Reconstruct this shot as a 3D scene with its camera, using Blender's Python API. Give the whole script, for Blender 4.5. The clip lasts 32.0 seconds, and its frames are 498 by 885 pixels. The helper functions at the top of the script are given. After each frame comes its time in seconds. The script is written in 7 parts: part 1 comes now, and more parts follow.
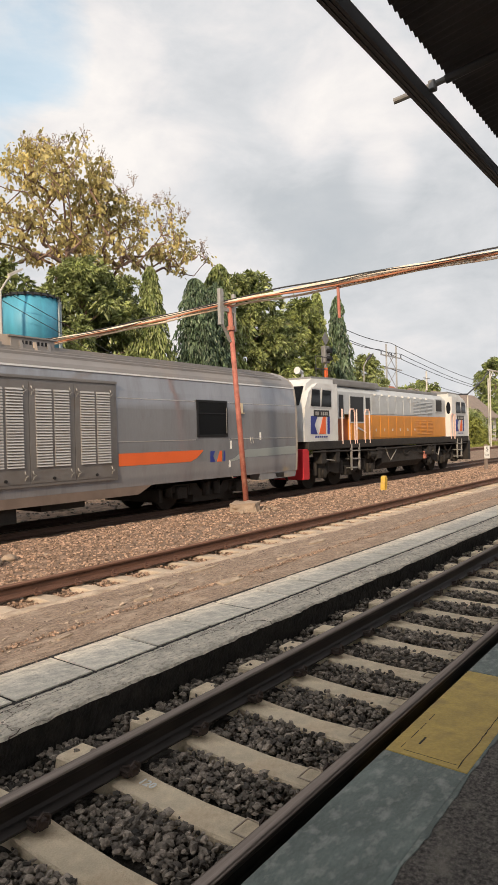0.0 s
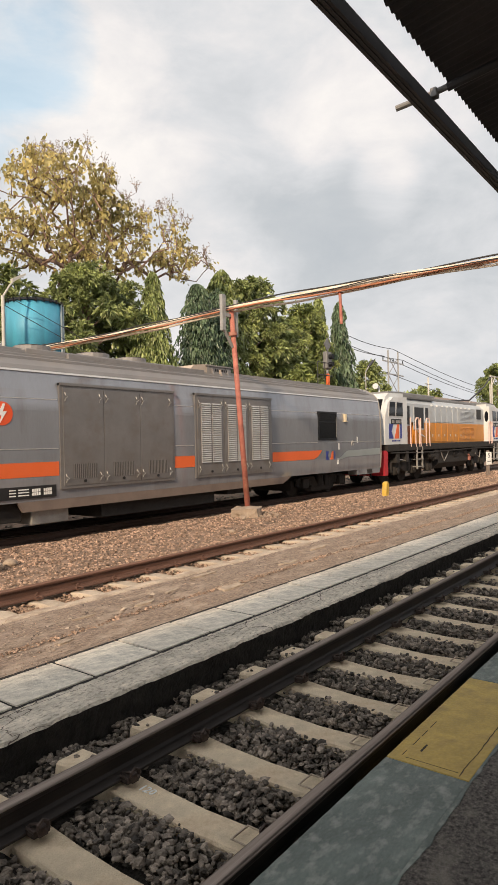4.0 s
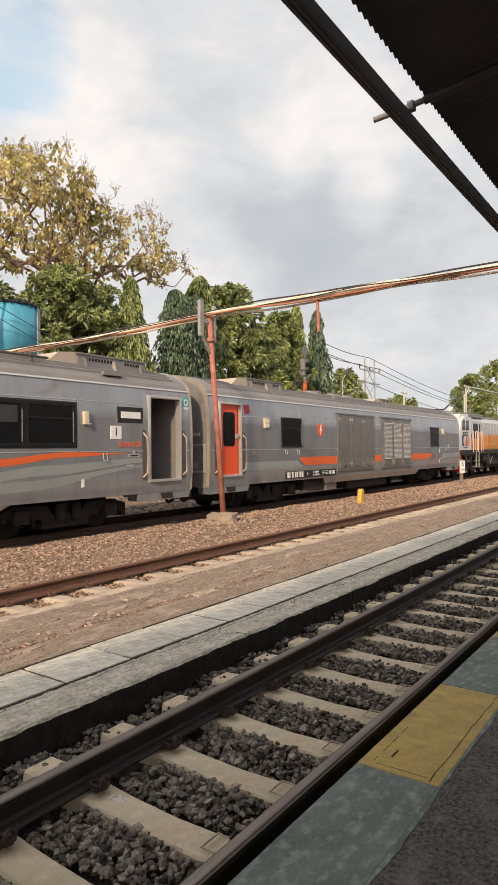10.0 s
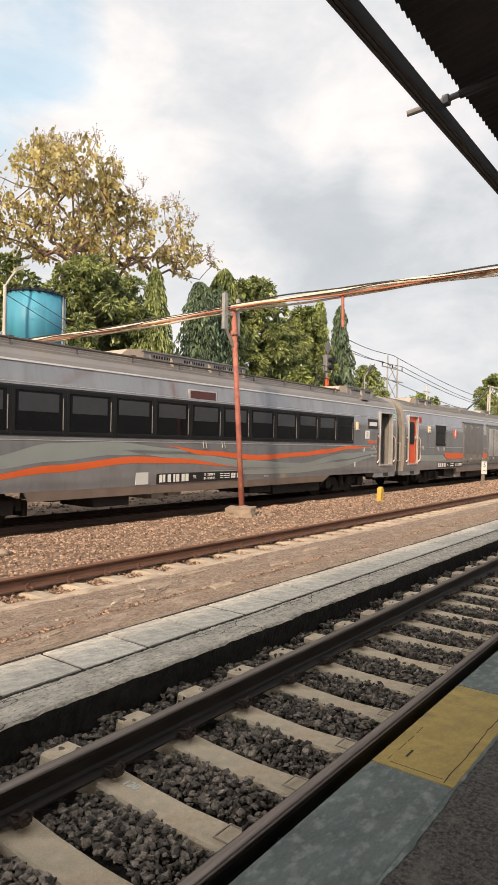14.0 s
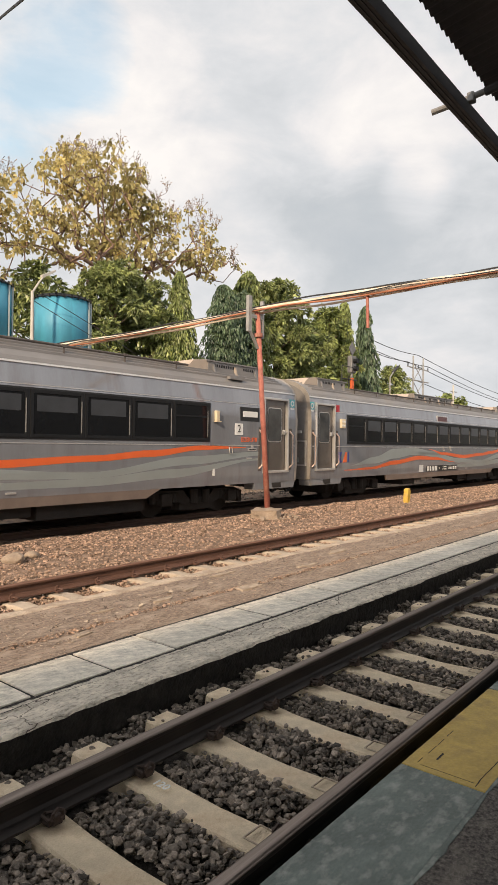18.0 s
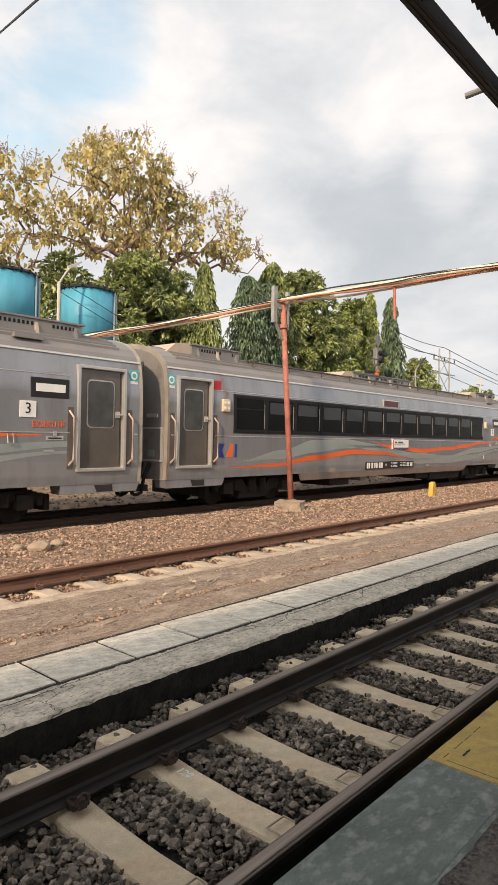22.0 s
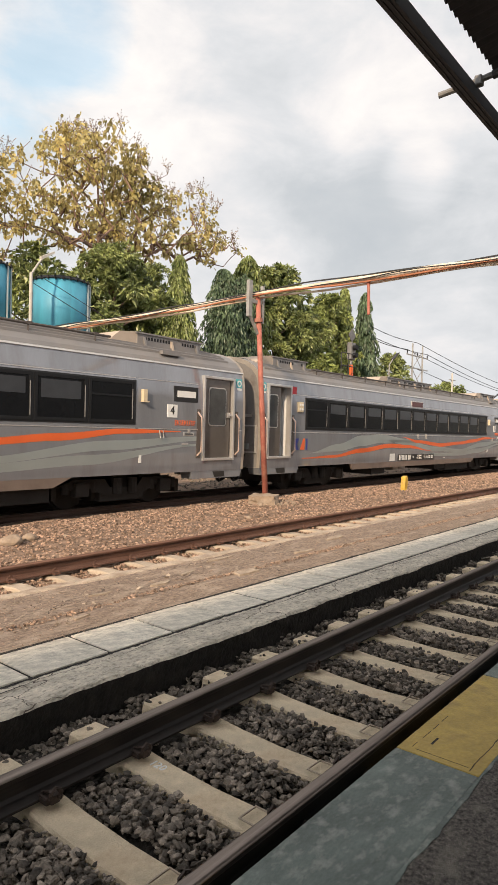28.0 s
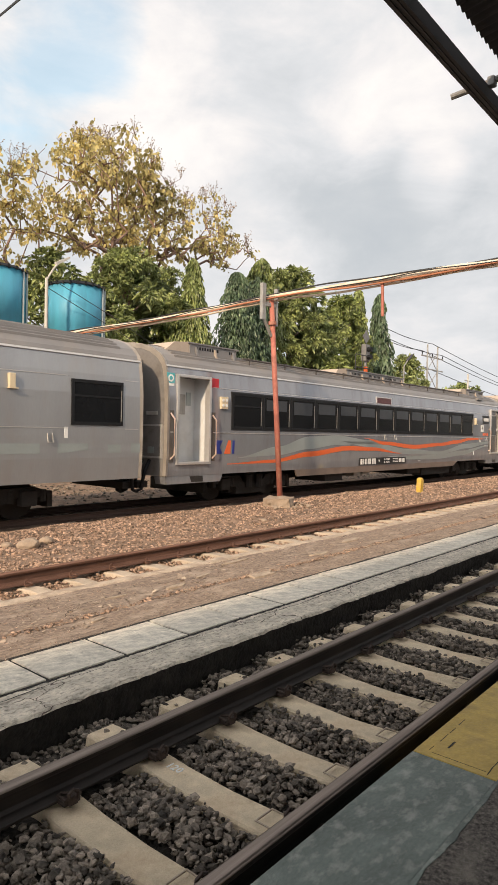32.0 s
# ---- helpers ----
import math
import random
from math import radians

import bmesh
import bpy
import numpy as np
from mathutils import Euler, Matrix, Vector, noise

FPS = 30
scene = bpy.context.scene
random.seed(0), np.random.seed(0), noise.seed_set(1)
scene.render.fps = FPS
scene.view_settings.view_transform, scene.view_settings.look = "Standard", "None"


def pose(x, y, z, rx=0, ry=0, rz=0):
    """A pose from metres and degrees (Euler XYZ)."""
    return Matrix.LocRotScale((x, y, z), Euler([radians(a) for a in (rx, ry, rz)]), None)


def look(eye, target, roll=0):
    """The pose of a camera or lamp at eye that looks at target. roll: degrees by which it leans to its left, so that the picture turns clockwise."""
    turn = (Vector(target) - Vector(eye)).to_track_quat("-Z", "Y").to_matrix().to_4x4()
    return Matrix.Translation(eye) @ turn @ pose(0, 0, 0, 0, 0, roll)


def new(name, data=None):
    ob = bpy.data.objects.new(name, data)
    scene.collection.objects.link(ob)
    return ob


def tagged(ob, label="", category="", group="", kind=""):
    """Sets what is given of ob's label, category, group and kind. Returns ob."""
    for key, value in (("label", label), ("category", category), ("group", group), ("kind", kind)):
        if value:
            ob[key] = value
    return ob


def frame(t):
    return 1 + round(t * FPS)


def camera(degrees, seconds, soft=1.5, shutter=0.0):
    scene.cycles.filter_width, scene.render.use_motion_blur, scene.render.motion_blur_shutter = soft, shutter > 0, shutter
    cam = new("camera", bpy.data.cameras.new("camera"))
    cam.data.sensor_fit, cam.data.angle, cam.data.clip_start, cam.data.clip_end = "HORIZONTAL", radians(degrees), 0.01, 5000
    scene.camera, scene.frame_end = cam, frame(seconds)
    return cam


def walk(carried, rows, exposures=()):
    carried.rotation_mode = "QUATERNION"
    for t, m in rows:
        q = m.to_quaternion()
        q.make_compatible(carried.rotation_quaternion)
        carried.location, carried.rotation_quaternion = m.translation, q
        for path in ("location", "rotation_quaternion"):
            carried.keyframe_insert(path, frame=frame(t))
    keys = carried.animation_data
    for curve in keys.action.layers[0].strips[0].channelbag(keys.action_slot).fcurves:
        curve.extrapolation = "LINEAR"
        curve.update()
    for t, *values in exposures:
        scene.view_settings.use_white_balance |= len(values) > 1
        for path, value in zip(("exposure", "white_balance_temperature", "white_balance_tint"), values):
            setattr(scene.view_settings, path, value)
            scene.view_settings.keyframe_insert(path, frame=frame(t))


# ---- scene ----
cam = camera(43.0, 32.0, soft=0.5)
PATH = [
    (0, pose(0.006, -0.011, 1.672, 89.53, 1.35, -52.80)),
    (0.5, pose(0.012, -0.010, 1.678, 89.77, 1.97, -53.59)),
    (1, pose(0.008, -0.010, 1.673, 89.82, 1.40, -53.03)),
    (1.5, pose(-0.001, -0.008, 1.673, 89.86, 1.23, -52.60)),
    (2, pose(0.001, -0.008, 1.670, 89.77, 1.24, -52.65)),
    (2.5, pose(0.004, -0.009, 1.674, 89.86, 1.28, -52.71)),
    (4.5, pose(0.006, -0.012, 1.670, 90.09, 1.10, -52.70)),
    (5, pose(0.003, -0.011, 1.665, 91.07, 0.56, -54.32)),
    (5.5, pose(0.009, -0.015, 1.666, 90.98, 1.05, -54.56)),
    (6, pose(0.015, -0.012, 1.668, 91.12, 1.09, -55.26)),
    (6.5, pose(0.015, -0.014, 1.668, 90.92, 0.85, -55.92)),
    (7, pose(0.018, -0.016, 1.663, 91.14, 1.01, -55.94)),
    (7.5, pose(0.019, -0.019, 1.665, 91.09, 0.83, -55.76)),
    (8, pose(0.014, -0.015, 1.668, 91.15, 0.76, -55.33)),
    (8.5, pose(0.015, -0.015, 1.666, 91.30, 0.92, -54.94)),
    (9, pose(0.013, -0.014, 1.669, 91.15, 0.53, -55.25)),
    (9.5, pose(0.012, -0.015, 1.665, 90.83, 0.54, -55.20)),
    (10, pose(0.011, -0.019, 1.666, 90.57, 0.50, -54.75)),
    (10.5, pose(0.016, -0.015, 1.669, 90.21, 0.42, -54.29)),
    (11, pose(0.017, -0.005, 1.668, 90.25, 0.48, -53.98)),
    (11.5, pose(0.005, -0.002, 1.665, 90.42, -0.39, -53.46)),
    (12, pose(0.010, -0.008, 1.665, 90.17, -0.29, -54.22)),
    (12.5, pose(0.006, -0.003, 1.660, 90.02, -0.97, -53.85)),
    (13, pose(0.003, -0.004, 1.659, 89.96, -1.30, -53.39)),
    (13.5, pose(0.005, -0.003, 1.664, 90.10, -1.09, -53.11)),
    (15.5, pose(-0.003, 0.001, 1.658, 89.70, -1.62, -52.55)),
    (16, pose(-0.002, 0.000, 1.658, 89.62, -1.22, -52.34)),
    (16.5, pose(-0.006, 0.002, 1.662, 89.89, -1.19, -51.20)),
    (17, pose(-0.009, 0.004, 1.662, 90.04, -1.20, -51.16)),
    (17.5, pose(-0.007, -0.004, 1.660, 90.25, -0.54, -50.94)),
    (18, pose(-0.012, -0.002, 1.662, 90.19, -0.74, -50.73)),
    (18.5, pose(-0.010, -0.002, 1.665, 90.11, -0.56, -50.64)),
    (19, pose(-0.013, 0.006, 1.662, 90.03, -0.76, -50.12)),
    (19.5, pose(-0.011, 0.008, 1.658, 89.63, -0.91, -50.27)),
    (20, pose(-0.015, 0.002, 1.658, 89.76, -0.90, -49.90)),
    (20.5, pose(-0.019, 0.005, 1.659, 89.30, -1.33, -49.71)),
    (21, pose(-0.017, 0.013, 1.661, 89.37, -1.04, -49.42)),
    (21.5, pose(-0.005, 0.027, 1.654, 89.78, -0.85, -48.41)),
    (22, pose(0.000, 0.030, 1.649, 89.43, -1.25, -48.63)),
    (22.5, pose(-0.007, 0.021, 1.654, 89.20, -1.57, -48.91)),
    (23, pose(0.002, 0.028, 1.647, 89.19, -1.11, -49.01)),
    (23.5, pose(-0.001, 0.027, 1.650, 89.59, -0.29, -48.13)),
    (24, pose(-0.008, 0.029, 1.655, 89.67, -0.48, -47.65)),
    (24.5, pose(0.003, 0.023, 1.646, 89.52, -0.44, -48.44)),
    (26.5, pose(-0.002, 0.026, 1.644, 89.12, -1.49, -50.72)),
    (27, pose(0.001, 0.020, 1.644, 89.03, -1.19, -51.34)),
    (27.5, pose(-0.013, 0.012, 1.654, 89.36, -1.29, -51.12)),
    (28, pose(-0.013, 0.015, 1.657, 88.90, -1.50, -50.92)),
    (28.5, pose(-0.017, 0.008, 1.664, 89.10, -1.01, -50.63)),
    (29, pose(-0.014, 0.016, 1.658, 88.52, -1.86, -50.77)),
    (29.5, pose(-0.011, 0.012, 1.658, 88.61, -1.44, -50.61)),
    (30, pose(-0.019, 0.007, 1.656, 89.22, -1.20, -50.32)),
    (30.5, pose(-0.015, 0.008, 1.659, 88.90, -1.15, -49.82)),
    (31, pose(-0.020, 0.009, 1.662, 88.92, -0.99, -49.29)),
    (31.5, pose(-0.021, 0.009, 1.660, 89.10, -1.27, -49.34)),
    (32, pose(-0.023, 0.005, 1.662, 89.10, -1.14, -49.61)),
]
# the camera opens up a little as the train fills its view
walk(cam, PATH, exposures=[(0, 0.43), (11.8, 0.43), (13, 0.56), (17, 0.57), (18, 0.46), (19, 0.55), (24, 0.55), (28, 0.53), (32, 0.53)])

# ---- daylight: broken cloud, low warm sun along the track ----
SUN_EL, SUN_AZ = radians(27.0), radians(-108.0)


def build_world():
    world = bpy.data.worlds.new("sky")
    scene.world = world
    world.use_nodes = True
    nt = world.node_tree
    nt.nodes.clear()
    out = nt.nodes.new("ShaderNodeOutputWorld")
    bg = nt.nodes.new("ShaderNodeBackground")
    sky = nt.nodes.new("ShaderNodeTexSky")
    sky.sky_type, sky.sun_disc = "NISHITA", False
    sky.sun_elevation, sky.sun_rotation = SUN_EL, SUN_AZ
    sky.air_density, sky.dust_density = 1.0, 1.5
    gain = nt.nodes.new("ShaderNodeVectorMath")
    gain.operation = "MULTIPLY"
    gain.inputs[1].default_value = (0.235, 0.255, 0.205)
    nt.links.new(sky.outputs[0], gain.inputs[0])
    co = nt.nodes.new("ShaderNodeTexCoord")
    mp = nt.nodes.new("ShaderNodeMapping")
    mp.inputs["Scale"].default_value = (1.0, 1.0, 2.6)
    mp.inputs["Location"].default_value = (1.35, 2.1, 0.7)
    nt.links.new(co.outputs["Generated"], mp.inputs[0])

    def noise_node(scale, detail, rough, dist=0.0):
        n = nt.nodes.new("ShaderNodeTexNoise")
        n.inputs["Scale"].default_value = scale
        n.inputs["Detail"].default_value = detail
        n.inputs["Roughness"].default_value = rough
        n.inputs["Distortion"].default_value = dist
        nt.links.new(mp.outputs[0], n.inputs["Vector"])
        return n

    def ramp(src, stops):
        r = nt.nodes.new("ShaderNodeValToRGB")
        els = r.color_ramp.elements
        while len(els) < len(stops):
            els.new(0.5)
        for e, (p, c) in zip(els, stops):
            e.position, e.color = p, (*c, 1)
        nt.links.new(src, r.inputs[0])
        return r

    unit = nt.nodes.new("ShaderNodeVectorMath")
    unit.operation = "NORMALIZE"
    nt.links.new(co.outputs["Generated"], unit.inputs[0])

    def add(a, b):
        n = nt.nodes.new("ShaderNodeMath")
        n.operation = "ADD"
        nt.links.new(a, n.inputs[0])
        nt.links.new(b, n.inputs[1])
        return n.outputs[0]

    def mass(direction, wide, amount):
        """A soft bank of cloud round one direction of the sky."""
        d = nt.nodes.new("ShaderNodeVectorMath")
        d.operation = "DOT_PRODUCT"
        d.inputs[1].default_value = Vector(direction).normalized()
        nt.links.new(unit.outputs[0], d.inputs[0])
        r = nt.nodes.new("ShaderNodeMapRange")
        r.interpolation_type = "SMOOTHSTEP"
        r.inputs["From Min"].default_value, r.inputs["From Max"].default_value = math.cos(radians(wide)), 1.0
        r.inputs["To Max"].default_value = amount
        nt.links.new(d.outputs["Value"], r.inputs["Value"])
        return r.outputs[0]

    def centred(src, amount):
        n = nt.nodes.new("ShaderNodeMath")
        n.operation = "MULTIPLY_ADD"
        n.inputs[1].default_value, n.inputs[2].default_value = amount, -0.5 * amount
        nt.links.new(src, n.inputs[0])
        return n.outputs[0]

    soft = nt.nodes.new("ShaderNodeMapping")
    soft.inputs["Scale"].default_value = (1.0, 1.0, 1.9)
    nt.links.new(co.outputs["Generated"], soft.inputs[0])
    puffs = noise_node(5.5, 9, 0.60, 0.3)
    nt.links.new(soft.outputs[0], puffs.inputs["Vector"])
    billow = puffs.outputs[0]
    s = add(centred(noise_node(2.6, 8, 0.55, 0.25).outputs[0], 0.38), centred(billow, 0.72))
    level = nt.nodes.new("ShaderNodeMath")
    level.inputs[1].default_value = 0.47
    nt.links.new(s, level.inputs[0])
    s = level.outputs[0]
    for direction, wide, amount in (((0.899, 0.357, 0.252), 13, -0.09), ((0.824, 0.485, 0.294), 8, -0.05), ((0.605, 0.654, 0.455), 8, 0.11), ((0.554, 0.709, 0.436), 6, 0.08), ((0.663, 0.621, 0.419), 6, 0.03), ((0.846, 0.388, 0.365), 3.6, 0.2), ((0.795, 0.451, 0.405), 5, 0.04), ((0.748, 0.598, 0.288), 5, 0.13), ((0.897, 0.401, 0.188), 7, 0.06), ((0.800, 0.508, 0.320), 9, -0.09), ((0.856, 0.429, 0.288), 8, -0.06), ((0.655, 0.562, 0.505), 9, -0.05), ((0.747, 0.553, 0.369), 6, -0.08), ((0.828, 0.344, 0.444), 6, 0.03), ((0.849, 0.480, 0.220), 6, -0.05)):
        s = add(s, mass(direction, wide, amount))
    shade = ramp(s, [(0.08, (0.39, 0.415, 0.44)), (0.25, (0.44, 0.458, 0.476)), (0.42, (0.545, 0.55, 0.562)), (0.54, (0.64, 0.62, 0.615)), (0.68, (0.735, 0.70, 0.672))])
    c = add(noise_node(1.9, 7, 0.55, 0.3).outputs[0], centred(billow, 0.38))
    for direction, wide in (((0.503, 0.698, 0.509), 7), ((0.391, 0.758, 0.522), 12), ((0.427, 0.810, 0.402), 8)):
        c = add(c, mass(direction, wide, -0.20))
    cover = ramp(c, [(0.17, (0.5, 0.5, 0.5)), (0.36, (1, 1, 1))])
    mix = nt.nodes.new("ShaderNodeMix")
    mix.data_type = "RGBA"
    nt.links.new(cover.outputs[0], mix.inputs["Factor"])
    nt.links.new(gain.outputs[0], mix.inputs["A"])
    nt.links.new(shade.outputs[0], mix.inputs["B"])
    # thin cloud is brighter round the veiled sun
    veil = mass((-math.cos(SUN_EL) * math.cos(radians(18)), -math.cos(SUN_EL) * math.sin(radians(18)), math.sin(SUN_EL)), 60, 0.85)
    one = nt.nodes.new("ShaderNodeMath")
    one.inputs[1].default_value = 1.0
    nt.links.new(veil, one.inputs[0])
    nt.links.new(mix.outputs["Result"], bg.inputs[0])
    nt.links.new(one.outputs[0], bg.inputs[1])
    nt.links.new(bg.outputs[0], out.inputs[0])


build_world()
sun = new("sun", bpy.data.lights.new("sun", "SUN"))
sun.data.energy, sun.data.angle, sun.data.color = 3.3, radians(2.6), (1.0, 0.77, 0.53)
sun.matrix_world = look((0, 0, 30), (30 * math.cos(SUN_EL) * math.cos(radians(18)), 30 * math.cos(SUN_EL) * math.sin(radians(18)), 30 - 30 * math.sin(SUN_EL)))


# ---- materials ----
MATS = {}


def mat(name, color, rough=0.7, metal=0.0, var=0.12, scale=6.0, bump=0.0, fine=60.0, tint=None, rand=0.0, island=0.0, spec=0.5, stain=None, stain_scale=1.2, stain_amt=0.5, stretch=None, cracks=0.0, crack_width=0.022, thin=0.0):
    """A surface with a base colour, broad variation, grain, stains of its own shape and a fine relief."""
    if name in MATS:
        return MATS[name]
    m = bpy.data.materials.new(name)
    MATS[name] = m
    m.use_nodes = True
    nt = m.node_tree
    bsdf = nt.nodes["Principled BSDF"]
    bsdf.inputs["Roughness"].default_value = rough
    bsdf.inputs["Metallic"].default_value = metal
    bsdf.inputs["Specular IOR Level"].default_value = spec
    co = nt.nodes.new("ShaderNodeTexCoord")
    vec = co.outputs["Object"]
    if stretch:
        mp = nt.nodes.new("ShaderNodeMapping")
        mp.inputs["Scale"].default_value = stretch
        nt.links.new(vec, mp.inputs[0])
        vec = mp.outputs[0]

    def noise_tex(s, detail=4):
        n = nt.nodes.new("ShaderNodeTexNoise")
        n.inputs["Scale"].default_value = s
        n.inputs["Detail"].default_value = detail
        n.inputs["Roughness"].default_value = 0.6
        nt.links.new(vec, n.inputs["Vector"])
        return n.outputs[0]

    def mixc(fac, a, b):
        x = nt.nodes.new("ShaderNodeMix")
        x.data_type = "RGBA"
        nt.links.new(fac, x.inputs["Factor"])
        for v, s in ((a, "A"), (b, "B")):
            if isinstance(v, tuple):
                x.inputs[s].default_value = (*v, 1)
            else:
                nt.links.new(v, x.inputs[s])
        return x.outputs["Result"]

    def stretchf(src, lo, hi):
        r = nt.nodes.new("ShaderNodeMapRange")
        r.inputs["From Min"].default_value, r.inputs["From Max"].default_value = lo, hi
        nt.links.new(src, r.inputs["Value"])
        return r.outputs[0]

    dark = tuple(c * (1 - var) for c in color)
    light = tuple(min(1, c * (1 + var)) for c in (tint or color))
    col = mixc(stretchf(noise_tex(scale), 0.32, 0.68), dark, light)
    grain = noise_tex(fine, 3)
    g = mixc(stretchf(grain, 0.3, 0.7), tuple(1 - var * 0.8 for _ in color), tuple(1.0 for _ in color))
    mul = nt.nodes.new("ShaderNodeMix")
    mul.data_type, mul.blend_type = "RGBA", "MULTIPLY"
    mul.inputs["Factor"].default_value = 1.0
    nt.links.new(col, mul.inputs["A"])
    nt.links.new(g, mul.inputs["B"])
    col = mul.outputs["Result"]
    if stain:
        f = stretchf(noise_tex(stain_scale, 7), 0.5, 0.68)
        s = nt.nodes.new("ShaderNodeMath")
        s.operation = "MULTIPLY"
        s.inputs[1].default_value = stain_amt
        nt.links.new(f, s.inputs[0])
        col = mixc(s.outputs[0], col, stain)
    if cracks:
        warp = nt.nodes.new("ShaderNodeVectorMath")
        warp.operation = "MULTIPLY_ADD"
        wn = nt.nodes.new("ShaderNodeTexNoise")
        wn.inputs["Scale"].default_value = 2.5
        wn.inputs["Detail"].default_value = 4
        nt.links.new(vec, wn.inputs["Vector"])
        nt.links.new(wn.outputs["Color"], warp.inputs[0])
        warp.inputs[1].default_value = (0.5, 0.5, 0.0)
        nt.links.new(vec, warp.inputs[2])
        vo = nt.nodes.new("ShaderNodeTexVoronoi")
        vo.feature = "DISTANCE_TO_EDGE"
        vo.inputs["Scale"].default_value = cracks
        nt.links.new(warp.outputs[0], vo.inputs["Vector"])
        gate = noise_tex(0.9, 3)
        thr = nt.nodes.new("ShaderNodeMath")
        thr.operation = "LESS_THAN"
        lim = nt.nodes.new("ShaderNodeMapRange")
        lim.inputs["From Min"].default_value, lim.inputs["From Max"].default_value = 0.42, 0.7
        lim.inputs["To Max"].default_value = crack_width
        nt.links.new(gate, lim.inputs["Value"])
        nt.links.new(vo.outputs["Distance"], thr.inputs[0])
        nt.links.new(lim.outputs[0], thr.inputs[1])
        col = mixc(thr.outputs[0], col, (0.10, 0.075, 0.06))
    if rand or island:
        if rand:
            src = nt.nodes.new("ShaderNodeObjectInfo").outputs["Random"]
        else:
            src = nt.nodes.new("ShaderNodeNewGeometry").outputs["Random Per Island"]
        amt = rand or island
        hs = nt.nodes.new("ShaderNodeHueSaturation")
        r = nt.nodes.new("ShaderNodeMapRange")
        r.inputs["To Min"].default_value, r.inputs["To Max"].default_value = 1 - amt, 1 + amt
        nt.links.new(src, r.inputs["Value"])
        nt.links.new(r.outputs[0], hs.inputs["Value"])
        nt.links.new(col, hs.inputs["Color"])
        col = hs.outputs[0]
    nt.links.new(col, bsdf.inputs["Base Color"])
    if thin:
        # light passes through the blade
        tr = nt.nodes.new("ShaderNodeBsdfTranslucent")
        nt.links.new(col, tr.inputs["Color"])
        mx = nt.nodes.new("ShaderNodeMixShader")
        mx.inputs[0].default_value = thin
        nt.links.new(bsdf.outputs[0], mx.inputs[1])
        nt.links.new(tr.outputs[0], mx.inputs[2])
        nt.links.new(mx.outputs[0], nt.nodes["Material Output"].inputs["Surface"])
    if bump:
        b = nt.nodes.new("ShaderNodeBump")
        b.inputs["Strength"].default_value = min(1.0, bump)
        b.inputs["Distance"].default_value = 0.02
        nt.links.new(grain, b.inputs["Height"])
        nt.links.new(b.outputs[0], bsdf.inputs["Normal"])
    return m


M_BALLAST = mat("ballast_stone", (0.20, 0.166, 0.133), 0.85, var=0.45, scale=25, fine=90, bump=0.4, island=0.8)
# near-black, so the shade between the stones sits in the bed's colour
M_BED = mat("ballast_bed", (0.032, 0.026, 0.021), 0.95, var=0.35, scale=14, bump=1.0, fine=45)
M_GRAVEL = mat("brown_gravel_stone", (0.335, 0.228, 0.165), 0.95, var=0.35, scale=15, fine=80, island=0.65)
M_DIRT = mat("brown_gravel_bed", (0.27, 0.185, 0.132), 0.95, var=0.45, scale=5, bump=1.0, fine=38, stain=(0.14, 0.10, 0.075), stain_scale=1.4, stain_amt=0.7)
M_CONC = mat("sleeper_concrete", (0.71, 0.585, 0.415), 0.85, var=0.2, scale=5, bump=0.5, fine=120, stain=(0.36, 0.24, 0.14), stain_scale=4, stain_amt=0.65, rand=0.10)
M_RAIL = mat("worn_rail_steel", (0.024, 0.017, 0.014), 0.5, 0.1, var=0.3, scale=8, fine=70, stretch=(0.3, 6, 6))
M_RAILTOP = mat("polished_rail_head", (0.20, 0.165, 0.142), 0.36, 0.9, var=0.2, scale=5, stretch=(0.3, 12, 6))
M_RAILRUST = mat("rusty_rail", (0.14, 0.072, 0.05), 0.65, 0.15, var=0.3, scale=9, fine=80, bump=0.2, stretch=(0.4, 6, 6))
# darker brown than M_RAILRUST, for the train's rails
M_RAILDARK = mat("dark_brown_rail", (0.10, 0.062, 0.048), 0.75, 0.1, var=0.3, scale=9, fine=80, bump=0.2, stretch=(0.4, 6, 6))
M_KERB = mat("mossy_kerb_concrete", (0.66, 0.59, 0.485), 0.92, var=0.28, scale=7, bump=1.0, fine=55, stain=(0.17, 0.15, 0.12), stain_scale=26.0, stain_amt=0.8, stretch=(0.8, 1.3, 1), cracks=1.9, crack_width=0.012)
# near-black: moss and the shade of the sunless side in one colour
M_FACE = mat("black_weathered_shaded_face", (0.027, 0.023, 0.019), 0.95, var=0.5, scale=9, bump=1.0, fine=35)
M_SLAB = mat("pale_paving_slab", (0.80, 0.73, 0.61), 0.88, var=0.24, scale=9, bump=0.7, fine=70, rand=0.12, stain=(0.30, 0.27, 0.22), stain_scale=17, stain_amt=0.55, stretch=(1.0, 1.5, 1))
M_PAVE = mat("worn_brown_paving", (0.33, 0.25, 0.195), 0.95, var=0.42, scale=24, bump=1.2, fine=60, stain=(0.50, 0.405, 0.32), stain_scale=4.0, stain_amt=0.7, stretch=(0.6, 1.5, 1), cracks=0.9, crack_width=0.008)
M_STRIP = mat("light_concrete_strip", (0.53, 0.43, 0.335), 0.92, var=0.25, scale=6, bump=0.8, fine=50, stain=(0.29, 0.21, 0.155), stain_scale=4, stain_amt=0.7)
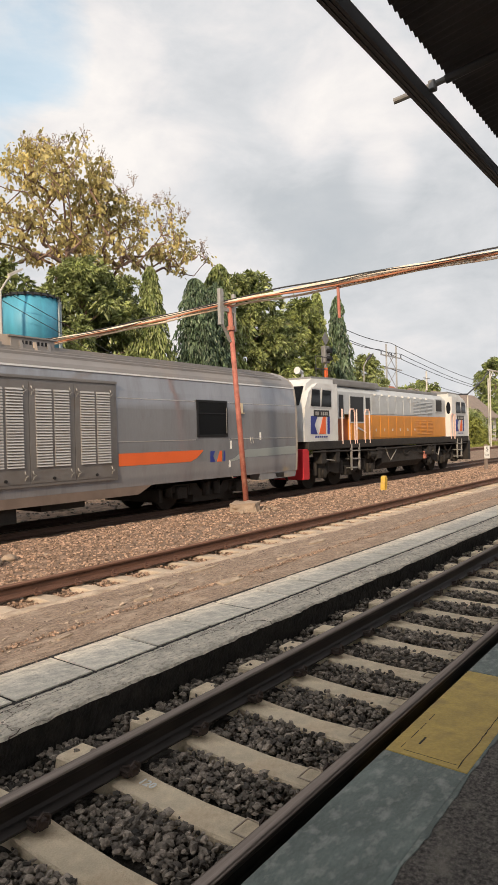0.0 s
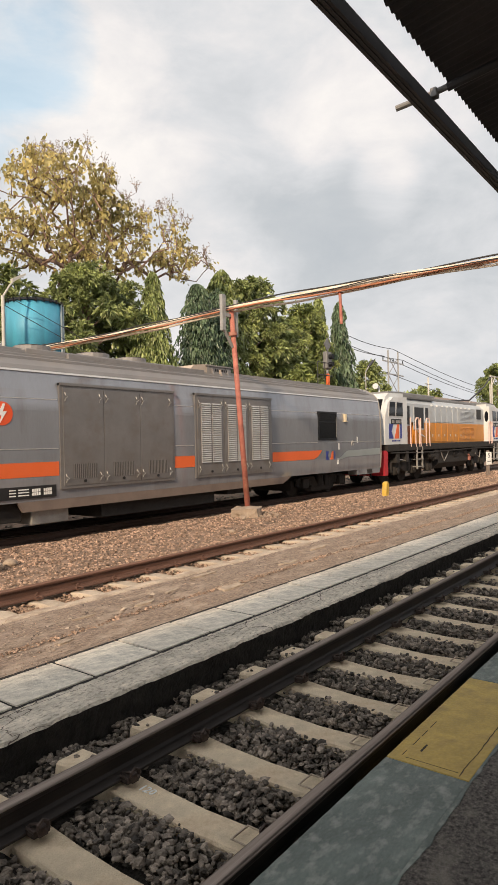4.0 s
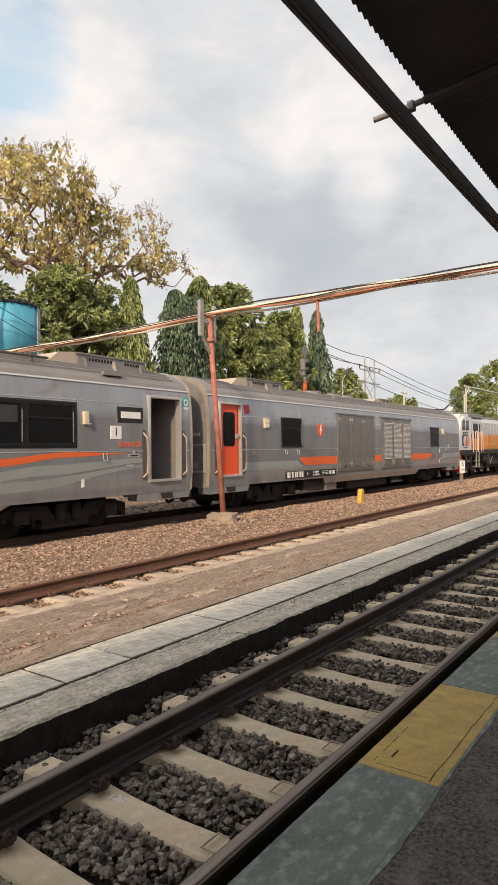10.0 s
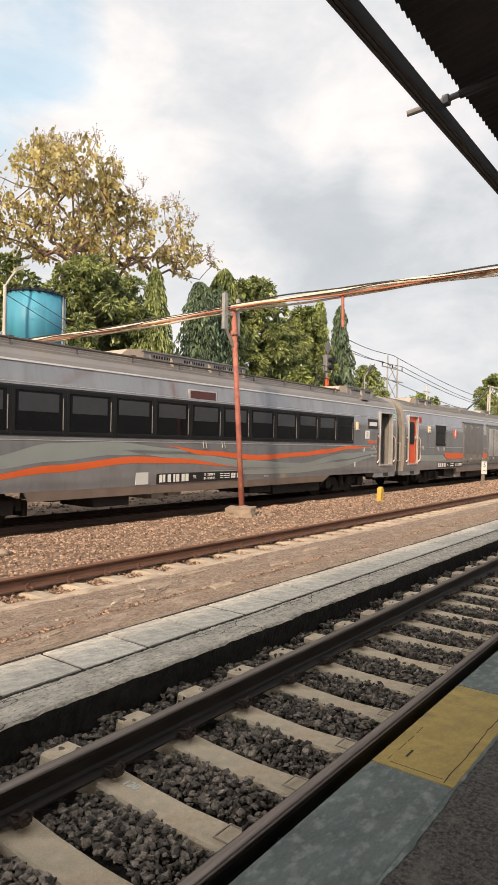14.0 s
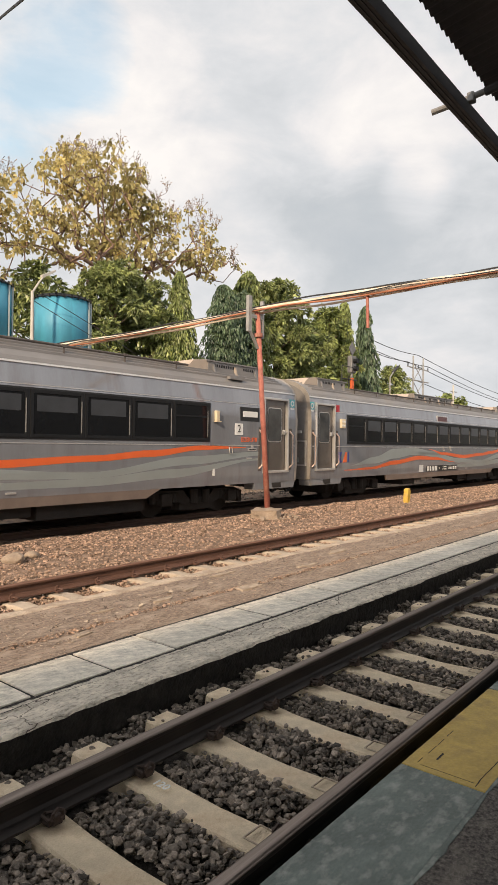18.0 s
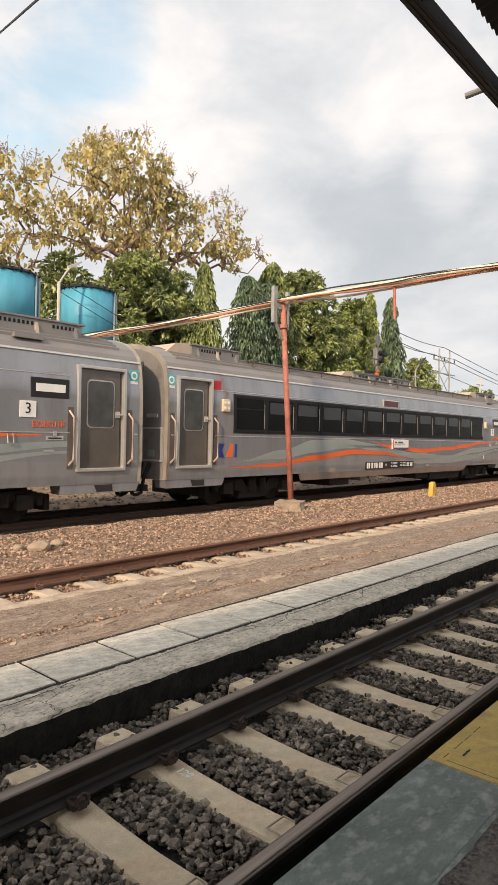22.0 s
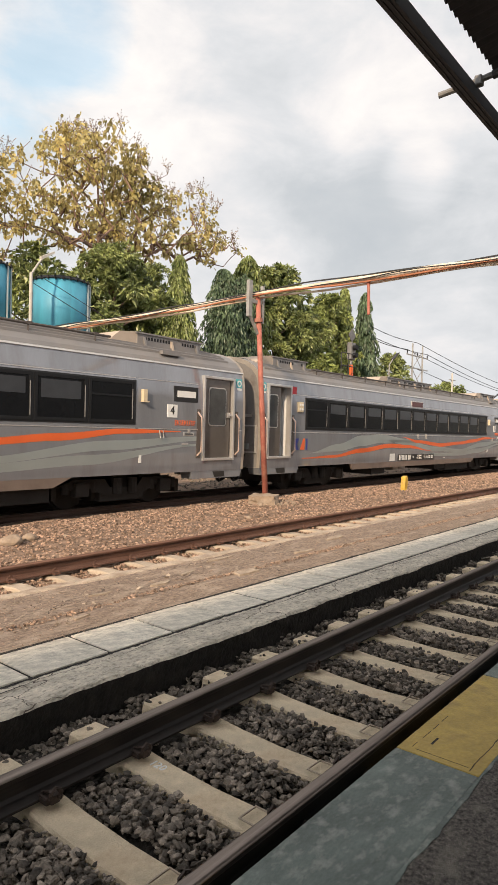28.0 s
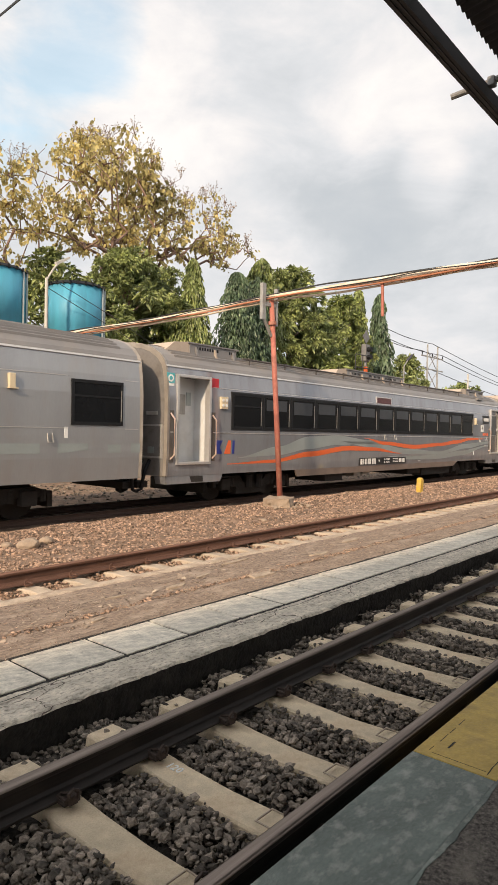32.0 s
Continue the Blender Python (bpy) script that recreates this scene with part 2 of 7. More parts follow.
M_GREEN = mat("grey_green_platform_paint", (0.135, 0.165, 0.148), 0.6, var=0.3, scale=3, bump=0.3, fine=50, stain=(0.33, 0.345, 0.305), stain_scale=15, stain_amt=0.6, stretch=(0.7, 1.2, 1))
M_YELLOW = mat("dusty_yellow_platform_paint", (0.50, 0.345, 0.075), 0.6, var=0.25, scale=3, bump=0.3, fine=50, stain=(0.20, 0.135, 0.05), stain_scale=3.2, stain_amt=0.7)
M_ASPH = mat("dark_asphalt", (0.165, 0.147, 0.13), 0.95, var=0.75, scale=45, bump=1.0, fine=110, stain=(0.26, 0.235, 0.20), stain_scale=7, stain_amt=0.6)
M_STEEL = mat("brushed_grey_coach_steel", (0.29, 0.302, 0.33), 0.09, 0.38, var=0.09, scale=1.0, fine=25, stretch=(1.5, 1, 0.35), stain=(0.185, 0.18, 0.185), stain_scale=2.2, stain_amt=0.5)
M_STEELLOW = mat("dusty_coach_sill", (0.20, 0.155, 0.13), 0.6, 0.2, var=0.12, scale=3)
M_ROOF = mat("grey_coach_roof", (0.245, 0.235, 0.232), 0.5, 0.25, var=0.10, scale=1.2, stain=(0.30, 0.26, 0.22), stain_scale=1.0)
M_ROOFPIPE = mat("dark_dusty_roof_pipe", (0.095, 0.082, 0.075), 0.6, 0.2, var=0.2, scale=3)
# pale tone puts the sun on the coach end's rim into the band
M_ENDBAND = mat("sunlit_dusty_end_band", (0.37, 0.33, 0.285), 0.4, 0.3, var=0.15, scale=3)
M_ALU = mat("bright_aluminium_trim", (0.60, 0.58, 0.56), 0.35, 0.6, var=0.06, scale=4)
M_DARKEND = mat("grimy_coach_end_steel", (0.25, 0.235, 0.225), 0.45, 0.2, var=0.18, scale=3, stain=(0.10, 0.085, 0.075), stain_scale=3, stain_amt=0.6)
M_RUBBER = mat("black_rubber", (0.011, 0.012, 0.014), 0.6, var=0.2, spec=0.25)
M_UNDER = mat("grimy_underframe", (0.022, 0.019, 0.017), 0.85, var=0.3, scale=4, bump=0.3)
M_GLASS = mat("dark_tinted_window", (0.008, 0.009, 0.011), 0.08, 0.0, var=0.1, scale=2, spec=0.3)
M_BLIND = mat("grey_window_blind", (0.045, 0.049, 0.056), 0.30, var=0.12, scale=4, spec=0.3)
M_ORANGE = mat("orange_livery_paint", (0.72, 0.13, 0.03), 0.45, var=0.06, scale=2, stain=(0.5, 0.12, 0.06), stain_scale=2, stain_amt=0.3)
M_PALEGREEN = mat("pale_grey_green_livery_band", (0.345, 0.385, 0.385), 0.35, 0.32, var=0.06, scale=2)
M_DOORORANGE = mat("orange_red_door_paint", (0.70, 0.085, 0.02), 0.4, var=0.05, scale=2)
M_WHITE = mat("white_paint", (0.60, 0.61, 0.61), 0.45, var=0.08, scale=2, stain=(0.42, 0.39, 0.35), stain_scale=1.5, stain_amt=0.4)
M_LOCOGREY = mat("pale_grey_loco_paint", (0.43, 0.455, 0.475), 0.45, var=0.09, scale=1.5, stain=(0.31, 0.29, 0.26), stain_scale=1.3, stain_amt=0.5)
M_LOCOORANGE = mat("ochre_orange_loco_paint", (0.56, 0.225, 0.028), 0.45, var=0.08, scale=1.5, stain=(0.42, 0.18, 0.04), stain_scale=1.3)
M_LOCOROOF = mat("dark_grey_loco_roof", (0.20, 0.20, 0.20), 0.6, 0.1, var=0.12, scale=2)
M_RED = mat("red_buffer_paint", (0.45, 0.02, 0.03), 0.45, var=0.1, scale=3)
M_BLACK = mat("black_plate", (0.012, 0.012, 0.013), 0.5, var=0.1)
M_LETTER = mat("white_lettering", (0.75, 0.75, 0.73), 0.5, var=0.03)
M_BLUE = mat("dark_blue_livery", (0.02, 0.035, 0.22), 0.4, var=0.05)
M_BROWNPANEL = mat("bare_grey_brown_door_panel", (0.205, 0.195, 0.19), 0.40, 0.4, var=0.10, scale=2, stain=(0.16, 0.13, 0.11), stain_scale=3, stain_amt=0.5)
M_GRILLE = mat("dull_grille", (0.10, 0.092, 0.088), 0.5, 0.3, var=0.15, scale=4)
M_PLANK = mat("ochre_equipment_plank", (0.42, 0.30, 0.13), 0.8, var=0.2, scale=4)
M_REDPOLE = mat("faded_red_pole_paint", (0.40, 0.135, 0.10), 0.7, var=0.25, scale=6, bump=0.2, fine=60, stain=(0.45, 0.25, 0.17), stain_scale=5, stain_amt=0.5)
M_PIPEPALE = mat("pale_painted_pipe", (0.78, 0.68, 0.54), 0.45, var=0.2, scale=4, stain=(0.45, 0.20, 0.10), stain_scale=5, stain_amt=0.6, stretch=(1, 0.5, 1))
M_PIPERED = mat("rust_red_pipe", (0.42, 0.165, 0.085), 0.7, var=0.25, scale=5)
M_GALV = mat("galvanised_steel", (0.36, 0.35, 0.33), 0.5, 0.4, var=0.15, scale=6)
M_DARKSTEEL = mat("dark_canopy_steel", (0.050, 0.049, 0.054), 0.6, 0.2, var=0.2, scale=3)
M_SHEET = mat("dark_canopy_sheet", (0.06, 0.055, 0.06), 0.8, 0.1, var=0.2, scale=2)
M_TANK = mat("blue_water_tank", (0.075, 0.32, 0.46), 0.55, var=0.15, scale=1.0, stain=(0.07, 0.38, 0.52), stain_scale=2.2, stain_amt=0.5, stretch=(2, 2, 0.4))
M_BARK = mat("brown_bark", (0.25, 0.165, 0.13), 0.95, var=0.3, scale=6, bump=0.8, fine=20)
M_LEAFY = mat("yellow_teak_leaf", (0.44, 0.40, 0.15), 0.5, var=0.3, scale=0.45, tint=(0.62, 0.52, 0.23), island=0.45, thin=0.5)
M_LEAFG = mat("dark_green_leaf", (0.155, 0.215, 0.075), 0.40, var=0.38, scale=0.9, tint=(0.33, 0.37, 0.14), island=0.55, thin=0.25)
M_LEAFC = mat("drooping_conifer_leaf", (0.15, 0.21, 0.065), 0.42, var=0.35, scale=0.9, tint=(0.29, 0.33, 0.11), island=0.55, thin=0.25)
M_LEAFB = mat("bluish_green_leaf", (0.075, 0.13, 0.075), 0.42, var=0.35, scale=1.0, tint=(0.14, 0.20, 0.11), island=0.5, thin=0.2)
M_TWIG = mat("pale_bare_twig", (0.27, 0.20, 0.15), 0.95, var=0.2, scale=4)
M_CHIP = mat("pale_paving_flake", (0.40, 0.32, 0.245), 0.95, var=0.25, scale=12, fine=80, island=0.35)
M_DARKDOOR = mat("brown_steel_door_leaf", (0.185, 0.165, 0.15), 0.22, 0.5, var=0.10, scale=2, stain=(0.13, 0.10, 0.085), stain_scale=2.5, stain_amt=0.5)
M_PINKRAIL = mat("worn_pinkish_steel_handrail", (0.66, 0.50, 0.43), 0.35, 0.5, var=0.1, scale=6)
M_CLIP = mat("rusty_dark_spring_clip", (0.055, 0.036, 0.028), 0.7, 0.2, var=0.3, scale=30)
# copy of M_CONC darkened to offset direct sun on the sleepers
M_CONCSUN = mat("darker_sleeper_concrete", (0.49, 0.405, 0.315), 0.9, var=0.2, scale=6, bump=0.5, fine=100, stain=(0.33, 0.24, 0.17), stain_scale=5, stain_amt=0.6, rand=0.12)
M_GREYPIPE = mat("dull_grey_steel_pipe", (0.20, 0.195, 0.19), 0.55, 0.3, var=0.15, scale=6)
M_GRASS = mat("yellow_green_grass", (0.20, 0.22, 0.045), 0.8, var=0.3, scale=2, island=0.4)
M_WALL = mat("grubby_white_wall", (0.55, 0.53, 0.48), 0.9, var=0.12, scale=1.0, stain=(0.3, 0.28, 0.24), stain_scale=0.6)
M_TILE = mat("red_clay_roof_tile", (0.33, 0.12, 0.07), 0.85, var=0.2, scale=3, rand=0.15)
M_OLDROOF = mat("weathered_grey_brown_roof", (0.25, 0.20, 0.17), 0.9, var=0.2, scale=1.5)
M_SIGNYEL = mat("yellow_marker_paint", (0.62, 0.40, 0.06), 0.6, var=0.2, scale=6, stain=(0.42, 0.33, 0.18), stain_scale=8, stain_amt=0.7)
M_CABLE = mat("black_cable", (0.03, 0.03, 0.032), 0.6, var=0.1)
M_STONEBLOCK = mat("rubble_concrete_block", (0.34, 0.265, 0.20), 0.95, var=0.2, scale=5, bump=0.8, fine=30)


# ---- mesh helpers ----
def link(name, bm_, material, parent=None, label="", smooth=False):
    me = bpy.data.meshes.new(name)
    bm_.normal_update()
    bm_.to_mesh(me)
    bm_.free()
    for mm in material if isinstance(material, (list, tuple)) else (material,):
        me.materials.append(mm)
    if smooth:
        me.polygons.foreach_set("use_smooth", [True] * len(me.polygons))
    ob = new(name, me)
    if parent:
        ob.parent = parent
    if label:
        ob["label"] = label
    return ob


def part(name, bm_, material, parent, label="", smooth=False):
    return link(name, bm_, material, parent, label, smooth)


def share(name, me, parent, m, label=""):
    ob = new(name, me)
    ob.parent = parent
    ob.matrix_basis = m
    if label:
        ob["label"] = label
    return ob


def box(b, x0, x1, y0, y1, z0, z1, bevel=0.0):
    g = bmesh.ops.create_cube(b, size=1.0, matrix=Matrix.Translation(((x0 + x1) / 2, (y0 + y1) / 2, (z0 + z1) / 2)) @ Matrix.Diagonal((x1 - x0, y1 - y0, z1 - z0, 1)))
    if bevel:
        es = list({e for v in g["verts"] for e in v.link_edges})
        bmesh.ops.bevel(b, geom=es, offset=bevel, segments=2, affect="EDGES", profile=0.6)
    return b


def boxbm(*a, bevel=0.0):
    return box(bmesh.new(), *a, bevel=bevel)


def tube(b, p0, p1, r, seg=10, r2=None):
    p0, p1 = Vector(p0), Vector(p1)
    d = p1 - p0
    m = Matrix.Translation((p0 + p1) / 2) @ d.to_track_quat("Z", "Y").to_matrix().to_4x4()
    bmesh.ops.create_cone(b, cap_ends=True, segments=seg, radius1=r, radius2=r if r2 is None else r2, depth=d.length, matrix=m)
    return b


def tubebm(*a, **k):
    return tube(bmesh.new(), *a, **k)


def path_tube(b, pts, r, seg=8):
    """A tube along a run of points, its rings joined end to end."""
    pts = [Vector(p) for p in pts]
    rings = []
    for i, p in enumerate(pts):
        d = (pts[min(i + 1, len(pts) - 1)] - pts[max(i - 1, 0)]).normalized()
        q = d.to_track_quat("Z", "Y")
        rr = r[i] if isinstance(r, (list, tuple)) else r
        rings.append([b.verts.new(p + q @ Vector((rr * math.cos(2 * math.pi * k / seg), rr * math.sin(2 * math.pi * k / seg), 0))) for k in range(seg)])
    for a, c in zip(rings, rings[1:]):
        for k in range(seg):
            b.faces.new((a[k], a[(k + 1) % seg], c[(k + 1) % seg], c[k]))
    b.faces.new(rings[0][::-1])
    b.faces.new(rings[-1])
    return b


def prism(b, prof, x0, x1, axis="x"):
    """A closed profile of (u, v) pushed along one axis."""
    def at(x, u, v):
        return (x, u, v) if axis == "x" else (u, x, v) if axis == "y" else (u, v, x)
    a = [b.verts.new(at(x0, *p)) for p in prof]
    c = [b.verts.new(at(x1, *p)) for p in prof]
    n = len(prof)
    for i in range(n):
        b.faces.new((a[i], a[(i + 1) % n], c[(i + 1) % n], c[i]))
    b.faces.new(a[::-1])
    b.faces.new(c)
    bmesh.ops.recalc_face_normals(b, faces=b.faces[:])
    return b


def prismbm(*a, **k):
    return prism(bmesh.new(), *a, **k)


def thing(name, label, category, loc=(0, 0, 0), group="", kind=""):
    ob = new(name)
    ob.location = loc
    return tagged(ob, label, category, group, kind)


def rocks(name, count, place, size, material, rng, flat=0.7):
    """Many small angular stones in one mesh."""
    phi = (1 + 5 ** 0.5) / 2
    v0 = np.array([(-1, phi, 0), (1, phi, 0), (-1, -phi, 0), (1, -phi, 0), (0, -1, phi), (0, 1, phi), (0, -1, -phi), (0, 1, -phi), (phi, 0, -1), (phi, 0, 1), (-phi, 0, -1), (-phi, 0, 1)]) / 1.9
    f0 = np.array([(0, 11, 5), (0, 5, 1), (0, 1, 7), (0, 7, 10), (0, 10, 11), (1, 5, 9), (5, 11, 4), (11, 10, 2), (10, 7, 6), (7, 1, 8), (3, 9, 4), (3, 4, 2), (3, 2, 6), (3, 6, 8), (3, 8, 9), (4, 9, 5), (2, 4, 11), (6, 2, 10), (8, 6, 7), (9, 8, 1)])
    p = place(count)
    n = len(p)
    s = size(n, p)
    v = v0[None] * (1 + rng.uniform(-0.40, 0.40, (n, 12, 3)))
    v *= (rng.uniform(0.5, 1.3, (n, 1, 3)) * np.array([1, 1, flat])) * s[:, None, None]
    a, b_ = rng.uniform(0, 6.28, n), rng.uniform(-0.5, 0.5, n)
    ca, sa, cb, sb = np.cos(a), np.sin(a), np.cos(b_), np.sin(b_)
    x, y, z = v[..., 0].copy(), v[..., 1].copy(), v[..., 2].copy()
    x, z = x * cb[:, None] - z * sb[:, None], x * sb[:, None] + z * cb[:, None]
    x, y = x * ca[:, None] - y * sa[:, None], x * sa[:, None] + y * ca[:, None]
    v = np.stack([x, y, z], -1) + p[:, None]
    f = f0[None] + (np.arange(n) * 12)[:, None, None]
    return mesh_np(name, v.reshape(-1, 3), f.reshape(-1, 3), material)


def mesh_np(name, v, f, material, smooth=False):
    me = bpy.data.meshes.new(name)
    k = f.shape[1]
    me.vertices.add(len(v))
    me.vertices.foreach_set("co", np.ascontiguousarray(v, dtype=np.float32).ravel())
    me.loops.add(f.size)
    me.loops.foreach_set("vertex_index", np.ascontiguousarray(f, dtype=np.int32).ravel())
    me.polygons.add(len(f))
    me.polygons.foreach_set("loop_start", np.arange(0, f.size, k, dtype=np.int32))
    me.polygons.foreach_set("loop_total", np.full(len(f), k, dtype=np.int32))
    me.polygons.foreach_set("use_smooth", np.full(len(f), smooth, dtype=bool))
    me.update(calc_edges=True)
    me.materials.append(material)
    return new(name, me)


def text_mesh(body, size, depth=0.003):
    cu = bpy.data.curves.new("text", "FONT")
    cu.body, cu.size, cu.extrude, cu.align_x, cu.align_y = body, size, depth, "CENTER", "CENTER"
    cu.resolution_u = 2
    tmp = bpy.data.objects.new("text", cu)
    scene.collection.objects.link(tmp)
    me = bpy.data.meshes.new_from_object(tmp.evaluated_get(bpy.context.evaluated_depsgraph_get()))
    bpy.data.objects.remove(tmp)
    bpy.data.curves.remove(cu)
    return me


def lettering(body, size, m, material, parent, name="lettering", squeeze=1.0):
    """Raised letters that face -y."""
    me = text_mesh(body, size)
    me.materials.clear()
    me.materials.append(material)
    ob = new(name, me)
    ob.parent = parent
    ob.matrix_basis = m @ pose(0, 0, 0, 90, 0, 0) @ Matrix.Diagonal((squeeze, 1, 1, 1))
    return ob


# ---- ground, tracks and platforms ----
RNG = np.random.default_rng(7)
TRACK_A, TRACK_B, TRACK_C = 2.163, 6.79, 11.37


def bed_height(y):
    return np.interp(y, [5.70, 6.50, 6.62, 7.6, 8.6, 9.3, 9.7, 10.2, 12.4, 13.3, 14.6, 20, 60], [-0.20, -0.20, -0.04, -0.03, 0.015, 0.03, -0.05, -0.17, -0.17, -0.09, -0.12, -0.16, -0.2])


def wobble(x, y, s, a):
    return a * (np.sin(x * s + 1.3 * y * s) * np.sin(y * s * 1.7 - 0.6 * x * s) + 0.5 * np.sin(2.3 * x * s + 0.4) * np.sin(3.1 * y * s))


def sheet(name, xs, ys, hf, material, label, category):
    xs, ys = np.asarray(xs, float), np.asarray(ys, float)
    X, Y = np.meshgrid(xs, ys, indexing="ij")
    v = np.stack([X, Y, hf(X, Y)], -1).reshape(-1, 3)
    n, k = len(xs), len(ys)
    i, j = np.meshgrid(np.arange(n - 1), np.arange(k - 1), indexing="ij")
    a = (i * k + j).ravel()
    f = np.stack([a, a + k, a + k + 1, a + 1], -1)
    return tagged(mesh_np(name, v, f, material, True), label, category, kind="structure")


def build_ground():
    b = bmesh.new()
    bmesh.ops.create_grid(b, x_segments=8, y_segments=8, size=2500, matrix=Matrix.Translation((0, 0, -0.36)))
    tagged(link("ground", b, M_DIRT), "brown gravelly ground of the railway yard", "ground", kind="structure")
    xs = np.concatenate([np.arange(-60, 0, 3.0), np.arange(0, 40, 0.25), np.arange(40, 100, 2.0), np.arange(100, 420, 20.0)])
    ys = np.concatenate([np.arange(5.7, 6.4, 0.14), np.arange(6.4, 6.82, 0.06), np.arange(6.82, 14.6, 0.16), np.arange(14.6, 62, 2.0)])
    sheet("gravel_bed", xs, ys, lambda x, y: bed_height(y) + wobble(x, y, 2.1, 0.018) + wobble(x, y, 6.3, 0.008), M_DIRT, "sunlit brown gravel between the tracks", "gravel")
    sheet("ballast_bed", np.concatenate([np.arange(-40, 0, 2.0), np.arange(0, 20, 0.2), np.arange(20, 300, 5.0)]), np.arange(1.40, 3.36, 0.12), lambda x, y: -0.255 + wobble(x, y, 4.0, 0.015), M_BED, "near-black bed for the shaded gaps between the platform track's stones", "ballast")

    def clear(x, y, n):
        # heaped in the cribs, kept off the sleepers' tops and the rails
        off = np.abs((x - 1.765 + 0.289) % 0.578 - 0.289)
        z = -0.245 + RNG.uniform(-0.02, 0.05, n) + 0.03 * np.exp(-(((y - TRACK_A) / 0.3) ** 2))
        z -= np.clip((y - 2.95) * 0.12, 0, 0.1)
        rail_off = np.minimum(np.abs(y - TRACK_A - 0.5685), np.abs(y - TRACK_A + 0.5685))
        keep = ((off > 0.125) | (np.abs(y - TRACK_A) > 1.02) | ((y > TRACK_A + 0.72) & (np.sin(37 * x + 11 * y) > 0.88))) & (rail_off > 0.06)
        z = np.where((off < 0.125) & (y > TRACK_A + 0.7), z + 0.045, z)
        return np.stack([x, y, z], -1)[keep]

    def near_place(n):
        x = RNG.uniform(0.6, 7.5, n)
        y = RNG.uniform(1.5, 3.32, n)
        return clear(x, y, n)

    def far_place(n):
        x = 7.5 + 24 * RNG.uniform(0, 1, n) ** 1.6
        return clear(x, RNG.uniform(1.5, 3.32, n), n)

    st = rocks("ballast_stones", 31000, near_place, lambda n, p: RNG.uniform(0.010, 0.028, n), M_BALLAST, RNG)
    tagged(st, "angular dark grey ballast stones between concrete sleepers", "ballast", kind="stuff")
    st = rocks("ballast_stones", 17000, far_place, lambda n, p: RNG.uniform(0.014, 0.030, n), M_BALLAST, RNG)
    tagged(st, "angular dark grey ballast stones along the platform track", "ballast", kind="stuff")

    def behind_place(n):
        return clear(RNG.uniform(-16, 0.6, n), RNG.uniform(1.5, 3.32, n), n)

    st = rocks("ballast_stones", 7000, behind_place, lambda n, p: RNG.uniform(0.022, 0.045, n), M_BALLAST, RNG)
    tagged(st, "angular grey ballast stones under the platform's edge", "ballast", kind="stuff")

    def gravel_place(n):
        x = 3.0 + 34 * RNG.uniform(0, 1, n) ** 1.7
        y = 6.62 + 2.95 * RNG.uniform(0, 1, n)
        keep = RNG.uniform(0, 1, n) < np.where((y > 8.0) | (y < 7.2), 1.0, 0.6)
        x, y = x[keep], y[keep]
        return np.stack([x, y, bed_height(y) + wobble(x, y, 2.1, 0.018) + RNG.uniform(-0.008, 0.012, len(x))], -1)

    st = rocks("gravel_stones", 36000, gravel_place, lambda n, p: RNG.uniform(0.010, 0.030, n) * (0.8 + 0.025 * p[:, 0]), M_GRAVEL, RNG)
    tagged(st, "loose brown gravel stones beside the train's track", "gravel", kind="stuff")

    def cross_place(n):
        x = 3.2 + 20 * RNG.uniform(0, 1, n) ** 1.3
        y = RNG.uniform(5.79, 6.44, n)
        keep = np.abs((x - 2.01 + 0.288) % 0.576 - 0.288) > 0.125
        return np.stack([x, y, -0.165 + RNG.uniform(0, 0.05, n)], -1)[keep]

    st = rocks("gravel_stones", 7000, cross_place, lambda n, p: RNG.uniform(0.012, 0.027, n), M_GRAVEL, RNG)
    tagged(st, "pale brown gravel between half-buried sleepers", "gravel", kind="stuff")

    def back_place(n):
        x = 1.0 + 40 * RNG.uniform(0, 1, n)
        y = RNG.uniform(12.6, 18, n)
        return np.stack([x, y, bed_height(y) + 0.005 + 0 * x], -1)

    st = rocks("gravel_stones", 3000, back_place, lambda n, p: RNG.uniform(0.03, 0.06, n), M_BALLAST, RNG)
    tagged(st, "grey gravel on the far side of the train", "gravel", kind="stuff")


RAIL_PROF = [(-0.070, -0.159), (0.070, -0.159), (0.070, -0.147), (0.020, -0.128), (0.009, -0.110), (0.009, -0.050), (0.030, -0.040), (0.035, -0.030), (0.036, -0.014), (0.032, -0.006), (0.022, -0.001), (0.0, 0.0), (-0.022, -0.001), (-0.032, -0.006), (-0.036, -0.014), (-0.035, -0.030), (-0.030, -0.040), (-0.009, -0.050), (-0.009, -0.110), (-0.020, -0.128), (-0.070, -0.147)]


def rail(y, z, x0, x1, side, top, label):
    r = thing("rail", label, "rail", (0, y, z), group="rails")
    part("rail_foot", prismbm(RAIL_PROF[:4] + RAIL_PROF[-2:], x0, x1), side, r)
    part("rail_web", prismbm(RAIL_PROF[3:6] + RAIL_PROF[-4:-1], x0, x1), side, r)
    head = part("rail_head", prismbm(RAIL_PROF[5:-3], x0, x1), [side, top], r)
    for p in head.data.polygons:
        p.use_smooth = p.center.z > -0.016 and abs(p.normal.x) < 0.5
        if p.normal.z > 0.3 and p.center.z > -0.013:
            p.material_index = 1
    return r


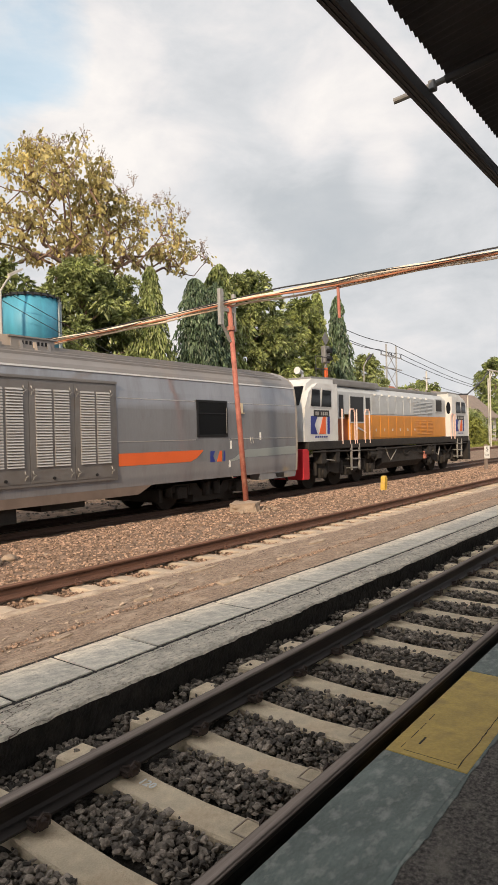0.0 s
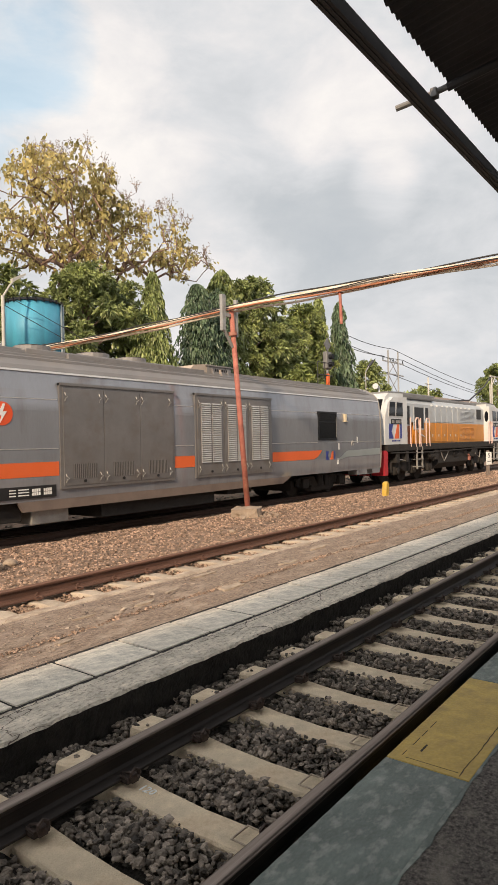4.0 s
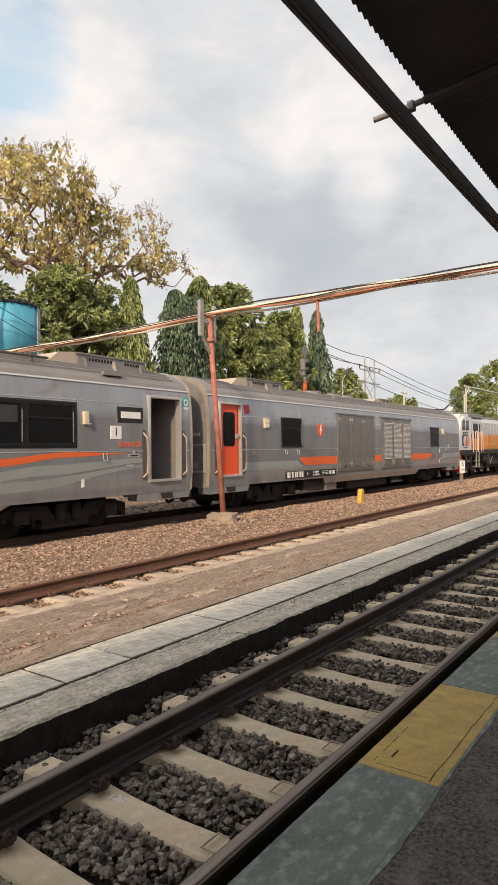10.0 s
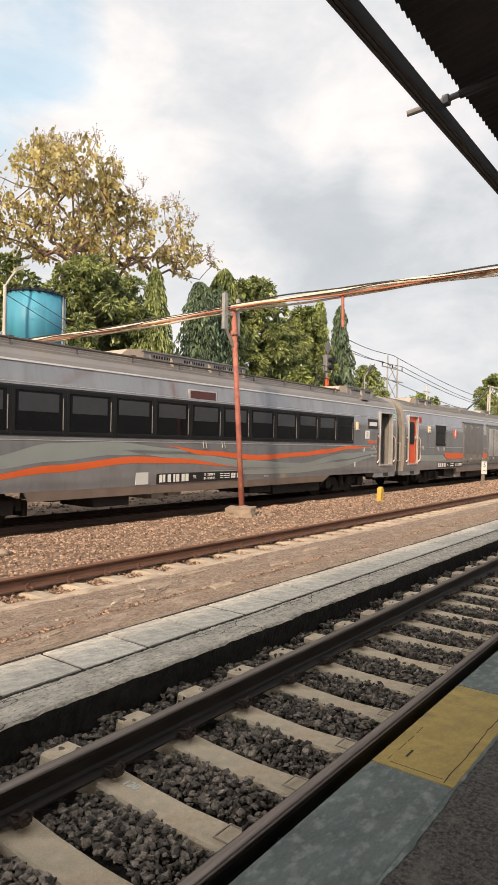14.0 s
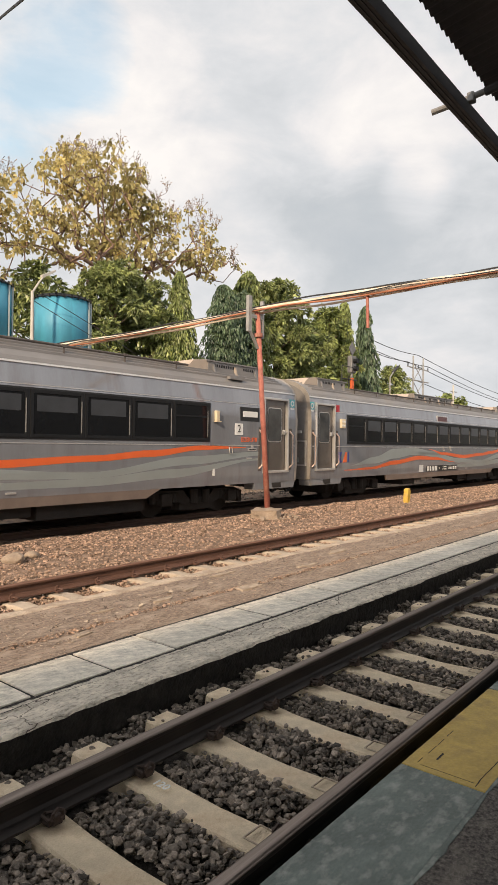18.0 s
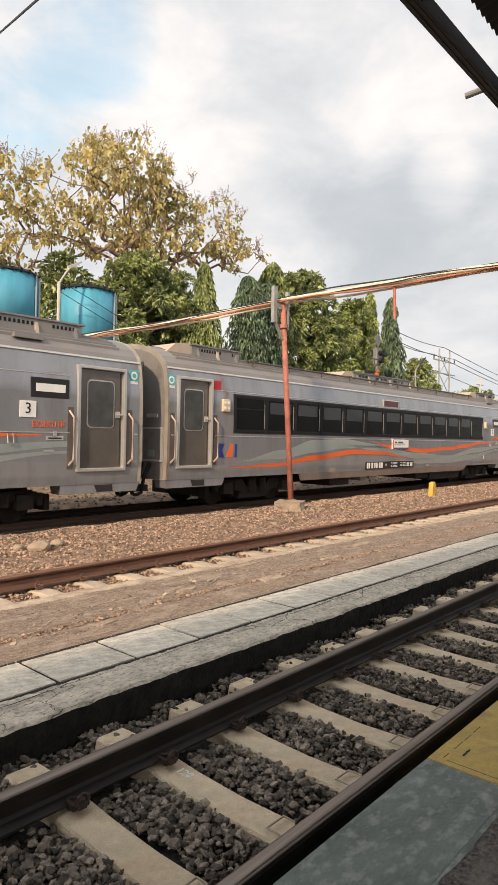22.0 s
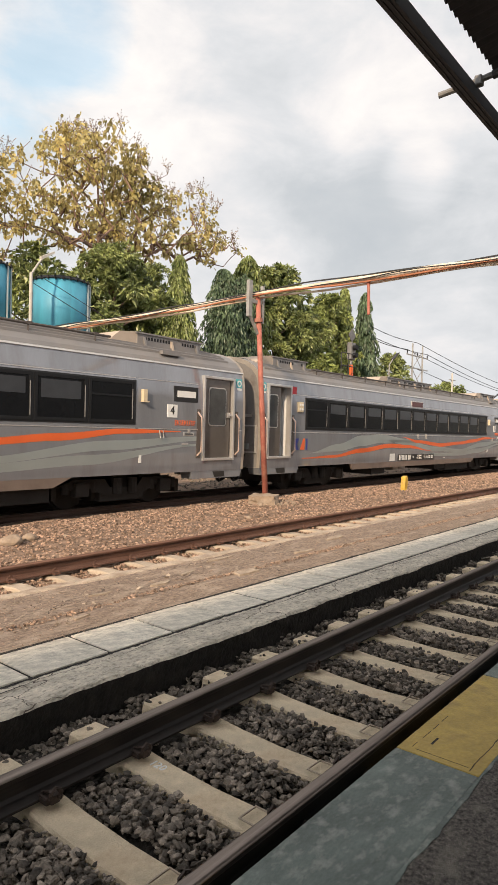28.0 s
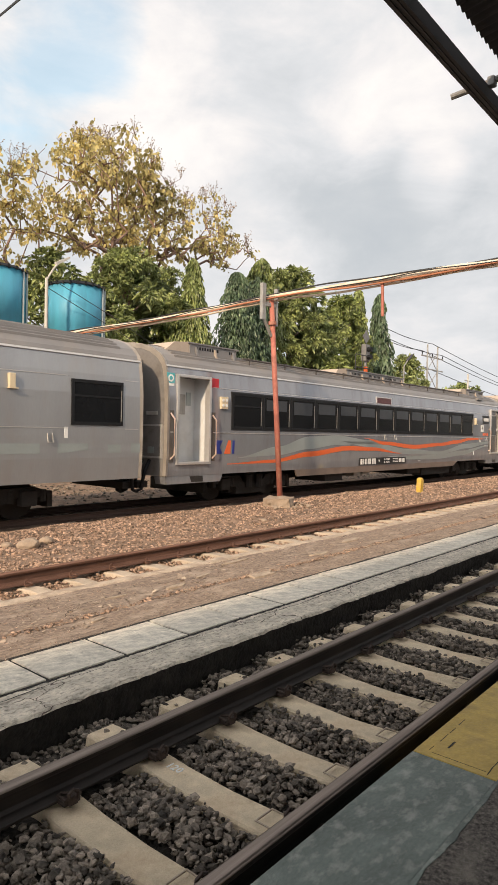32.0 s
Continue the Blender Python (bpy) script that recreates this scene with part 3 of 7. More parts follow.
def sleeper_mesh(length, name="sleeper"):
    """A prestressed sleeper: high at the rail seats, dished at the middle."""
    h = length / 2
    ys = [-h, -0.75 * h, -0.32 * h, 0, 0.32 * h, 0.75 * h, h]
    zt = [-0.01, 0.0, -0.035, -0.045, -0.035, 0.0, -0.01]
    b = bmesh.new()
    rows = []
    for y, z in zip(ys, zt):
        rows.append([b.verts.new((dx, y, dz)) for dx, dz in ((-0.135, -0.2), (-0.102, z - 0.012), (-0.09, z), (0.09, z), (0.102, z - 0.012), (0.135, -0.2))])
    for a, c in zip(rows, rows[1:]):
        for k in range(5):
            b.faces.new((a[k], c[k], c[k + 1], a[k + 1]))
    b.faces.new(rows[0])
    b.faces.new(rows[-1][::-1])
    bmesh.ops.recalc_face_normals(b, faces=b.faces[:])
    me = bpy.data.meshes.new(name)
    b.to_mesh(me)
    b.free()
    me.materials.append(M_CONC)
    return me


def clip_mesh(material):
    """A bent spring clip over a rail's foot with its shoulder."""
    b = bmesh.new()
    box(b, -0.055, 0.055, -0.035, 0.045, 0, 0.035, bevel=0.008)
    box(b, -0.03, 0.03, 0.02, 0.06, 0.0, 0.06, bevel=0.008)
    path_tube(b, [(-0.035, 0.05, 0.04), (-0.03, 0.055, 0.085), (0.0, 0.05, 0.105), (0.03, 0.055, 0.085), (0.035, 0.05, 0.04)], 0.012, 6)
    pts = [(-0.05, 0.0, 0.035), (-0.05, 0.045, 0.055), (-0.02, 0.07, 0.04), (0.0, 0.0, 0.06), (0.02, -0.05, 0.045), (0.05, -0.03, 0.05), (0.05, 0.05, 0.045)]
    path_tube(b, pts, 0.011, 6)
    me = bpy.data.meshes.new("rail_clip")
    b.to_mesh(me)
    b.free()
    me.materials.append(material)
    return me


def build_tracks():
    rail(TRACK_A - 0.5685, 0, -60, 320, M_RAIL, M_RAILTOP, "worn running rail with a polished head beside the platform")
    rail(TRACK_A + 0.5685, 0, -60, 320, M_RAIL, M_RAILTOP, "worn running rail with a polished head on concrete sleepers")
    rail(TRACK_B - 0.31, 0.075, -60, 320, M_RAILRUST, M_RAILRUST, "rusty brown rail of the half-buried middle track")
    rail(TRACK_C - 0.5685, -0.01, -120, 420, M_RAILDARK, M_RAIL, "rail under the moving train")
    rail(TRACK_C + 0.5685, -0.01, -120, 420, M_RAILDARK, M_RAIL, "rail under the moving train")
    for y, z in ((20.0, -0.02), (21.1, -0.02)):
        rail(y, z, -20, 420, M_RAILRUST, M_RAILRUST, "rusty rail of a far siding")
    me, cl, clr = sleeper_mesh(2.0), clip_mesh(M_CLIP), clip_mesh(M_RAILRUST)
    cl.transform(Matrix.Diagonal((0.85, 0.8, 0.72, 1)))
    pb = bmesh.new()
    for a in ((-0.06, 0.06, -0.075, -0.068), (-0.06, 0.06, 0.068, 0.075), (-0.067, -0.06, -0.075, 0.075), (0.06, 0.067, -0.075, 0.075)):
        box(pb, a[0], a[1], a[2], a[3], -0.004, 0.003)
    po = link("cast_pad", pb, M_CONCSUN)
    pad = po.data
    bpy.data.objects.remove(po)
    x = 1.765 - 0.578 * 33
    n = -30
    while x < 60:
        s = new("sleeper", me)
        s.location = (x, TRACK_A, -0.163)
        tagged(s, "prestressed concrete sleeper in dark ballast", "sleeper", group="sleepers of the platform track")
        if -1 < x < 26:
            for y in (-0.5685 - 0.09, -0.5685 + 0.09, 0.5685 - 0.09, 0.5685 + 0.09):
                share("rail_clip", cl, s, pose(0, y, 0, 0, 0, 0 if y < 0 else 180), "dark spring clip")
        if -1 < x < 14:
            share("cast_pad", pad, s, pose(0.0, -0.36, -0.012))
        if n == 4:
            tx = text_mesh("120", 0.075, 0.002)
            tx.materials.clear()
            tx.materials.append(M_LETTER)
            t = new("cast_mark", tx)
            t.parent = s
            t.matrix_basis = pose(0.0, 0.34, -0.012, 0, 0, -90)
        x += 0.578
        n += 1
    me2 = sleeper_mesh(2.0, "half_buried_sleeper")
    me2.materials.clear()
    me2.materials.append(M_CONCSUN)
    clr.transform(Matrix.Diagonal((0.8, 0.7, 0.7, 1)))
    x = 2.01 - 0.576 * 30
    while x < 75:
        s = new("sleeper", me2)
        s.location = (x, TRACK_B + 0.135, -0.088)
        tagged(s, "pale concrete sleeper half buried in brown gravel", "sleeper", group="sleepers of the middle track")
        if 0 < x < 40:
            share("rail_clip", clr, s, pose(0, -0.135 - 0.31 - 0.115, 0), "rusty spring clip")
        x += 0.576
    # the train's own sleepers, in its shade, in the darkened concrete
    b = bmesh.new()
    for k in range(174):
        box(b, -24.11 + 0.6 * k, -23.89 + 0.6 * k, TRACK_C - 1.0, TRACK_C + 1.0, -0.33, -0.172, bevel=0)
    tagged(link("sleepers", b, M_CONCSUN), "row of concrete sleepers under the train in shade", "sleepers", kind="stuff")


def build_platforms():
    # near platform with its painted edge
    tagged(link("platform_near", boxbm(-60, 260, -9.0, 1.03, -0.6, 0.0), M_ASPH), "dark rough asphalt of the covered platform", "platform", kind="structure")
    x, k = -60.45, 0
    edge = thing("platform_edge", "painted platform edge in grey-green and yellow blocks", "platform edge", kind="structure")
    me = {}
    while x < 60:
        yel = k % 2 == 1
        mm = M_YELLOW if yel else M_GREEN
        if yel not in me:
            b = boxbm(0, 1.345, 0, 0.435, -0.45, 0.004, bevel=0.006)
            o = link("edge_block", b, mm)
            me[yel] = o.data
            bpy.data.objects.remove(o)
        if k == 0:
            x0_edge = x + 3.08 + 60.45 - 1.35 * 47
        share("edge_block", me[yel], edge, pose(x + 3.08 + 60.45 - 1.35 * 47 + 0.0, 1.03, 0))
        x += 1.35
        k += 1
    # scored lines and small slots in the yellow blocks
    for q in range(60):
        xx = x0_edge + 1.35 * (2 * q + 1)
        if -6 < xx < 30:
            s = bmesh.new()
            prev = None
            for k in range(66):
                # a crack that runs the block's length beside the asphalt
                a = xx + 0.015 + k * 0.02
                y0 = 1.082 + 0.010 * noise.noise((a * 4, 0.4, 1.2)) + 0.005 * noise.noise((a * 21, 0.4, 5.2))
                hw = 0.0022 + 0.003 * max(0.0, noise.noise((a * 9, 2.4, 3.2)))
                row = [s.verts.new((a, y0 - hw, 0.0052)), s.verts.new((a, y0 + hw, 0.0052))]
                if prev:
                    s.faces.new((prev[0], row[0], row[1], prev[1]))
                prev = row
            for k in range(4):
                a = xx + 0.06 + k * 0.13
                box(s, a, a + 0.06 + 0.05 * abs(math.sin(5 * k + xx)), 1.40 + 0.004 * math.sin(7 * a), 1.404 + 0.004 * math.sin(7 * a), 0.003, 0.0046)
            box(s, xx + 0.045, xx + 0.049, 1.10, 1.38, 0.003, 0.0046)
            box(s, xx + 0.15, xx + 0.24, 1.330, 1.341, 0.003, 0.0048)
            part("scored_line", s, M_FACE, edge)
    # broken concrete lip between the painted edge and the asphalt
    xs_l = np.arange(-2, 12, 0.03)
    lv = []
    for xx in xs_l:
        j = 0.018 * noise.noise((xx * 5, 0.3, 2.2)) + 0.010 * noise.noise((xx * 17, 0.3, 8.2))
        lv += [(xx, 1.03, 0.0035), (xx, 1.012 + j, 0.0035), (xx, 1.008 + j, -0.01)]
    a = (np.arange(len(xs_l) - 1)[:, None] * 3 + np.arange(2)[None]).ravel()
    lip = mesh_np("broken_lip", np.array(lv), np.stack([a, a + 1, a + 4, a + 3], -1), M_GREEN)
    lip.parent = edge
    # island platform: weathered kerb, pale slabs, worn paving, light strip
    isl = thing("island_platform", "low island platform with kerb, pale slabs and worn brown paving", "platform", kind="structure")
    xs = np.concatenate([np.linspace(-20, 0, 40), np.linspace(0.05, 14, 700), np.linspace(14.1, 25, 160), np.linspace(25.5, 300, 90)])
    prof = [(3.34, -0.5), (3.335, -0.32), (3.33, -0.24), (3.325, -0.17), (3.318, -0.11), (3.312, -0.06), (3.308, -0.025), (3.325, -0.006), (3.36, -0.001), (3.40, 0.0), (3.45, 0.0), (3.50, 0.0), (3.56, -0.002), (3.61, 0.0), (3.650, 0.0), (3.655, -0.13)]
    v = []
    for xx in xs:
        for q, (u, w) in enumerate(prof):
            j = 0.010 * noise.noise((xx * 1.3, w * 3, 1.7)) + 0.009 * noise.noise((xx * 6, w * 14, 4.2)) + 0.007 * noise.noise((xx * 13, w * 34, 9.2)) + 0.004 * noise.noise((xx * 31, w * 60, 5.2))
            rough = 0.007 * noise.noise((xx * 15, u * 40, 3.1)) + 0.006 * noise.noise((xx * 37, u * 60, 7.7))
            v.append((xx, u + (j if q < 9 else 0), w + (0.4 * j if 4 < q < 8 else rough if 7 < q < len(prof) - 1 else 0)))
    K = len(prof)
    a = (np.arange(len(xs) - 1)[:, None] * K + np.arange(K - 1)[None]).ravel()
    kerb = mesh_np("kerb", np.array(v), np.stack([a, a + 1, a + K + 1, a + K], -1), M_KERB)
    # the face rows carry moss and shade as one near-black colour
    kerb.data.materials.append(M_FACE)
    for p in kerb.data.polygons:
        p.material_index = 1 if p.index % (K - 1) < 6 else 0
    kerb.parent = isl
    kerb["label"] = "cracked grey kerb, its mossy face blackened for shade"
    # dark mortar joint along the kerb, uneven and broken
    jv = []
    xs_j = np.arange(0.5, 14, 0.04)
    for xx in xs_j:
        y0 = 3.585 + 0.030 * noise.noise((xx * 1.9, 0.2, 6.1)) + 0.014 * noise.noise((xx * 9, 0.2, 2.1))
        hw = 0.0015 + 0.006 * max(0.0, noise.noise((xx * 3.3, 4.2, 0.7)) + 0.25)
        jv += [(xx, y0 - hw, 0.0075), (xx, y0 + hw, 0.0075)]
    a = np.arange(len(xs_j) - 1) * 2
    jt = mesh_np("joint_crack", np.array(jv), np.stack([a, a + 2, a + 3, a + 1], -1), M_FACE)
    jt.parent = kerb
    # near-black base and fill put the gaps' shade, with dirt, into the joints
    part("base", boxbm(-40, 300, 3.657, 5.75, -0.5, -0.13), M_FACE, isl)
    part("bedding", boxbm(-40, 72, 3.653, 4.242, -0.12, -0.001), M_FACE, isl, "dark fill of dirt and gap shade between the slabs")
    xs2 = np.concatenate([np.arange(-20, 0, 2.0), np.arange(0, 14, 0.06), np.arange(14, 30, 0.15), np.arange(30, 300, 5.0)])
    ys2 = np.concatenate([np.arange(4.238, 5.52, 0.05), [5.53]])
    pv = sheet("paving", xs2, ys2, lambda x, y: -0.006 + wobble(x, y, 3.0, 0.006) + wobble(x, y, 11.0, 0.004) + wobble(x, y, 31.0, 0.003) - 0.012 * np.exp(-(((y - 4.72 - 0.02 * np.sin(x * 1.7) - 0.012 * np.sin(x * 5.3)) / 0.03) ** 2)), M_PAVE, "", "")
    pv.parent = isl
    for key in ("label", "category", "kind"):
        if key in pv:
            del pv[key]
    pv["label"] = "worn brown paving with pale scuffs"
    st = sheet("strip", xs2, [5.515, 5.53, 5.60, 5.68, 5.75, 5.77], lambda x, y: np.where(y > 5.765, -0.3, np.interp(y, [5.515, 5.53, 5.62, 5.7, 5.76], [-0.03, 0.004, 0.006, 0.002, -0.03]) + wobble(x, y, 5.0, 0.005) + wobble(x, y, 13.0, 0.003)), M_STRIP, "", "")
    st.parent = isl
    for key in ("label", "category", "kind"):
        if key in st:
            del st[key]
    st["label"] = "light broken concrete edge strip"
    b = boxbm(0, 0.617, 0, 0.498, -0.125, 0.006, bevel=0.004)
    o = link("paving_slab", b, M_SLAB)
    sm = o.data
    bpy.data.objects.remove(o)
    x = 2.96 - 0.645 * 36
    r = random.Random(3)
    while x < 70:
        share("paving_slab", sm, isl, pose(x, 3.682 + r.uniform(-0.004, 0.004), r.uniform(-0.001, 0.005), r.uniform(-0.25, 0.35), r.uniform(-0.15, 0.15), r.uniform(-0.25, 0.25)))
        x += 0.645


def paving_debris():
    """Loose flakes and grit that lie on the worn paving and along its joint."""
    def lie(y0, y1, p):
        def place(n):
            x = 1.6 + 16 * RNG.uniform(0, 1, n) ** p
            y = RNG.uniform(y0, y1, n) + 0.02 * np.sin(x * 1.7)
            return np.stack([x, y, np.full(n, 0.0)], -1)
        return place

    def clustered(n):
        c = np.stack([2.0 + 15 * RNG.uniform(0, 1, 60) ** 1.3, RNG.uniform(4.3, 5.5, 60)], -1)
        q = c[RNG.integers(0, 60, n)] + RNG.normal(0, 1, (n, 2)) * np.array([0.28, 0.06])
        q[:, 1] = np.clip(q[:, 1], 4.22, 5.7)
        return np.stack([q[:, 0], q[:, 1], np.full(n, 0.0)], -1)

    for label, n, place, lo, hi, mm, flat in (
        ("flat pale flakes broken from the worn paving", 500, clustered, 0.008, 0.026, M_CHIP, 0.12),
        ("pale grit scattered on the worn paving", 5200, lie(4.22, 5.6, 1.2), 0.002, 0.007, M_CHIP, 0.5),
        ("dark brown grit scattered on the worn paving", 4200, lie(4.22, 5.7, 1.2), 0.003, 0.009, M_GRAVEL, 0.5),
        ("grit gathered in the paving's joint", 1500, lie(4.68, 4.78, 1.2), 0.006, 0.018, M_GRAVEL, 0.6),
    ):
        tagged(rocks("paving_grit", n, place, lambda k, p, a=lo, c=hi: RNG.uniform(a, c, k), mm, RNG, flat), label, "grit", kind="stuff")
    # larger pale slab fragments, nearly flush
    for x, y, w, d, a in ((4.66, 4.95, 0.42, 0.10, 6), (5.72, 4.66, 0.62, 0.20, 4), (6.1, 5.37, 0.60, 0.09, 2), (3.9, 5.05, 0.30, 0.05, -8), (5.2, 5.1, 0.34, 0.07, 12), (7.3, 4.9, 0.5, 0.14, 0), (8.6, 5.2, 0.6, 0.16, 5), (3.35, 4.55, 0.22, 0.05, 14)):
        ring = []
        for k in range(18):
            t = k * math.pi / 9
            r = 0.8 + 0.45 * noise.noise((x * 3 + math.cos(t) * 1.6, y * 2 + math.sin(t) * 1.6, 0.5))
            ring.append((w * 0.5 * r * math.cos(t), d * 0.5 * r * math.sin(t)))
        b = bmesh.new()
        lo = [b.verts.new((u, w_, -0.02)) for u, w_ in ring]
        hi = [b.verts.new((u * 0.95, w_ * 0.93, 0.004)) for u, w_ in ring]
        for k in range(18):
            b.faces.new((lo[k], lo[(k + 1) % 18], hi[(k + 1) % 18], hi[k]))
        b.faces.new(hi)
        o = link("slab_fragment", b, M_CHIP)
        o.matrix_world = pose(x, y, 0.004, 0, 0, a)
        tagged(o, "pale broken slab fragment in the worn paving", "paving fragment", group="slab fragments")


build_ground()
build_tracks()
build_platforms()
paving_debris()


# ---- the train ----
Z_RAIL = 0.08  # body datum
BOGIE_Z = -0.09  # the wheels stand lower, on the rails
TRAIN = []


def body_profile(low):
    right = [(1.43, low), (1.455, 0.62), (1.485, 1.05), (1.49, 1.45), (1.49, 2.25), (1.465, 2.62), (1.42, 2.93)]
    roof = [(1.36, 3.07), (1.22, 3.22), (0.98, 3.36), (0.66, 3.46), (0.33, 3.51), (0.0, 3.53)]
    half = right + roof
    return half, [(-u, v) for u, v in reversed(half[:-1])]


def coach_shell(b, x0, x1, low):
    a, c = body_profile(low)
    prism(b, a + c, x0, x1)


SIDE = 1.49


def plate(b, x0, x1, z0, z1, proud=0.006, y=-SIDE):
    """A flat piece on the near side wall."""
    box(b, x0, x1, y - proud, y + 0.05, z0, z1)
    return b


def platebm(*a, **k):
    return plate(bmesh.new(), *a, **k)


def side_y(z):
    return -float(np.interp(z, [0.44, 0.62, 1.05, 1.45, 2.25, 2.62, 2.93], [1.43, 1.455, 1.485, 1.49, 1.49, 1.465, 1.42]))


def ribbon(rows, proud=0.004):
    """A painted band on the near side: rows of x, lower z, upper z."""
    b = bmesh.new()
    prev = None
    for x, z0, z1 in rows:
        cols = []
        for i in range(4):
            z = z0 + (z1 - z0) * i / 3
            cols.append(b.verts.new((x, side_y(z) - proud, z)))
        if prev:
            for i in range(3):
                b.faces.new((prev[i], cols[i], cols[i + 1], prev[i + 1]))
        prev = cols
    bmesh.ops.recalc_face_normals(b, faces=b.faces[:])
    return b


def smooth_rows(keys, n=40):
    xs = [k[0] for k in keys]
    out = []
    for i in range(n + 1):
        x = xs[0] + (xs[-1] - xs[0]) * i / n
        j = max(0, min(len(xs) - 2, sum(1 for q in xs if q <= x) - 1))
        t = (x - xs[j]) / (xs[j + 1] - xs[j])
        t = t * t * (3 - 2 * t)
        out.append((x, keys[j][1] + (keys[j + 1][1] - keys[j][1]) * t, keys[j][2] + (keys[j + 1][2] - keys[j][2]) * t))
    return out


def bogie(parent, x):
    """A bogie with two axles, side frames and springs, in grime."""
    b = bmesh.new()
    for s in (-1, 1):
        prism(b, [(-1.55, 0.50), (-1.25, 0.62), (-0.5, 0.60), (-0.35, 0.42), (0.35, 0.42), (0.5, 0.60), (1.25, 0.62), (1.55, 0.50), (1.3, 0.42), (0.9, 0.44), (0.5, 0.28), (-0.5, 0.28), (-0.9, 0.44), (-1.3, 0.42)], s * 0.93, s * 1.05, axis="y")
        for dx in (-1.1, 1.1):
            box(b, dx - 0.16, dx + 0.16, s * 1.05 - 0.09, s * 1.05 + 0.09, 0.28, 0.56, bevel=0.03)
            tube(b, (dx - 0.32, s * 1.0, 0.34), (dx - 0.32, s * 1.0, 0.56), 0.08, 8)
            tube(b, (dx + 0.32, s * 1.0, 0.34), (dx + 0.32, s * 1.0, 0.56), 0.08, 8)
        for dx in (-0.2, 0.2):
            tube(b, (dx, s * 1.06, 0.30), (dx, s * 1.06, 0.62), 0.11, 10)
    box(b, -0.25, 0.25, -1.0, 1.0, 0.42, 0.66)
    # spring plank, brake hangers and end beams fill the space between the wheels
    box(b, -0.58, 0.58, -1.0, 1.0, 0.14, 0.32, bevel=0.02)
    for dx in (-0.64, 0.64):
        box(b, dx - 0.05, dx + 0.05, -0.85, 0.85, 0.18, 0.52)
    for dx in (-1.62, 1.62):
        box(b, dx - 0.06, dx + 0.06, -0.95, 0.95, 0.22, 0.52, bevel=0.02)
    fr = part("bogie", b, M_UNDER, parent, "grimy dark bogie")
    fr.location = (x, 0, BOGIE_Z)
    for dx in (-1.1, 1.1):
        w = bmesh.new()
        for s in (-1, 1):
            tube(w, (0, s * 0.50, 0), (0, s * 0.62, 0), 0.387, 24)
            tube(w, (0, s * 0.48, 0), (0, s * 0.50, 0), 0.42, 24)
            tube(w, (0, s * 0.62, 0), (0, s * 0.66, 0), 0.12, 12)
        tube(w, (0, -0.6, 0), (0, 0.6, 0), 0.08, 10)
        ws = part("wheelset", w, M_UNDER, fr, "dark steel wheelset")
        ws.location = (dx, 0, 0.387)
    return fr


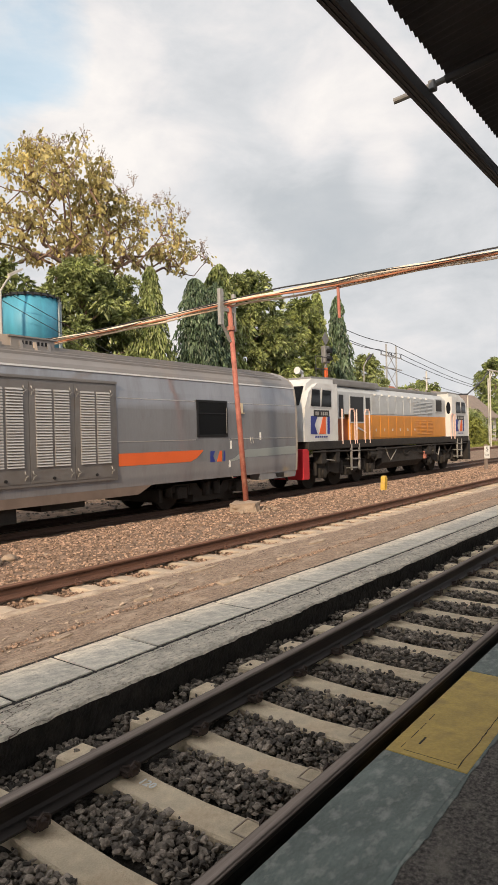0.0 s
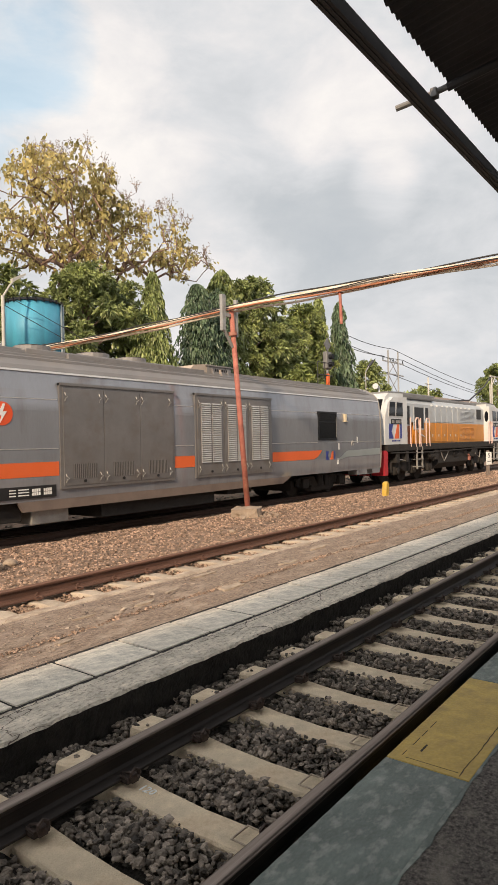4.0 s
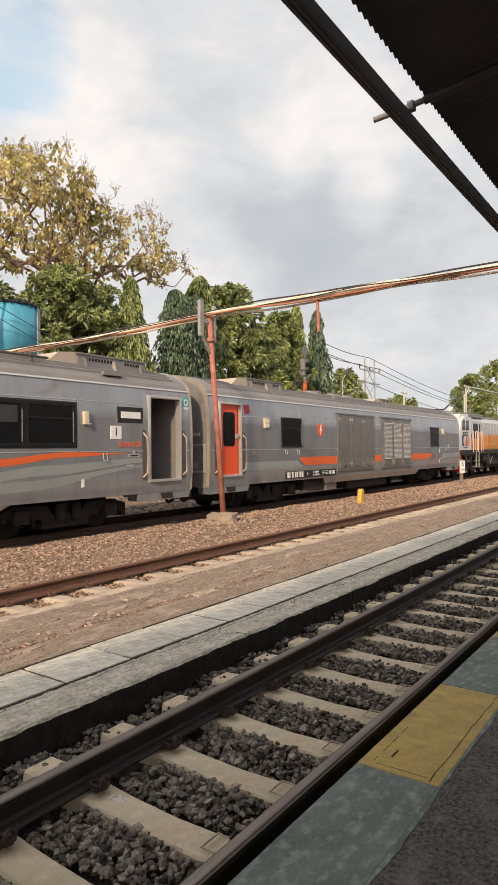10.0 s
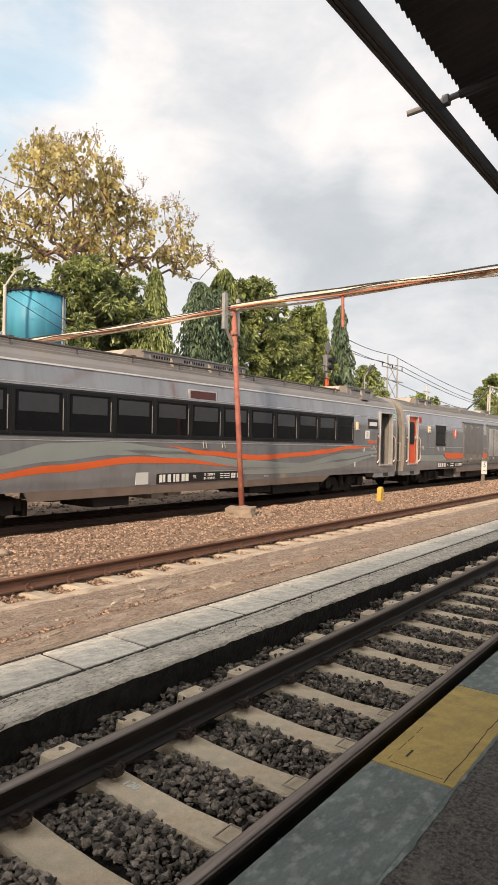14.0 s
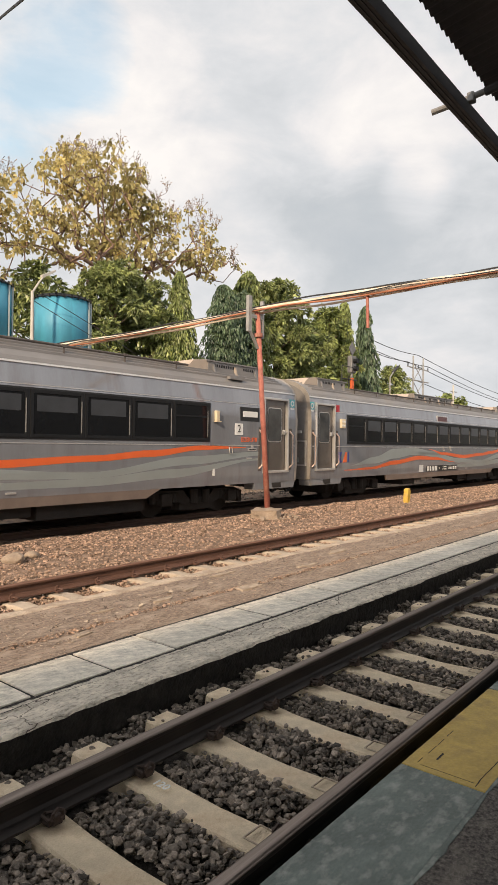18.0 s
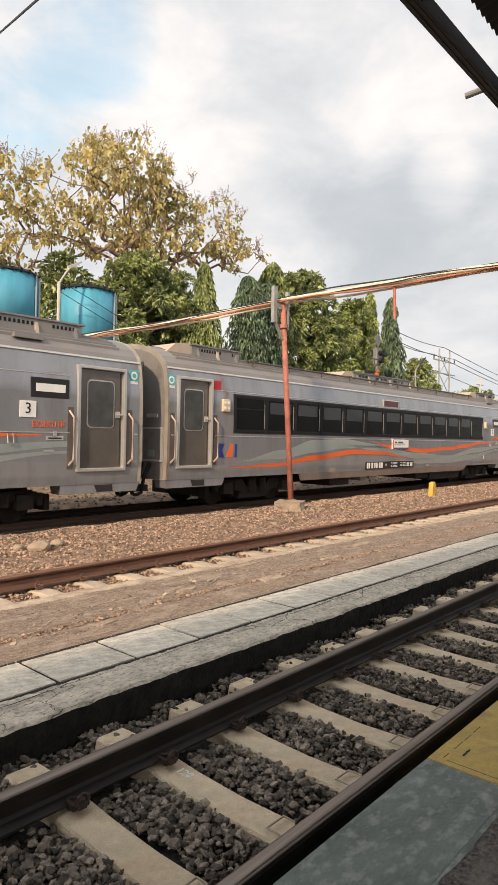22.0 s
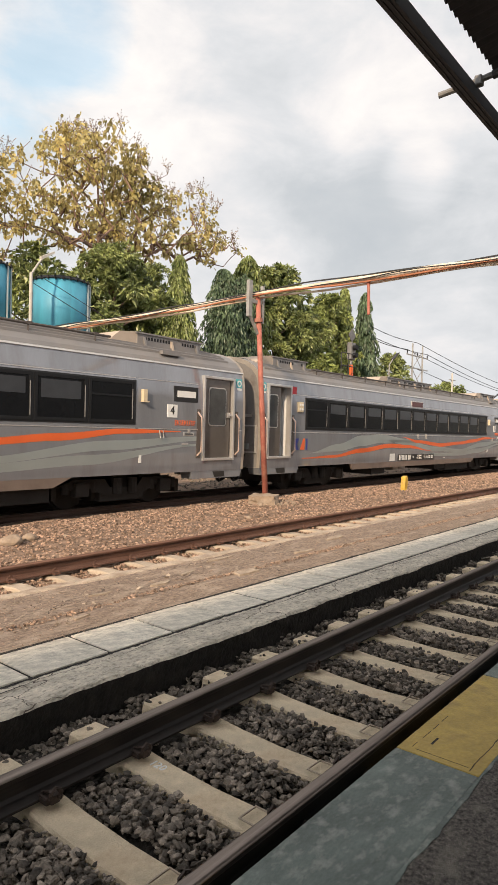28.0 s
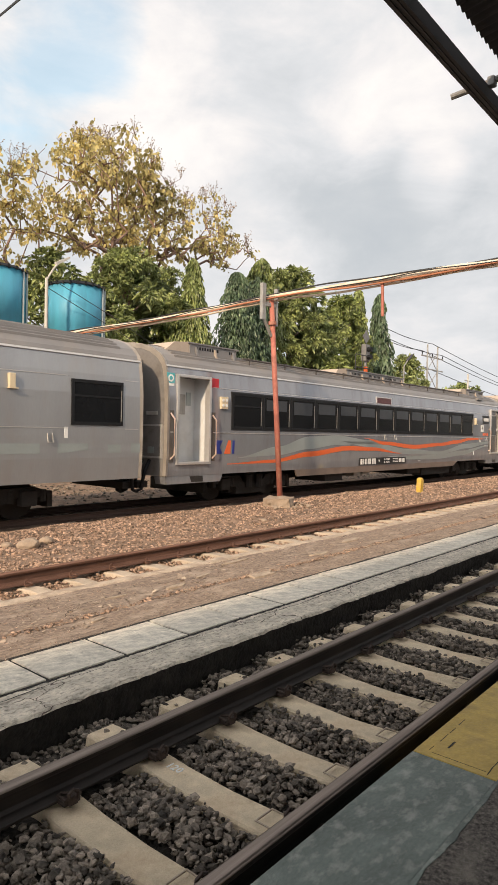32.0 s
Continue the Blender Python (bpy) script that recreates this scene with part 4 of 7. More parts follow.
def door_set(par, x0, x1, z0, z1, colour, is_open, depth=1.0, ajar=False, dim=False):
    """A vestibule door in a bright frame, with handrails beside it."""
    y = -SIDE
    f = bmesh.new()
    w = 0.058
    box(f, x0, x0 + w, y - 0.035, y + 0.12, z0, z1, bevel=0.008)
    box(f, x1 - w, x1, y - 0.035, y + 0.12, z0, z1, bevel=0.008)
    box(f, x0 + w, x1 - w, y - 0.035, y + 0.12, z1 - w, z1, bevel=0.008)
    box(f, x0 + w, x1 - w, y - 0.035, y + 0.12, z0, z0 + w, bevel=0.008)
    part("door_frame", f, M_ALU, par, "bright aluminium door frame")
    b = bmesh.new()
    if is_open:
        # the leaf has swung in; the vestibule shows behind it
        dy = y + depth - 0.03
        box(b, x0 + 0.03, x1 - 0.03, dy, dy + 0.02, z0 + 0.03, z1 - 0.03)
        if depth < 0.7 and not dim:
            # white side linings and sill of a shallow vestibule
            for q in (x0 + 0.04, x1 - 0.05):
                box(b, q, q + 0.012, y + 0.12, dy, z0 + 0.03, z1 - 0.03)
        # dim: brown in place of white puts the unlit interior into the colour
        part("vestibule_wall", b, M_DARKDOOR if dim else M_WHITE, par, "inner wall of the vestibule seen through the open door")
        if dim:
            ip = part("inner_pane", boxbm(x0 + 0.34, x1 - 0.26, dy - 0.02, dy, z0 + 0.9, z1 - 0.35, bevel=0.01), M_PANE, par, "pale pane of the inner door")
            part("inner_notice", boxbm(x0 + 0.48, x0 + 0.60, dy - 0.03, dy - 0.018, z0 + 1.2, z0 + 1.5), M_LETTER, ip)
        b = boxbm(x0 + w - 0.01, x0 + w + 0.03, y + 0.13, dy - 0.03, z0 + w, z1 - w, bevel=0.006)
        leaf = part("door", b, M_WHITE if not dim else colour, par, "vestibule door swung open inwards")
        b = boxbm(x0 + w + 0.35, x0 + w + 0.62, dy - 0.03, dy, z0 + 1.1, z0 + 1.55, bevel=0.01)
        part("notice_board", b, M_GALV, par)
        b = boxbm(x0 + w + 0.66, x0 + w + 0.80, dy - 0.02, dy, z0 + 1.3, z0 + 1.6)
        part("safety_notice", b, M_PALEGREEN, par)
        if ajar:
            q = part("half_door", boxbm(x0 + w, x0 + 0.70, y + 0.10, y + 0.13, z0 + w, z1 - w, bevel=0.006), colour, par, "brown door half drawn across")
            part("pane_rim", prismbm(rounded(x0 + w + 0.13, x0 + 0.58, z0 + 0.80, z1 - 0.26, 0.07), y + 0.094, y + 0.104, axis="y"), M_ALU, q)
            part("pane", prismbm(rounded(x0 + w + 0.155, x0 + 0.555, z0 + 0.825, z1 - 0.285, 0.06), y + 0.088, y + 0.098, axis="y"), M_PANE, q)
    else:
        box(b, x0 + w, x1 - w, y + 0.05, y + 0.09, z0 + w, z1 - w, bevel=0.006)
        leaf = part("door", b, colour, par)
        rim = bmesh.new()
        for q in ((x0 + w + 0.03, x0 + w + 0.045, z0 + w + 0.03, z1 - w - 0.03), (x1 - w - 0.045, x1 - w - 0.03, z0 + w + 0.03, z1 - w - 0.03)):
            box(rim, q[0], q[1], y + 0.044, y + 0.052, q[2], q[3])
        part("seam", rim, M_RUBBER, leaf)
        cx0, cx1 = x0 + w + 0.20, x1 - w - 0.20
        zz0, zz1 = z0 + 0.82, z1 - 0.27
        fr = bmesh.new()
        outer = rounded(cx0 - 0.022, cx1 + 0.022, zz0 - 0.022, zz1 + 0.022, 0.09)
        prism(fr, outer, y + 0.040, y + 0.052, axis="y")
        part("window_frame", fr, M_ALU if colour is not M_DOORORANGE else M_RUBBER, leaf)
        g = bmesh.new()
        prism(g, rounded(cx0, cx1, zz0, zz1, 0.08), y + 0.032, y + 0.045, axis="y")
        part("pane", g, M_GLASS if colour is M_DOORORANGE else M_PANE, leaf)
        h = boxbm(x1 - w - 0.15, x1 - w - 0.05, y + 0.02, y + 0.05, z0 + 1.0, z0 + 1.12, bevel=0.008)
        tube(h, (x1 - w - 0.14, y - 0.01, z0 + 1.06), (x1 - w - 0.02, y - 0.01, z0 + 1.06), 0.014, 8)
        part("handle", h, M_ALU, leaf)
    for sx in (x0 - 0.13, x1 + 0.10):
        h = bmesh.new()
        path_tube(h, [(sx - 0.03, y - 0.0, z0 + 0.12), (sx + 0.02, y - 0.075, z0 + 0.22), (sx + 0.02, y - 0.075, z0 + 0.98), (sx - 0.03, y - 0.0, z0 + 1.10)], 0.020, 8)
        hr = part("handrail", h, M_PINKRAIL, par, "worn pinkish vertical handrail")
        part("backing_plate", boxbm(sx - 0.06, sx + 0.06, y - 0.004, y + 0.02, z0 + 0.06, z0 + 1.16), M_DARKDOOR, hr)
    return leaf


def rounded(x0, x1, z0, z1, r, n=5):
    pts = []
    for cx, cz, a0 in ((x1 - r, z0 + r, -90), (x1 - r, z1 - r, 0), (x0 + r, z1 - r, 90), (x0 + r, z0 + r, 180)):
        for i in range(n + 1):
            a = radians(a0 + 90 * i / n)
            pts.append((cx + r * math.cos(a), cz + r * math.sin(a)))
    return pts


M_PANE = mat("grey_reflecting_door_pane", (0.075, 0.078, 0.08), 0.05, 0.1, var=0.3, scale=3, spec=0.8)


def slide_window(par, x0, x1, z0, z1, blind, split=False):
    """One framed window: dark glass, an inner blind and a bright edge."""
    y = -SIDE
    f = bmesh.new()
    for a in ((x0, x0 + 0.06, z0, z1), (x1 - 0.06, x1, z0, z1), (x0 + 0.06, x1 - 0.06, z0, z0 + 0.06), (x0 + 0.06, x1 - 0.06, z1 - 0.06, z1)):
        box(f, a[0], a[1], y - 0.022, y + 0.02, a[2], a[3], bevel=0.004)
    if split:
        zm = z0 + 0.62 * (z1 - z0)
        box(f, x0 + 0.06, x1 - 0.06, y - 0.022, y + 0.02, zm, zm + 0.035)
    win = part("window", f, M_RUBBER, par, "dark coach window in a black rubber frame")
    g = boxbm(x0 + 0.06, x1 - 0.06, y - 0.010, y + 0.015, z0 + 0.06, z1 - 0.06)
    part("pane", g, M_GLASS, win)
    if blind:
        g = boxbm(x0 + 0.13, x1 - 0.13, y - 0.014, y - 0.008, z1 - 0.10 - blind, z1 - 0.10)
        part("blind", g, M_BLIND, win, "grey blind drawn part way down")
    e = boxbm(x1 - 0.052, x1 - 0.036, y - 0.028, y - 0.018, z0 + 0.09, z1 - 0.16)
    part("edge_strip", e, M_GALV, win)
    return win


def end_frame(par, x, s):
    """The rounded end of a coach with a pale band for its sunlit edge; s points outwards."""
    a, c = body_profile(0.62)
    b = bmesh.new()
    ring = a + c
    inner = [(u * 0.945, 0.62 + (v - 0.62) * 0.968) for u, v in ring]
    n = len(ring)
    vo = [[b.verts.new((x + dx, u, v)) for u, v in rr] for rr, dx in ((ring, -s * 0.06), ([(u * 1.012, v + 0.012) for u, v in ring], s * 0.006), (inner, s * 0.006))]
    for p, q in zip(vo, vo[1:]):
        for i in range(n):
            b.faces.new((p[i], p[(i + 1) % n], q[(i + 1) % n], q[i]))
    bmesh.ops.recalc_face_normals(b, faces=b.faces[:])
    part("end_band", b, M_ENDBAND, par, "dusty curved band round the coach end, pale for its sunlit rim")


def gangway(par, x, s):
    """The coach's end wall fittings: bellows, a rimmed cabinet, hoses and coupler."""
    def lo_hi(d):
        return min(x, x + s * d), max(x, x + s * d)

    bl = None
    for k in range(5):
        b = boxbm(*sorted((x + s * 0.064 * k, x + s * (0.064 * k + 0.052))), -0.70, 0.70, 0.85, 3.12, bevel=0.02)
        box(b, *sorted((x + s * (0.064 * k + 0.046), x + s * (0.064 * k + 0.066))), -0.66, 0.66, 0.89, 3.08)
        if bl is None:
            bl = part("gangway", b, M_BELLOWS, par, "grimy grey gangway bellows")
        else:
            part("fold", b, M_BELLOWS, bl)
    b = bmesh.new()
    for a in ((-1.36, -1.32, 1.0, 1.72), (-0.74, -0.70, 1.0, 1.72), (-1.32, -0.74, 1.68, 1.72), (-1.32, -0.74, 1.0, 1.04)):
        box(b, *lo_hi(0.035), *a)
    cb = part("end_cabinet", b, M_ALU, par, "end cabinet with a bright rim")
    part("cabinet_door", boxbm(*lo_hi(0.02), -1.32, -0.74, 1.04, 1.68), M_DARKEND, cb)
    part("cabinet_lock", boxbm(*lo_hi(0.05), -1.12, -0.94, 1.10, 1.24, bevel=0.005), M_PALEGREEN, cb)
    part("end_handle", boxbm(*lo_hi(0.04), -1.20, -0.86, 1.92, 2.0, bevel=0.01), M_ALU, par, "pale recessed handle")
    for k, (y, r, d) in enumerate(((-0.95, 0.04, 0.34), (-0.72, 0.035, 0.42), (-0.45, 0.045, 0.30))):
        h = path_tube(bmesh.new(), [(x, y, 0.95), (x + s * 0.16, y - 0.03, 0.72 - 0.05 * k), (x + s * 0.22, y, d), (x + s * 0.33, y + 0.04, d - 0.04)], r, 8)
        part("brake_hose", h, M_RUBBER, par, "black looped hose")
    b = boxbm(*lo_hi(0.38), -0.14, 0.14, 0.55, 0.85, bevel=0.03)
    box(b, *lo_hi(0.30), -0.9, 0.9, 0.36, 0.50)
    part("coupler", b, M_UNDER, par)


def roof_unit(par, x0, x1, z=3.30, label="long dusty roof cooling unit with vent slots and brackets"):
    """A flat-topped roof unit: sloped dusty end hood, a slotted side face, brackets and a pipe on feet."""
    b = bmesh.new()
    prism(b, [(x0, z + 0.04), (x0 + 0.30, z + 0.27), (x0 + 0.75, z + 0.32), (x0 + 0.75, z), (x0, z)], -0.97, 0.97, axis="y")
    u = part("roof_unit", b, M_DUSTYROOF, par, label)
    prb = boxbm(x0 + 0.75, x1, -0.99, 0.99, z, z + 0.285, bevel=0.015)
    box(prb, x0 + 0.70, x1 + 0.06, -1.02, 1.02, z + 0.28, z + 0.31)
    part("unit_box", prb, M_ROOF, u)
    g = bmesh.new()
    n = int((x1 - x0 - 0.8) / 0.085)
    for i in range(1, n - 1):
        if i % 13 in (0, 1, 11, 12):
            continue
        box(g, x0 + 0.8 + i * 0.085, x0 + 0.8 + i * 0.085 + 0.045, -0.997, -0.97, z + 0.16, z + 0.225)
    part("vent_strip", g, M_RUBBER, u)["kind"] = "stuff"
    k = max(3, int((x1 - x0) / 0.75))
    for i in range(k):
        cx = x0 + 0.95 + i * (x1 - x0 - 1.1) / (k - 1)
        f = bmesh.new()
        prism(f, [(-1.10, z - 0.10), (-1.0, z + 0.22), (-0.96, z + 0.22), (-0.96, z - 0.10)], cx - 0.03, cx + 0.03)
        part("bracket", f, M_DUSTYROOF if i % 2 else M_ROOF, u)


def underframe(par, items, length):
    b = boxbm(0.3, length - 0.3, -1.25, 1.25, 0.60, 0.80)
    part("underframe", b, M_UNDER, par)
    for x0, x1, z0, mm in items:
        b = boxbm(x0, x1, -1.28, -0.2, z0, 0.64, bevel=0.02)
        part("equipment_box", b, mm, par)
        b = boxbm(x0, x1, 0.2, 1.28, z0, 0.64, bevel=0.02)
        part("equipment_box", b, mm, par)


def number_board(par, x0, x1, z, text1="TS - 220/380 V", text2="BK - 39.500 KG"):
    """A black board: plain bars for the running number, small lettering beside it."""
    y = side_y(z)
    bd = part("data_board", boxbm(x0, x1, y - 0.012, y + 0.02, z - 0.11, z + 0.11), M_BLACK, par, "black data board with white markings")
    b = bmesh.new()
    x = x0 + 0.08
    for w in (0.09, 0.06, 0.0, 0.10, 0.0, 0.06, 0.10, 0.0, 0.10, 0.10):
        if w:
            box(b, x, x + w, y - 0.016, y - 0.010, z - 0.085, z + 0.085)
        x += w + 0.03 if w else 0.05
    part("running_number", b, M_LETTER, bd)["kind"] = "stuff"
    L = x1 - x0
    lettering("YK", 0.10, pose(x0 + 0.40 * L, y - 0.014, z), M_LETTER, bd, squeeze=0.8)
    lettering(text1, 0.085, pose(x0 + 0.57 * L, y - 0.014, z + 0.045), M_LETTER, bd, squeeze=0.75)
    lettering(text2, 0.085, pose(x0 + 0.57 * L, y - 0.014, z - 0.045), M_LETTER, bd, squeeze=0.75)
    b = bmesh.new()
    for i in range(3):
        box(b, x0 + 0.70 * L, x0 + 0.74 * L, y - 0.016, y - 0.010, z + 0.045 - i * 0.05, z + 0.065 - i * 0.05)
        box(b, x0 + 0.755 * L, x0 + 0.82 * L, y - 0.016, y - 0.010, z + 0.045 - i * 0.05, z + 0.065 - i * 0.05)
    for k in range(2):
        for i in range(4):
            for j in range(2):
                box(b, x0 + (0.84 + k * 0.075) * L + i * 0.045, x0 + (0.84 + k * 0.075) * L + i * 0.045 + 0.035, y - 0.016, y - 0.010, z - 0.06 + j * 0.065, z - 0.005 + j * 0.065)
    part("small_print", b, M_LETTER, bd)["kind"] = "stuff"
    return bd


def emblem(par, x, z, h, y=None):
    """The operator's mark as plain shapes: a blue block, an orange wedge and a blue bar."""
    y = (y if y is not None else side_y(z)) - 0.005
    for name, pts, mm in (
        ("emblem_block", [(0.0, 0), (0.70, 0), (0.40, 0.5), (0.74, 1.0), (0.05, 1.0)], M_BLUE),
        ("emblem_wedge", [(0.88, 0), (1.58, 0), (1.62, 1.0), (1.34, 1.0)], M_ORANGE),
        ("emblem_bar", [(1.78, 0), (2.02, 0), (2.06, 1.0), (1.82, 1.0)], M_BLUE),
    ):
        part(name, prismbm([(x + u * h, z + w * h) for u, w in pts], y, y + 0.01, axis="y"), mm, par)


def small_bits(par, marks):
    for kind, x, z in marks:
        y = side_y(z)
        if kind == "lamp":
            b = boxbm(x - 0.055, x + 0.055, y - 0.07, y + 0.02, z - 0.12, z + 0.12, bevel=0.012)
            box(b, x - 0.065, x + 0.10, y - 0.085, y + 0.02, z - 0.14, z - 0.12)
            part("side_lamp", b, M_SIGNPALE, par, "small cream side lamp")
        elif kind == "quad":
            b = boxbm(x - 0.12, x + 0.12, y - 0.05, y + 0.02, z - 0.14, z + 0.14, bevel=0.015)
            q = part("signal_lamp", b, M_SIGNPALE, par, "cream four-lens side lamp")
            b = bmesh.new()
            for dx in (-0.055, 0.055):
                for dz in (-0.06, 0.06):
                    tube(b, (x + dx, y - 0.062, z + dz), (x + dx, y - 0.045, z + dz), 0.035, 10)
            part("lens", b, M_LETTER, q)
        elif kind == "red":
            part("red_sticker", boxbm(x - 0.11, x + 0.11, y - 0.006, y + 0.02, z - 0.15, z + 0.15), M_RED, par, "square red sticker")
        elif kind == "label":
            part("white_label", boxbm(x - 0.035, x + 0.035, y - 0.006, y + 0.02, z - 0.10, z + 0.10), M_LETTER, par, "small white label")
        elif kind == "hook":
            b = path_tube(bmesh.new(), [(x - 0.06, y - 0.01, z + 0.1), (x - 0.06, y - 0.04, z - 0.06), (x + 0.04, y - 0.04, z - 0.06), (x + 0.04, y - 0.01, z + 0.1)], 0.011, 6)
            part("hook", b, M_GALV, par)
        elif kind == "latch":
            b = boxbm(x - 0.17, x + 0.17, y - 0.006, y + 0.02, z - 0.035, z + 0.035, bevel=0.004)
            box(b, x - 0.03, x + 0.03, y - 0.02, y + 0.02, z + 0.035, z + 0.12)
            s = part("latch_plate", b, M_ALU, par)
            part("slot", boxbm(x - 0.13, x + 0.13, y - 0.009, y, z - 0.012, z + 0.012), M_BLACK, s)
        elif kind == "bar":
            part("cover_bar", boxbm(x - 0.10, x + 0.10, y - 0.012, y + 0.02, z - 0.018, z + 0.018, bevel=0.004), M_ALU, par)
        elif kind == "patch":
            part("white_patch", boxbm(x - 0.20, x + 0.16, y - 0.004, y + 0.03, z - 0.20, z + 0.16), M_WHITE, par, "scuffed white patch")
        elif kind == "green":
            s = part("door_sticker", boxbm(x - 0.105, x + 0.105, y - 0.006, y + 0.02, z - 0.16, z + 0.16), M_TURQ, par, "turquoise and white door sticker")
            b = tubebm((x, y - 0.010, z + 0.05), (x, y - 0.004, z + 0.05), 0.080, 16)
            box(b, x - 0.09, x + 0.09, y - 0.010, y - 0.004, z - 0.14, z - 0.06)
            dd = part("disc", b, M_LETTER, s)
            part("symbol", tubebm((x, y - 0.013, z + 0.05), (x, y - 0.008, z + 0.05), 0.045, 12), M_TURQ, dd)


M_BELLOWS = mat("grimy_grey_bellows", (0.15, 0.14, 0.132), 0.75, var=0.2, scale=5)
M_DUSTYROOF = mat("dusty_tan_roof_hood", (0.46, 0.38, 0.31), 0.8, 0.0, var=0.12, scale=2, stain=(0.30, 0.25, 0.20), stain_scale=2)
M_SIGNPALE = mat("cream_lamp_plastic", (0.62, 0.52, 0.36), 0.4, var=0.08)
M_TURQ = mat("turquoise_print", (0.08, 0.38, 0.42), 0.5, var=0.08)
M_WHITECOACH = mat("unpainted_pale_steel", (0.35, 0.36, 0.375), 0.36, 0.5, var=0.06, scale=1.0, fine=25, stretch=(1.5, 1, 0.35), stain=(0.34, 0.31, 0.28), stain_scale=1.4, stain_amt=0.4)
L_COACH = 20.38


def coach_base(name, label, low0, low1, colour=None, doors=()):
    """Shell, roof, sills, ends, underside shared by all the coaches. Local x runs 0 to L_COACH."""
    colour = colour or M_STEEL
    v = thing(name, label, "railway coach", group="coaches of the train")
    b = bmesh.new()
    x = 0.0
    for xa, xb, depth in doors:
        coach_shell(b, x, xa, 0.62)
        a, c = body_profile(0.62)
        ring = a + [q for q in c if q[1] > 2.80] + [(-1.44, 2.78), (-SIDE + depth, 2.78), (-SIDE + depth, 0.88), (-1.47, 0.88), (-1.455, 0.62)]
        prism(b, ring, xa, xb)
        x = xb
    coach_shell(b, x, L_COACH, 0.62)
    sh = part("body", b, [colour, M_ROOF, M_DARKEND], v)
    for p in sh.data.polygons:
        if abs(p.normal.x) > 0.8:
            p.material_index = 2
        elif p.normal.z > 0.35:
            p.material_index = 1
    b = bmesh.new()
    for s in (-1, 1):
        prism(b, [(s * 1.415, 2.935), (s * 1.440, 2.945), (s * 1.425, 2.972), (s * 1.40, 2.985)], 0.02, L_COACH - 0.02)
    part("gutter", b, M_ALU, v, "bright gutter along the roof edge")
    b = bmesh.new()
    for u, z in ((1.24, 3.215), (1.13, 3.283), (1.02, 3.345), (0.87, 3.398), (0.72, 3.44), (0.56, 3.478), (0.40, 3.505)):
        for s in (-1, 1):
            box(b, 0.4, L_COACH - 0.4, s * u - 0.015, s * u + 0.015, z - 0.03, z + 0.018)
    part("roof_rib", b, M_ROOF, v)
    # cable pipe on feet along the roof's near edge
    if name == "passenger_coach":
        b = bmesh.new()
        path_tube(b, [(2.75, -1.16, 3.38), (6.0, -1.16, 3.375), (12.0, -1.16, 3.39), (16.5, -1.16, 3.38)], 0.026, 8)
        pipe = part("roof_pipe", b, M_ROOFPIPE, v, "dark pipe on feet along the roof")
        foot = tubebm((0, 0, -0.14), (0, 0, 0), 0.018, 6)
        box(foot, -0.05, 0.05, -0.04, 0.04, -0.015, 0.036)
        ft = part("pipe_foot", foot, M_ROOFPIPE, pipe)
        ft.location = (3.0, -1.16, 3.38)
        for k in range(1, 10):
            share("pipe_foot", ft.data, pipe, pose(3.0 + k * 1.46, -1.16, 3.38))
    # lower skirt between the bogies
    b = bmesh.new()
    for s in (-1, 1):
        b2 = [(low0, 0.64), (low0 + 0.12, 0.44), (low1 - 0.45, 0.44), (low1, 0.64)]
        prism(b, b2, s * 1.40, s * 1.452, axis="y")
    part("lower_skirt", b, M_STEELLOW, v, "dusty brown lower skirt")
    end_frame(v, 0.0, -1)
    end_frame(v, L_COACH, 1)
    gangway(v, 0.0, -1)
    gangway(v, L_COACH, 1)
    bogie(v, 3.35)
    bogie(v, L_COACH - 3.35)
    # skirts under the doors; dark plates on them stand for shaded step recesses
    for x in (0.0, L_COACH - 1.78) if name != "plain_coach" else ():
        b = prismbm([(x, 0.625), (x + 0.05, 0.45), (x + 1.70, 0.45), (x + 1.78, 0.625)], -1.448, -1.1, axis="y")
        sk = part("end_skirt", b, colour, v, "grey steel skirt with step slots")
        for a in (0.72,):
            part("step_slot", prismbm([(x + a, 0.60), (x + a + 0.06, 0.47), (x + a + 0.42, 0.47), (x + a + 0.40, 0.60)], -1.453, -1.42, axis="y"), M_UNDER, sk)
    return v


def beads(v, zs, x0, x1, breaks):
    for z in zs:
        cuts = [x0] + [q for br in breaks for q in br if x0 < q < x1] + [x1]
        for i in range(0, len(cuts) - 1, 2):
            y = side_y(z)
            part("bead_line", boxbm(cuts[i], cuts[i + 1], y - 0.007, y + 0.02, z - 0.008, z + 0.008), M_ALU, v)


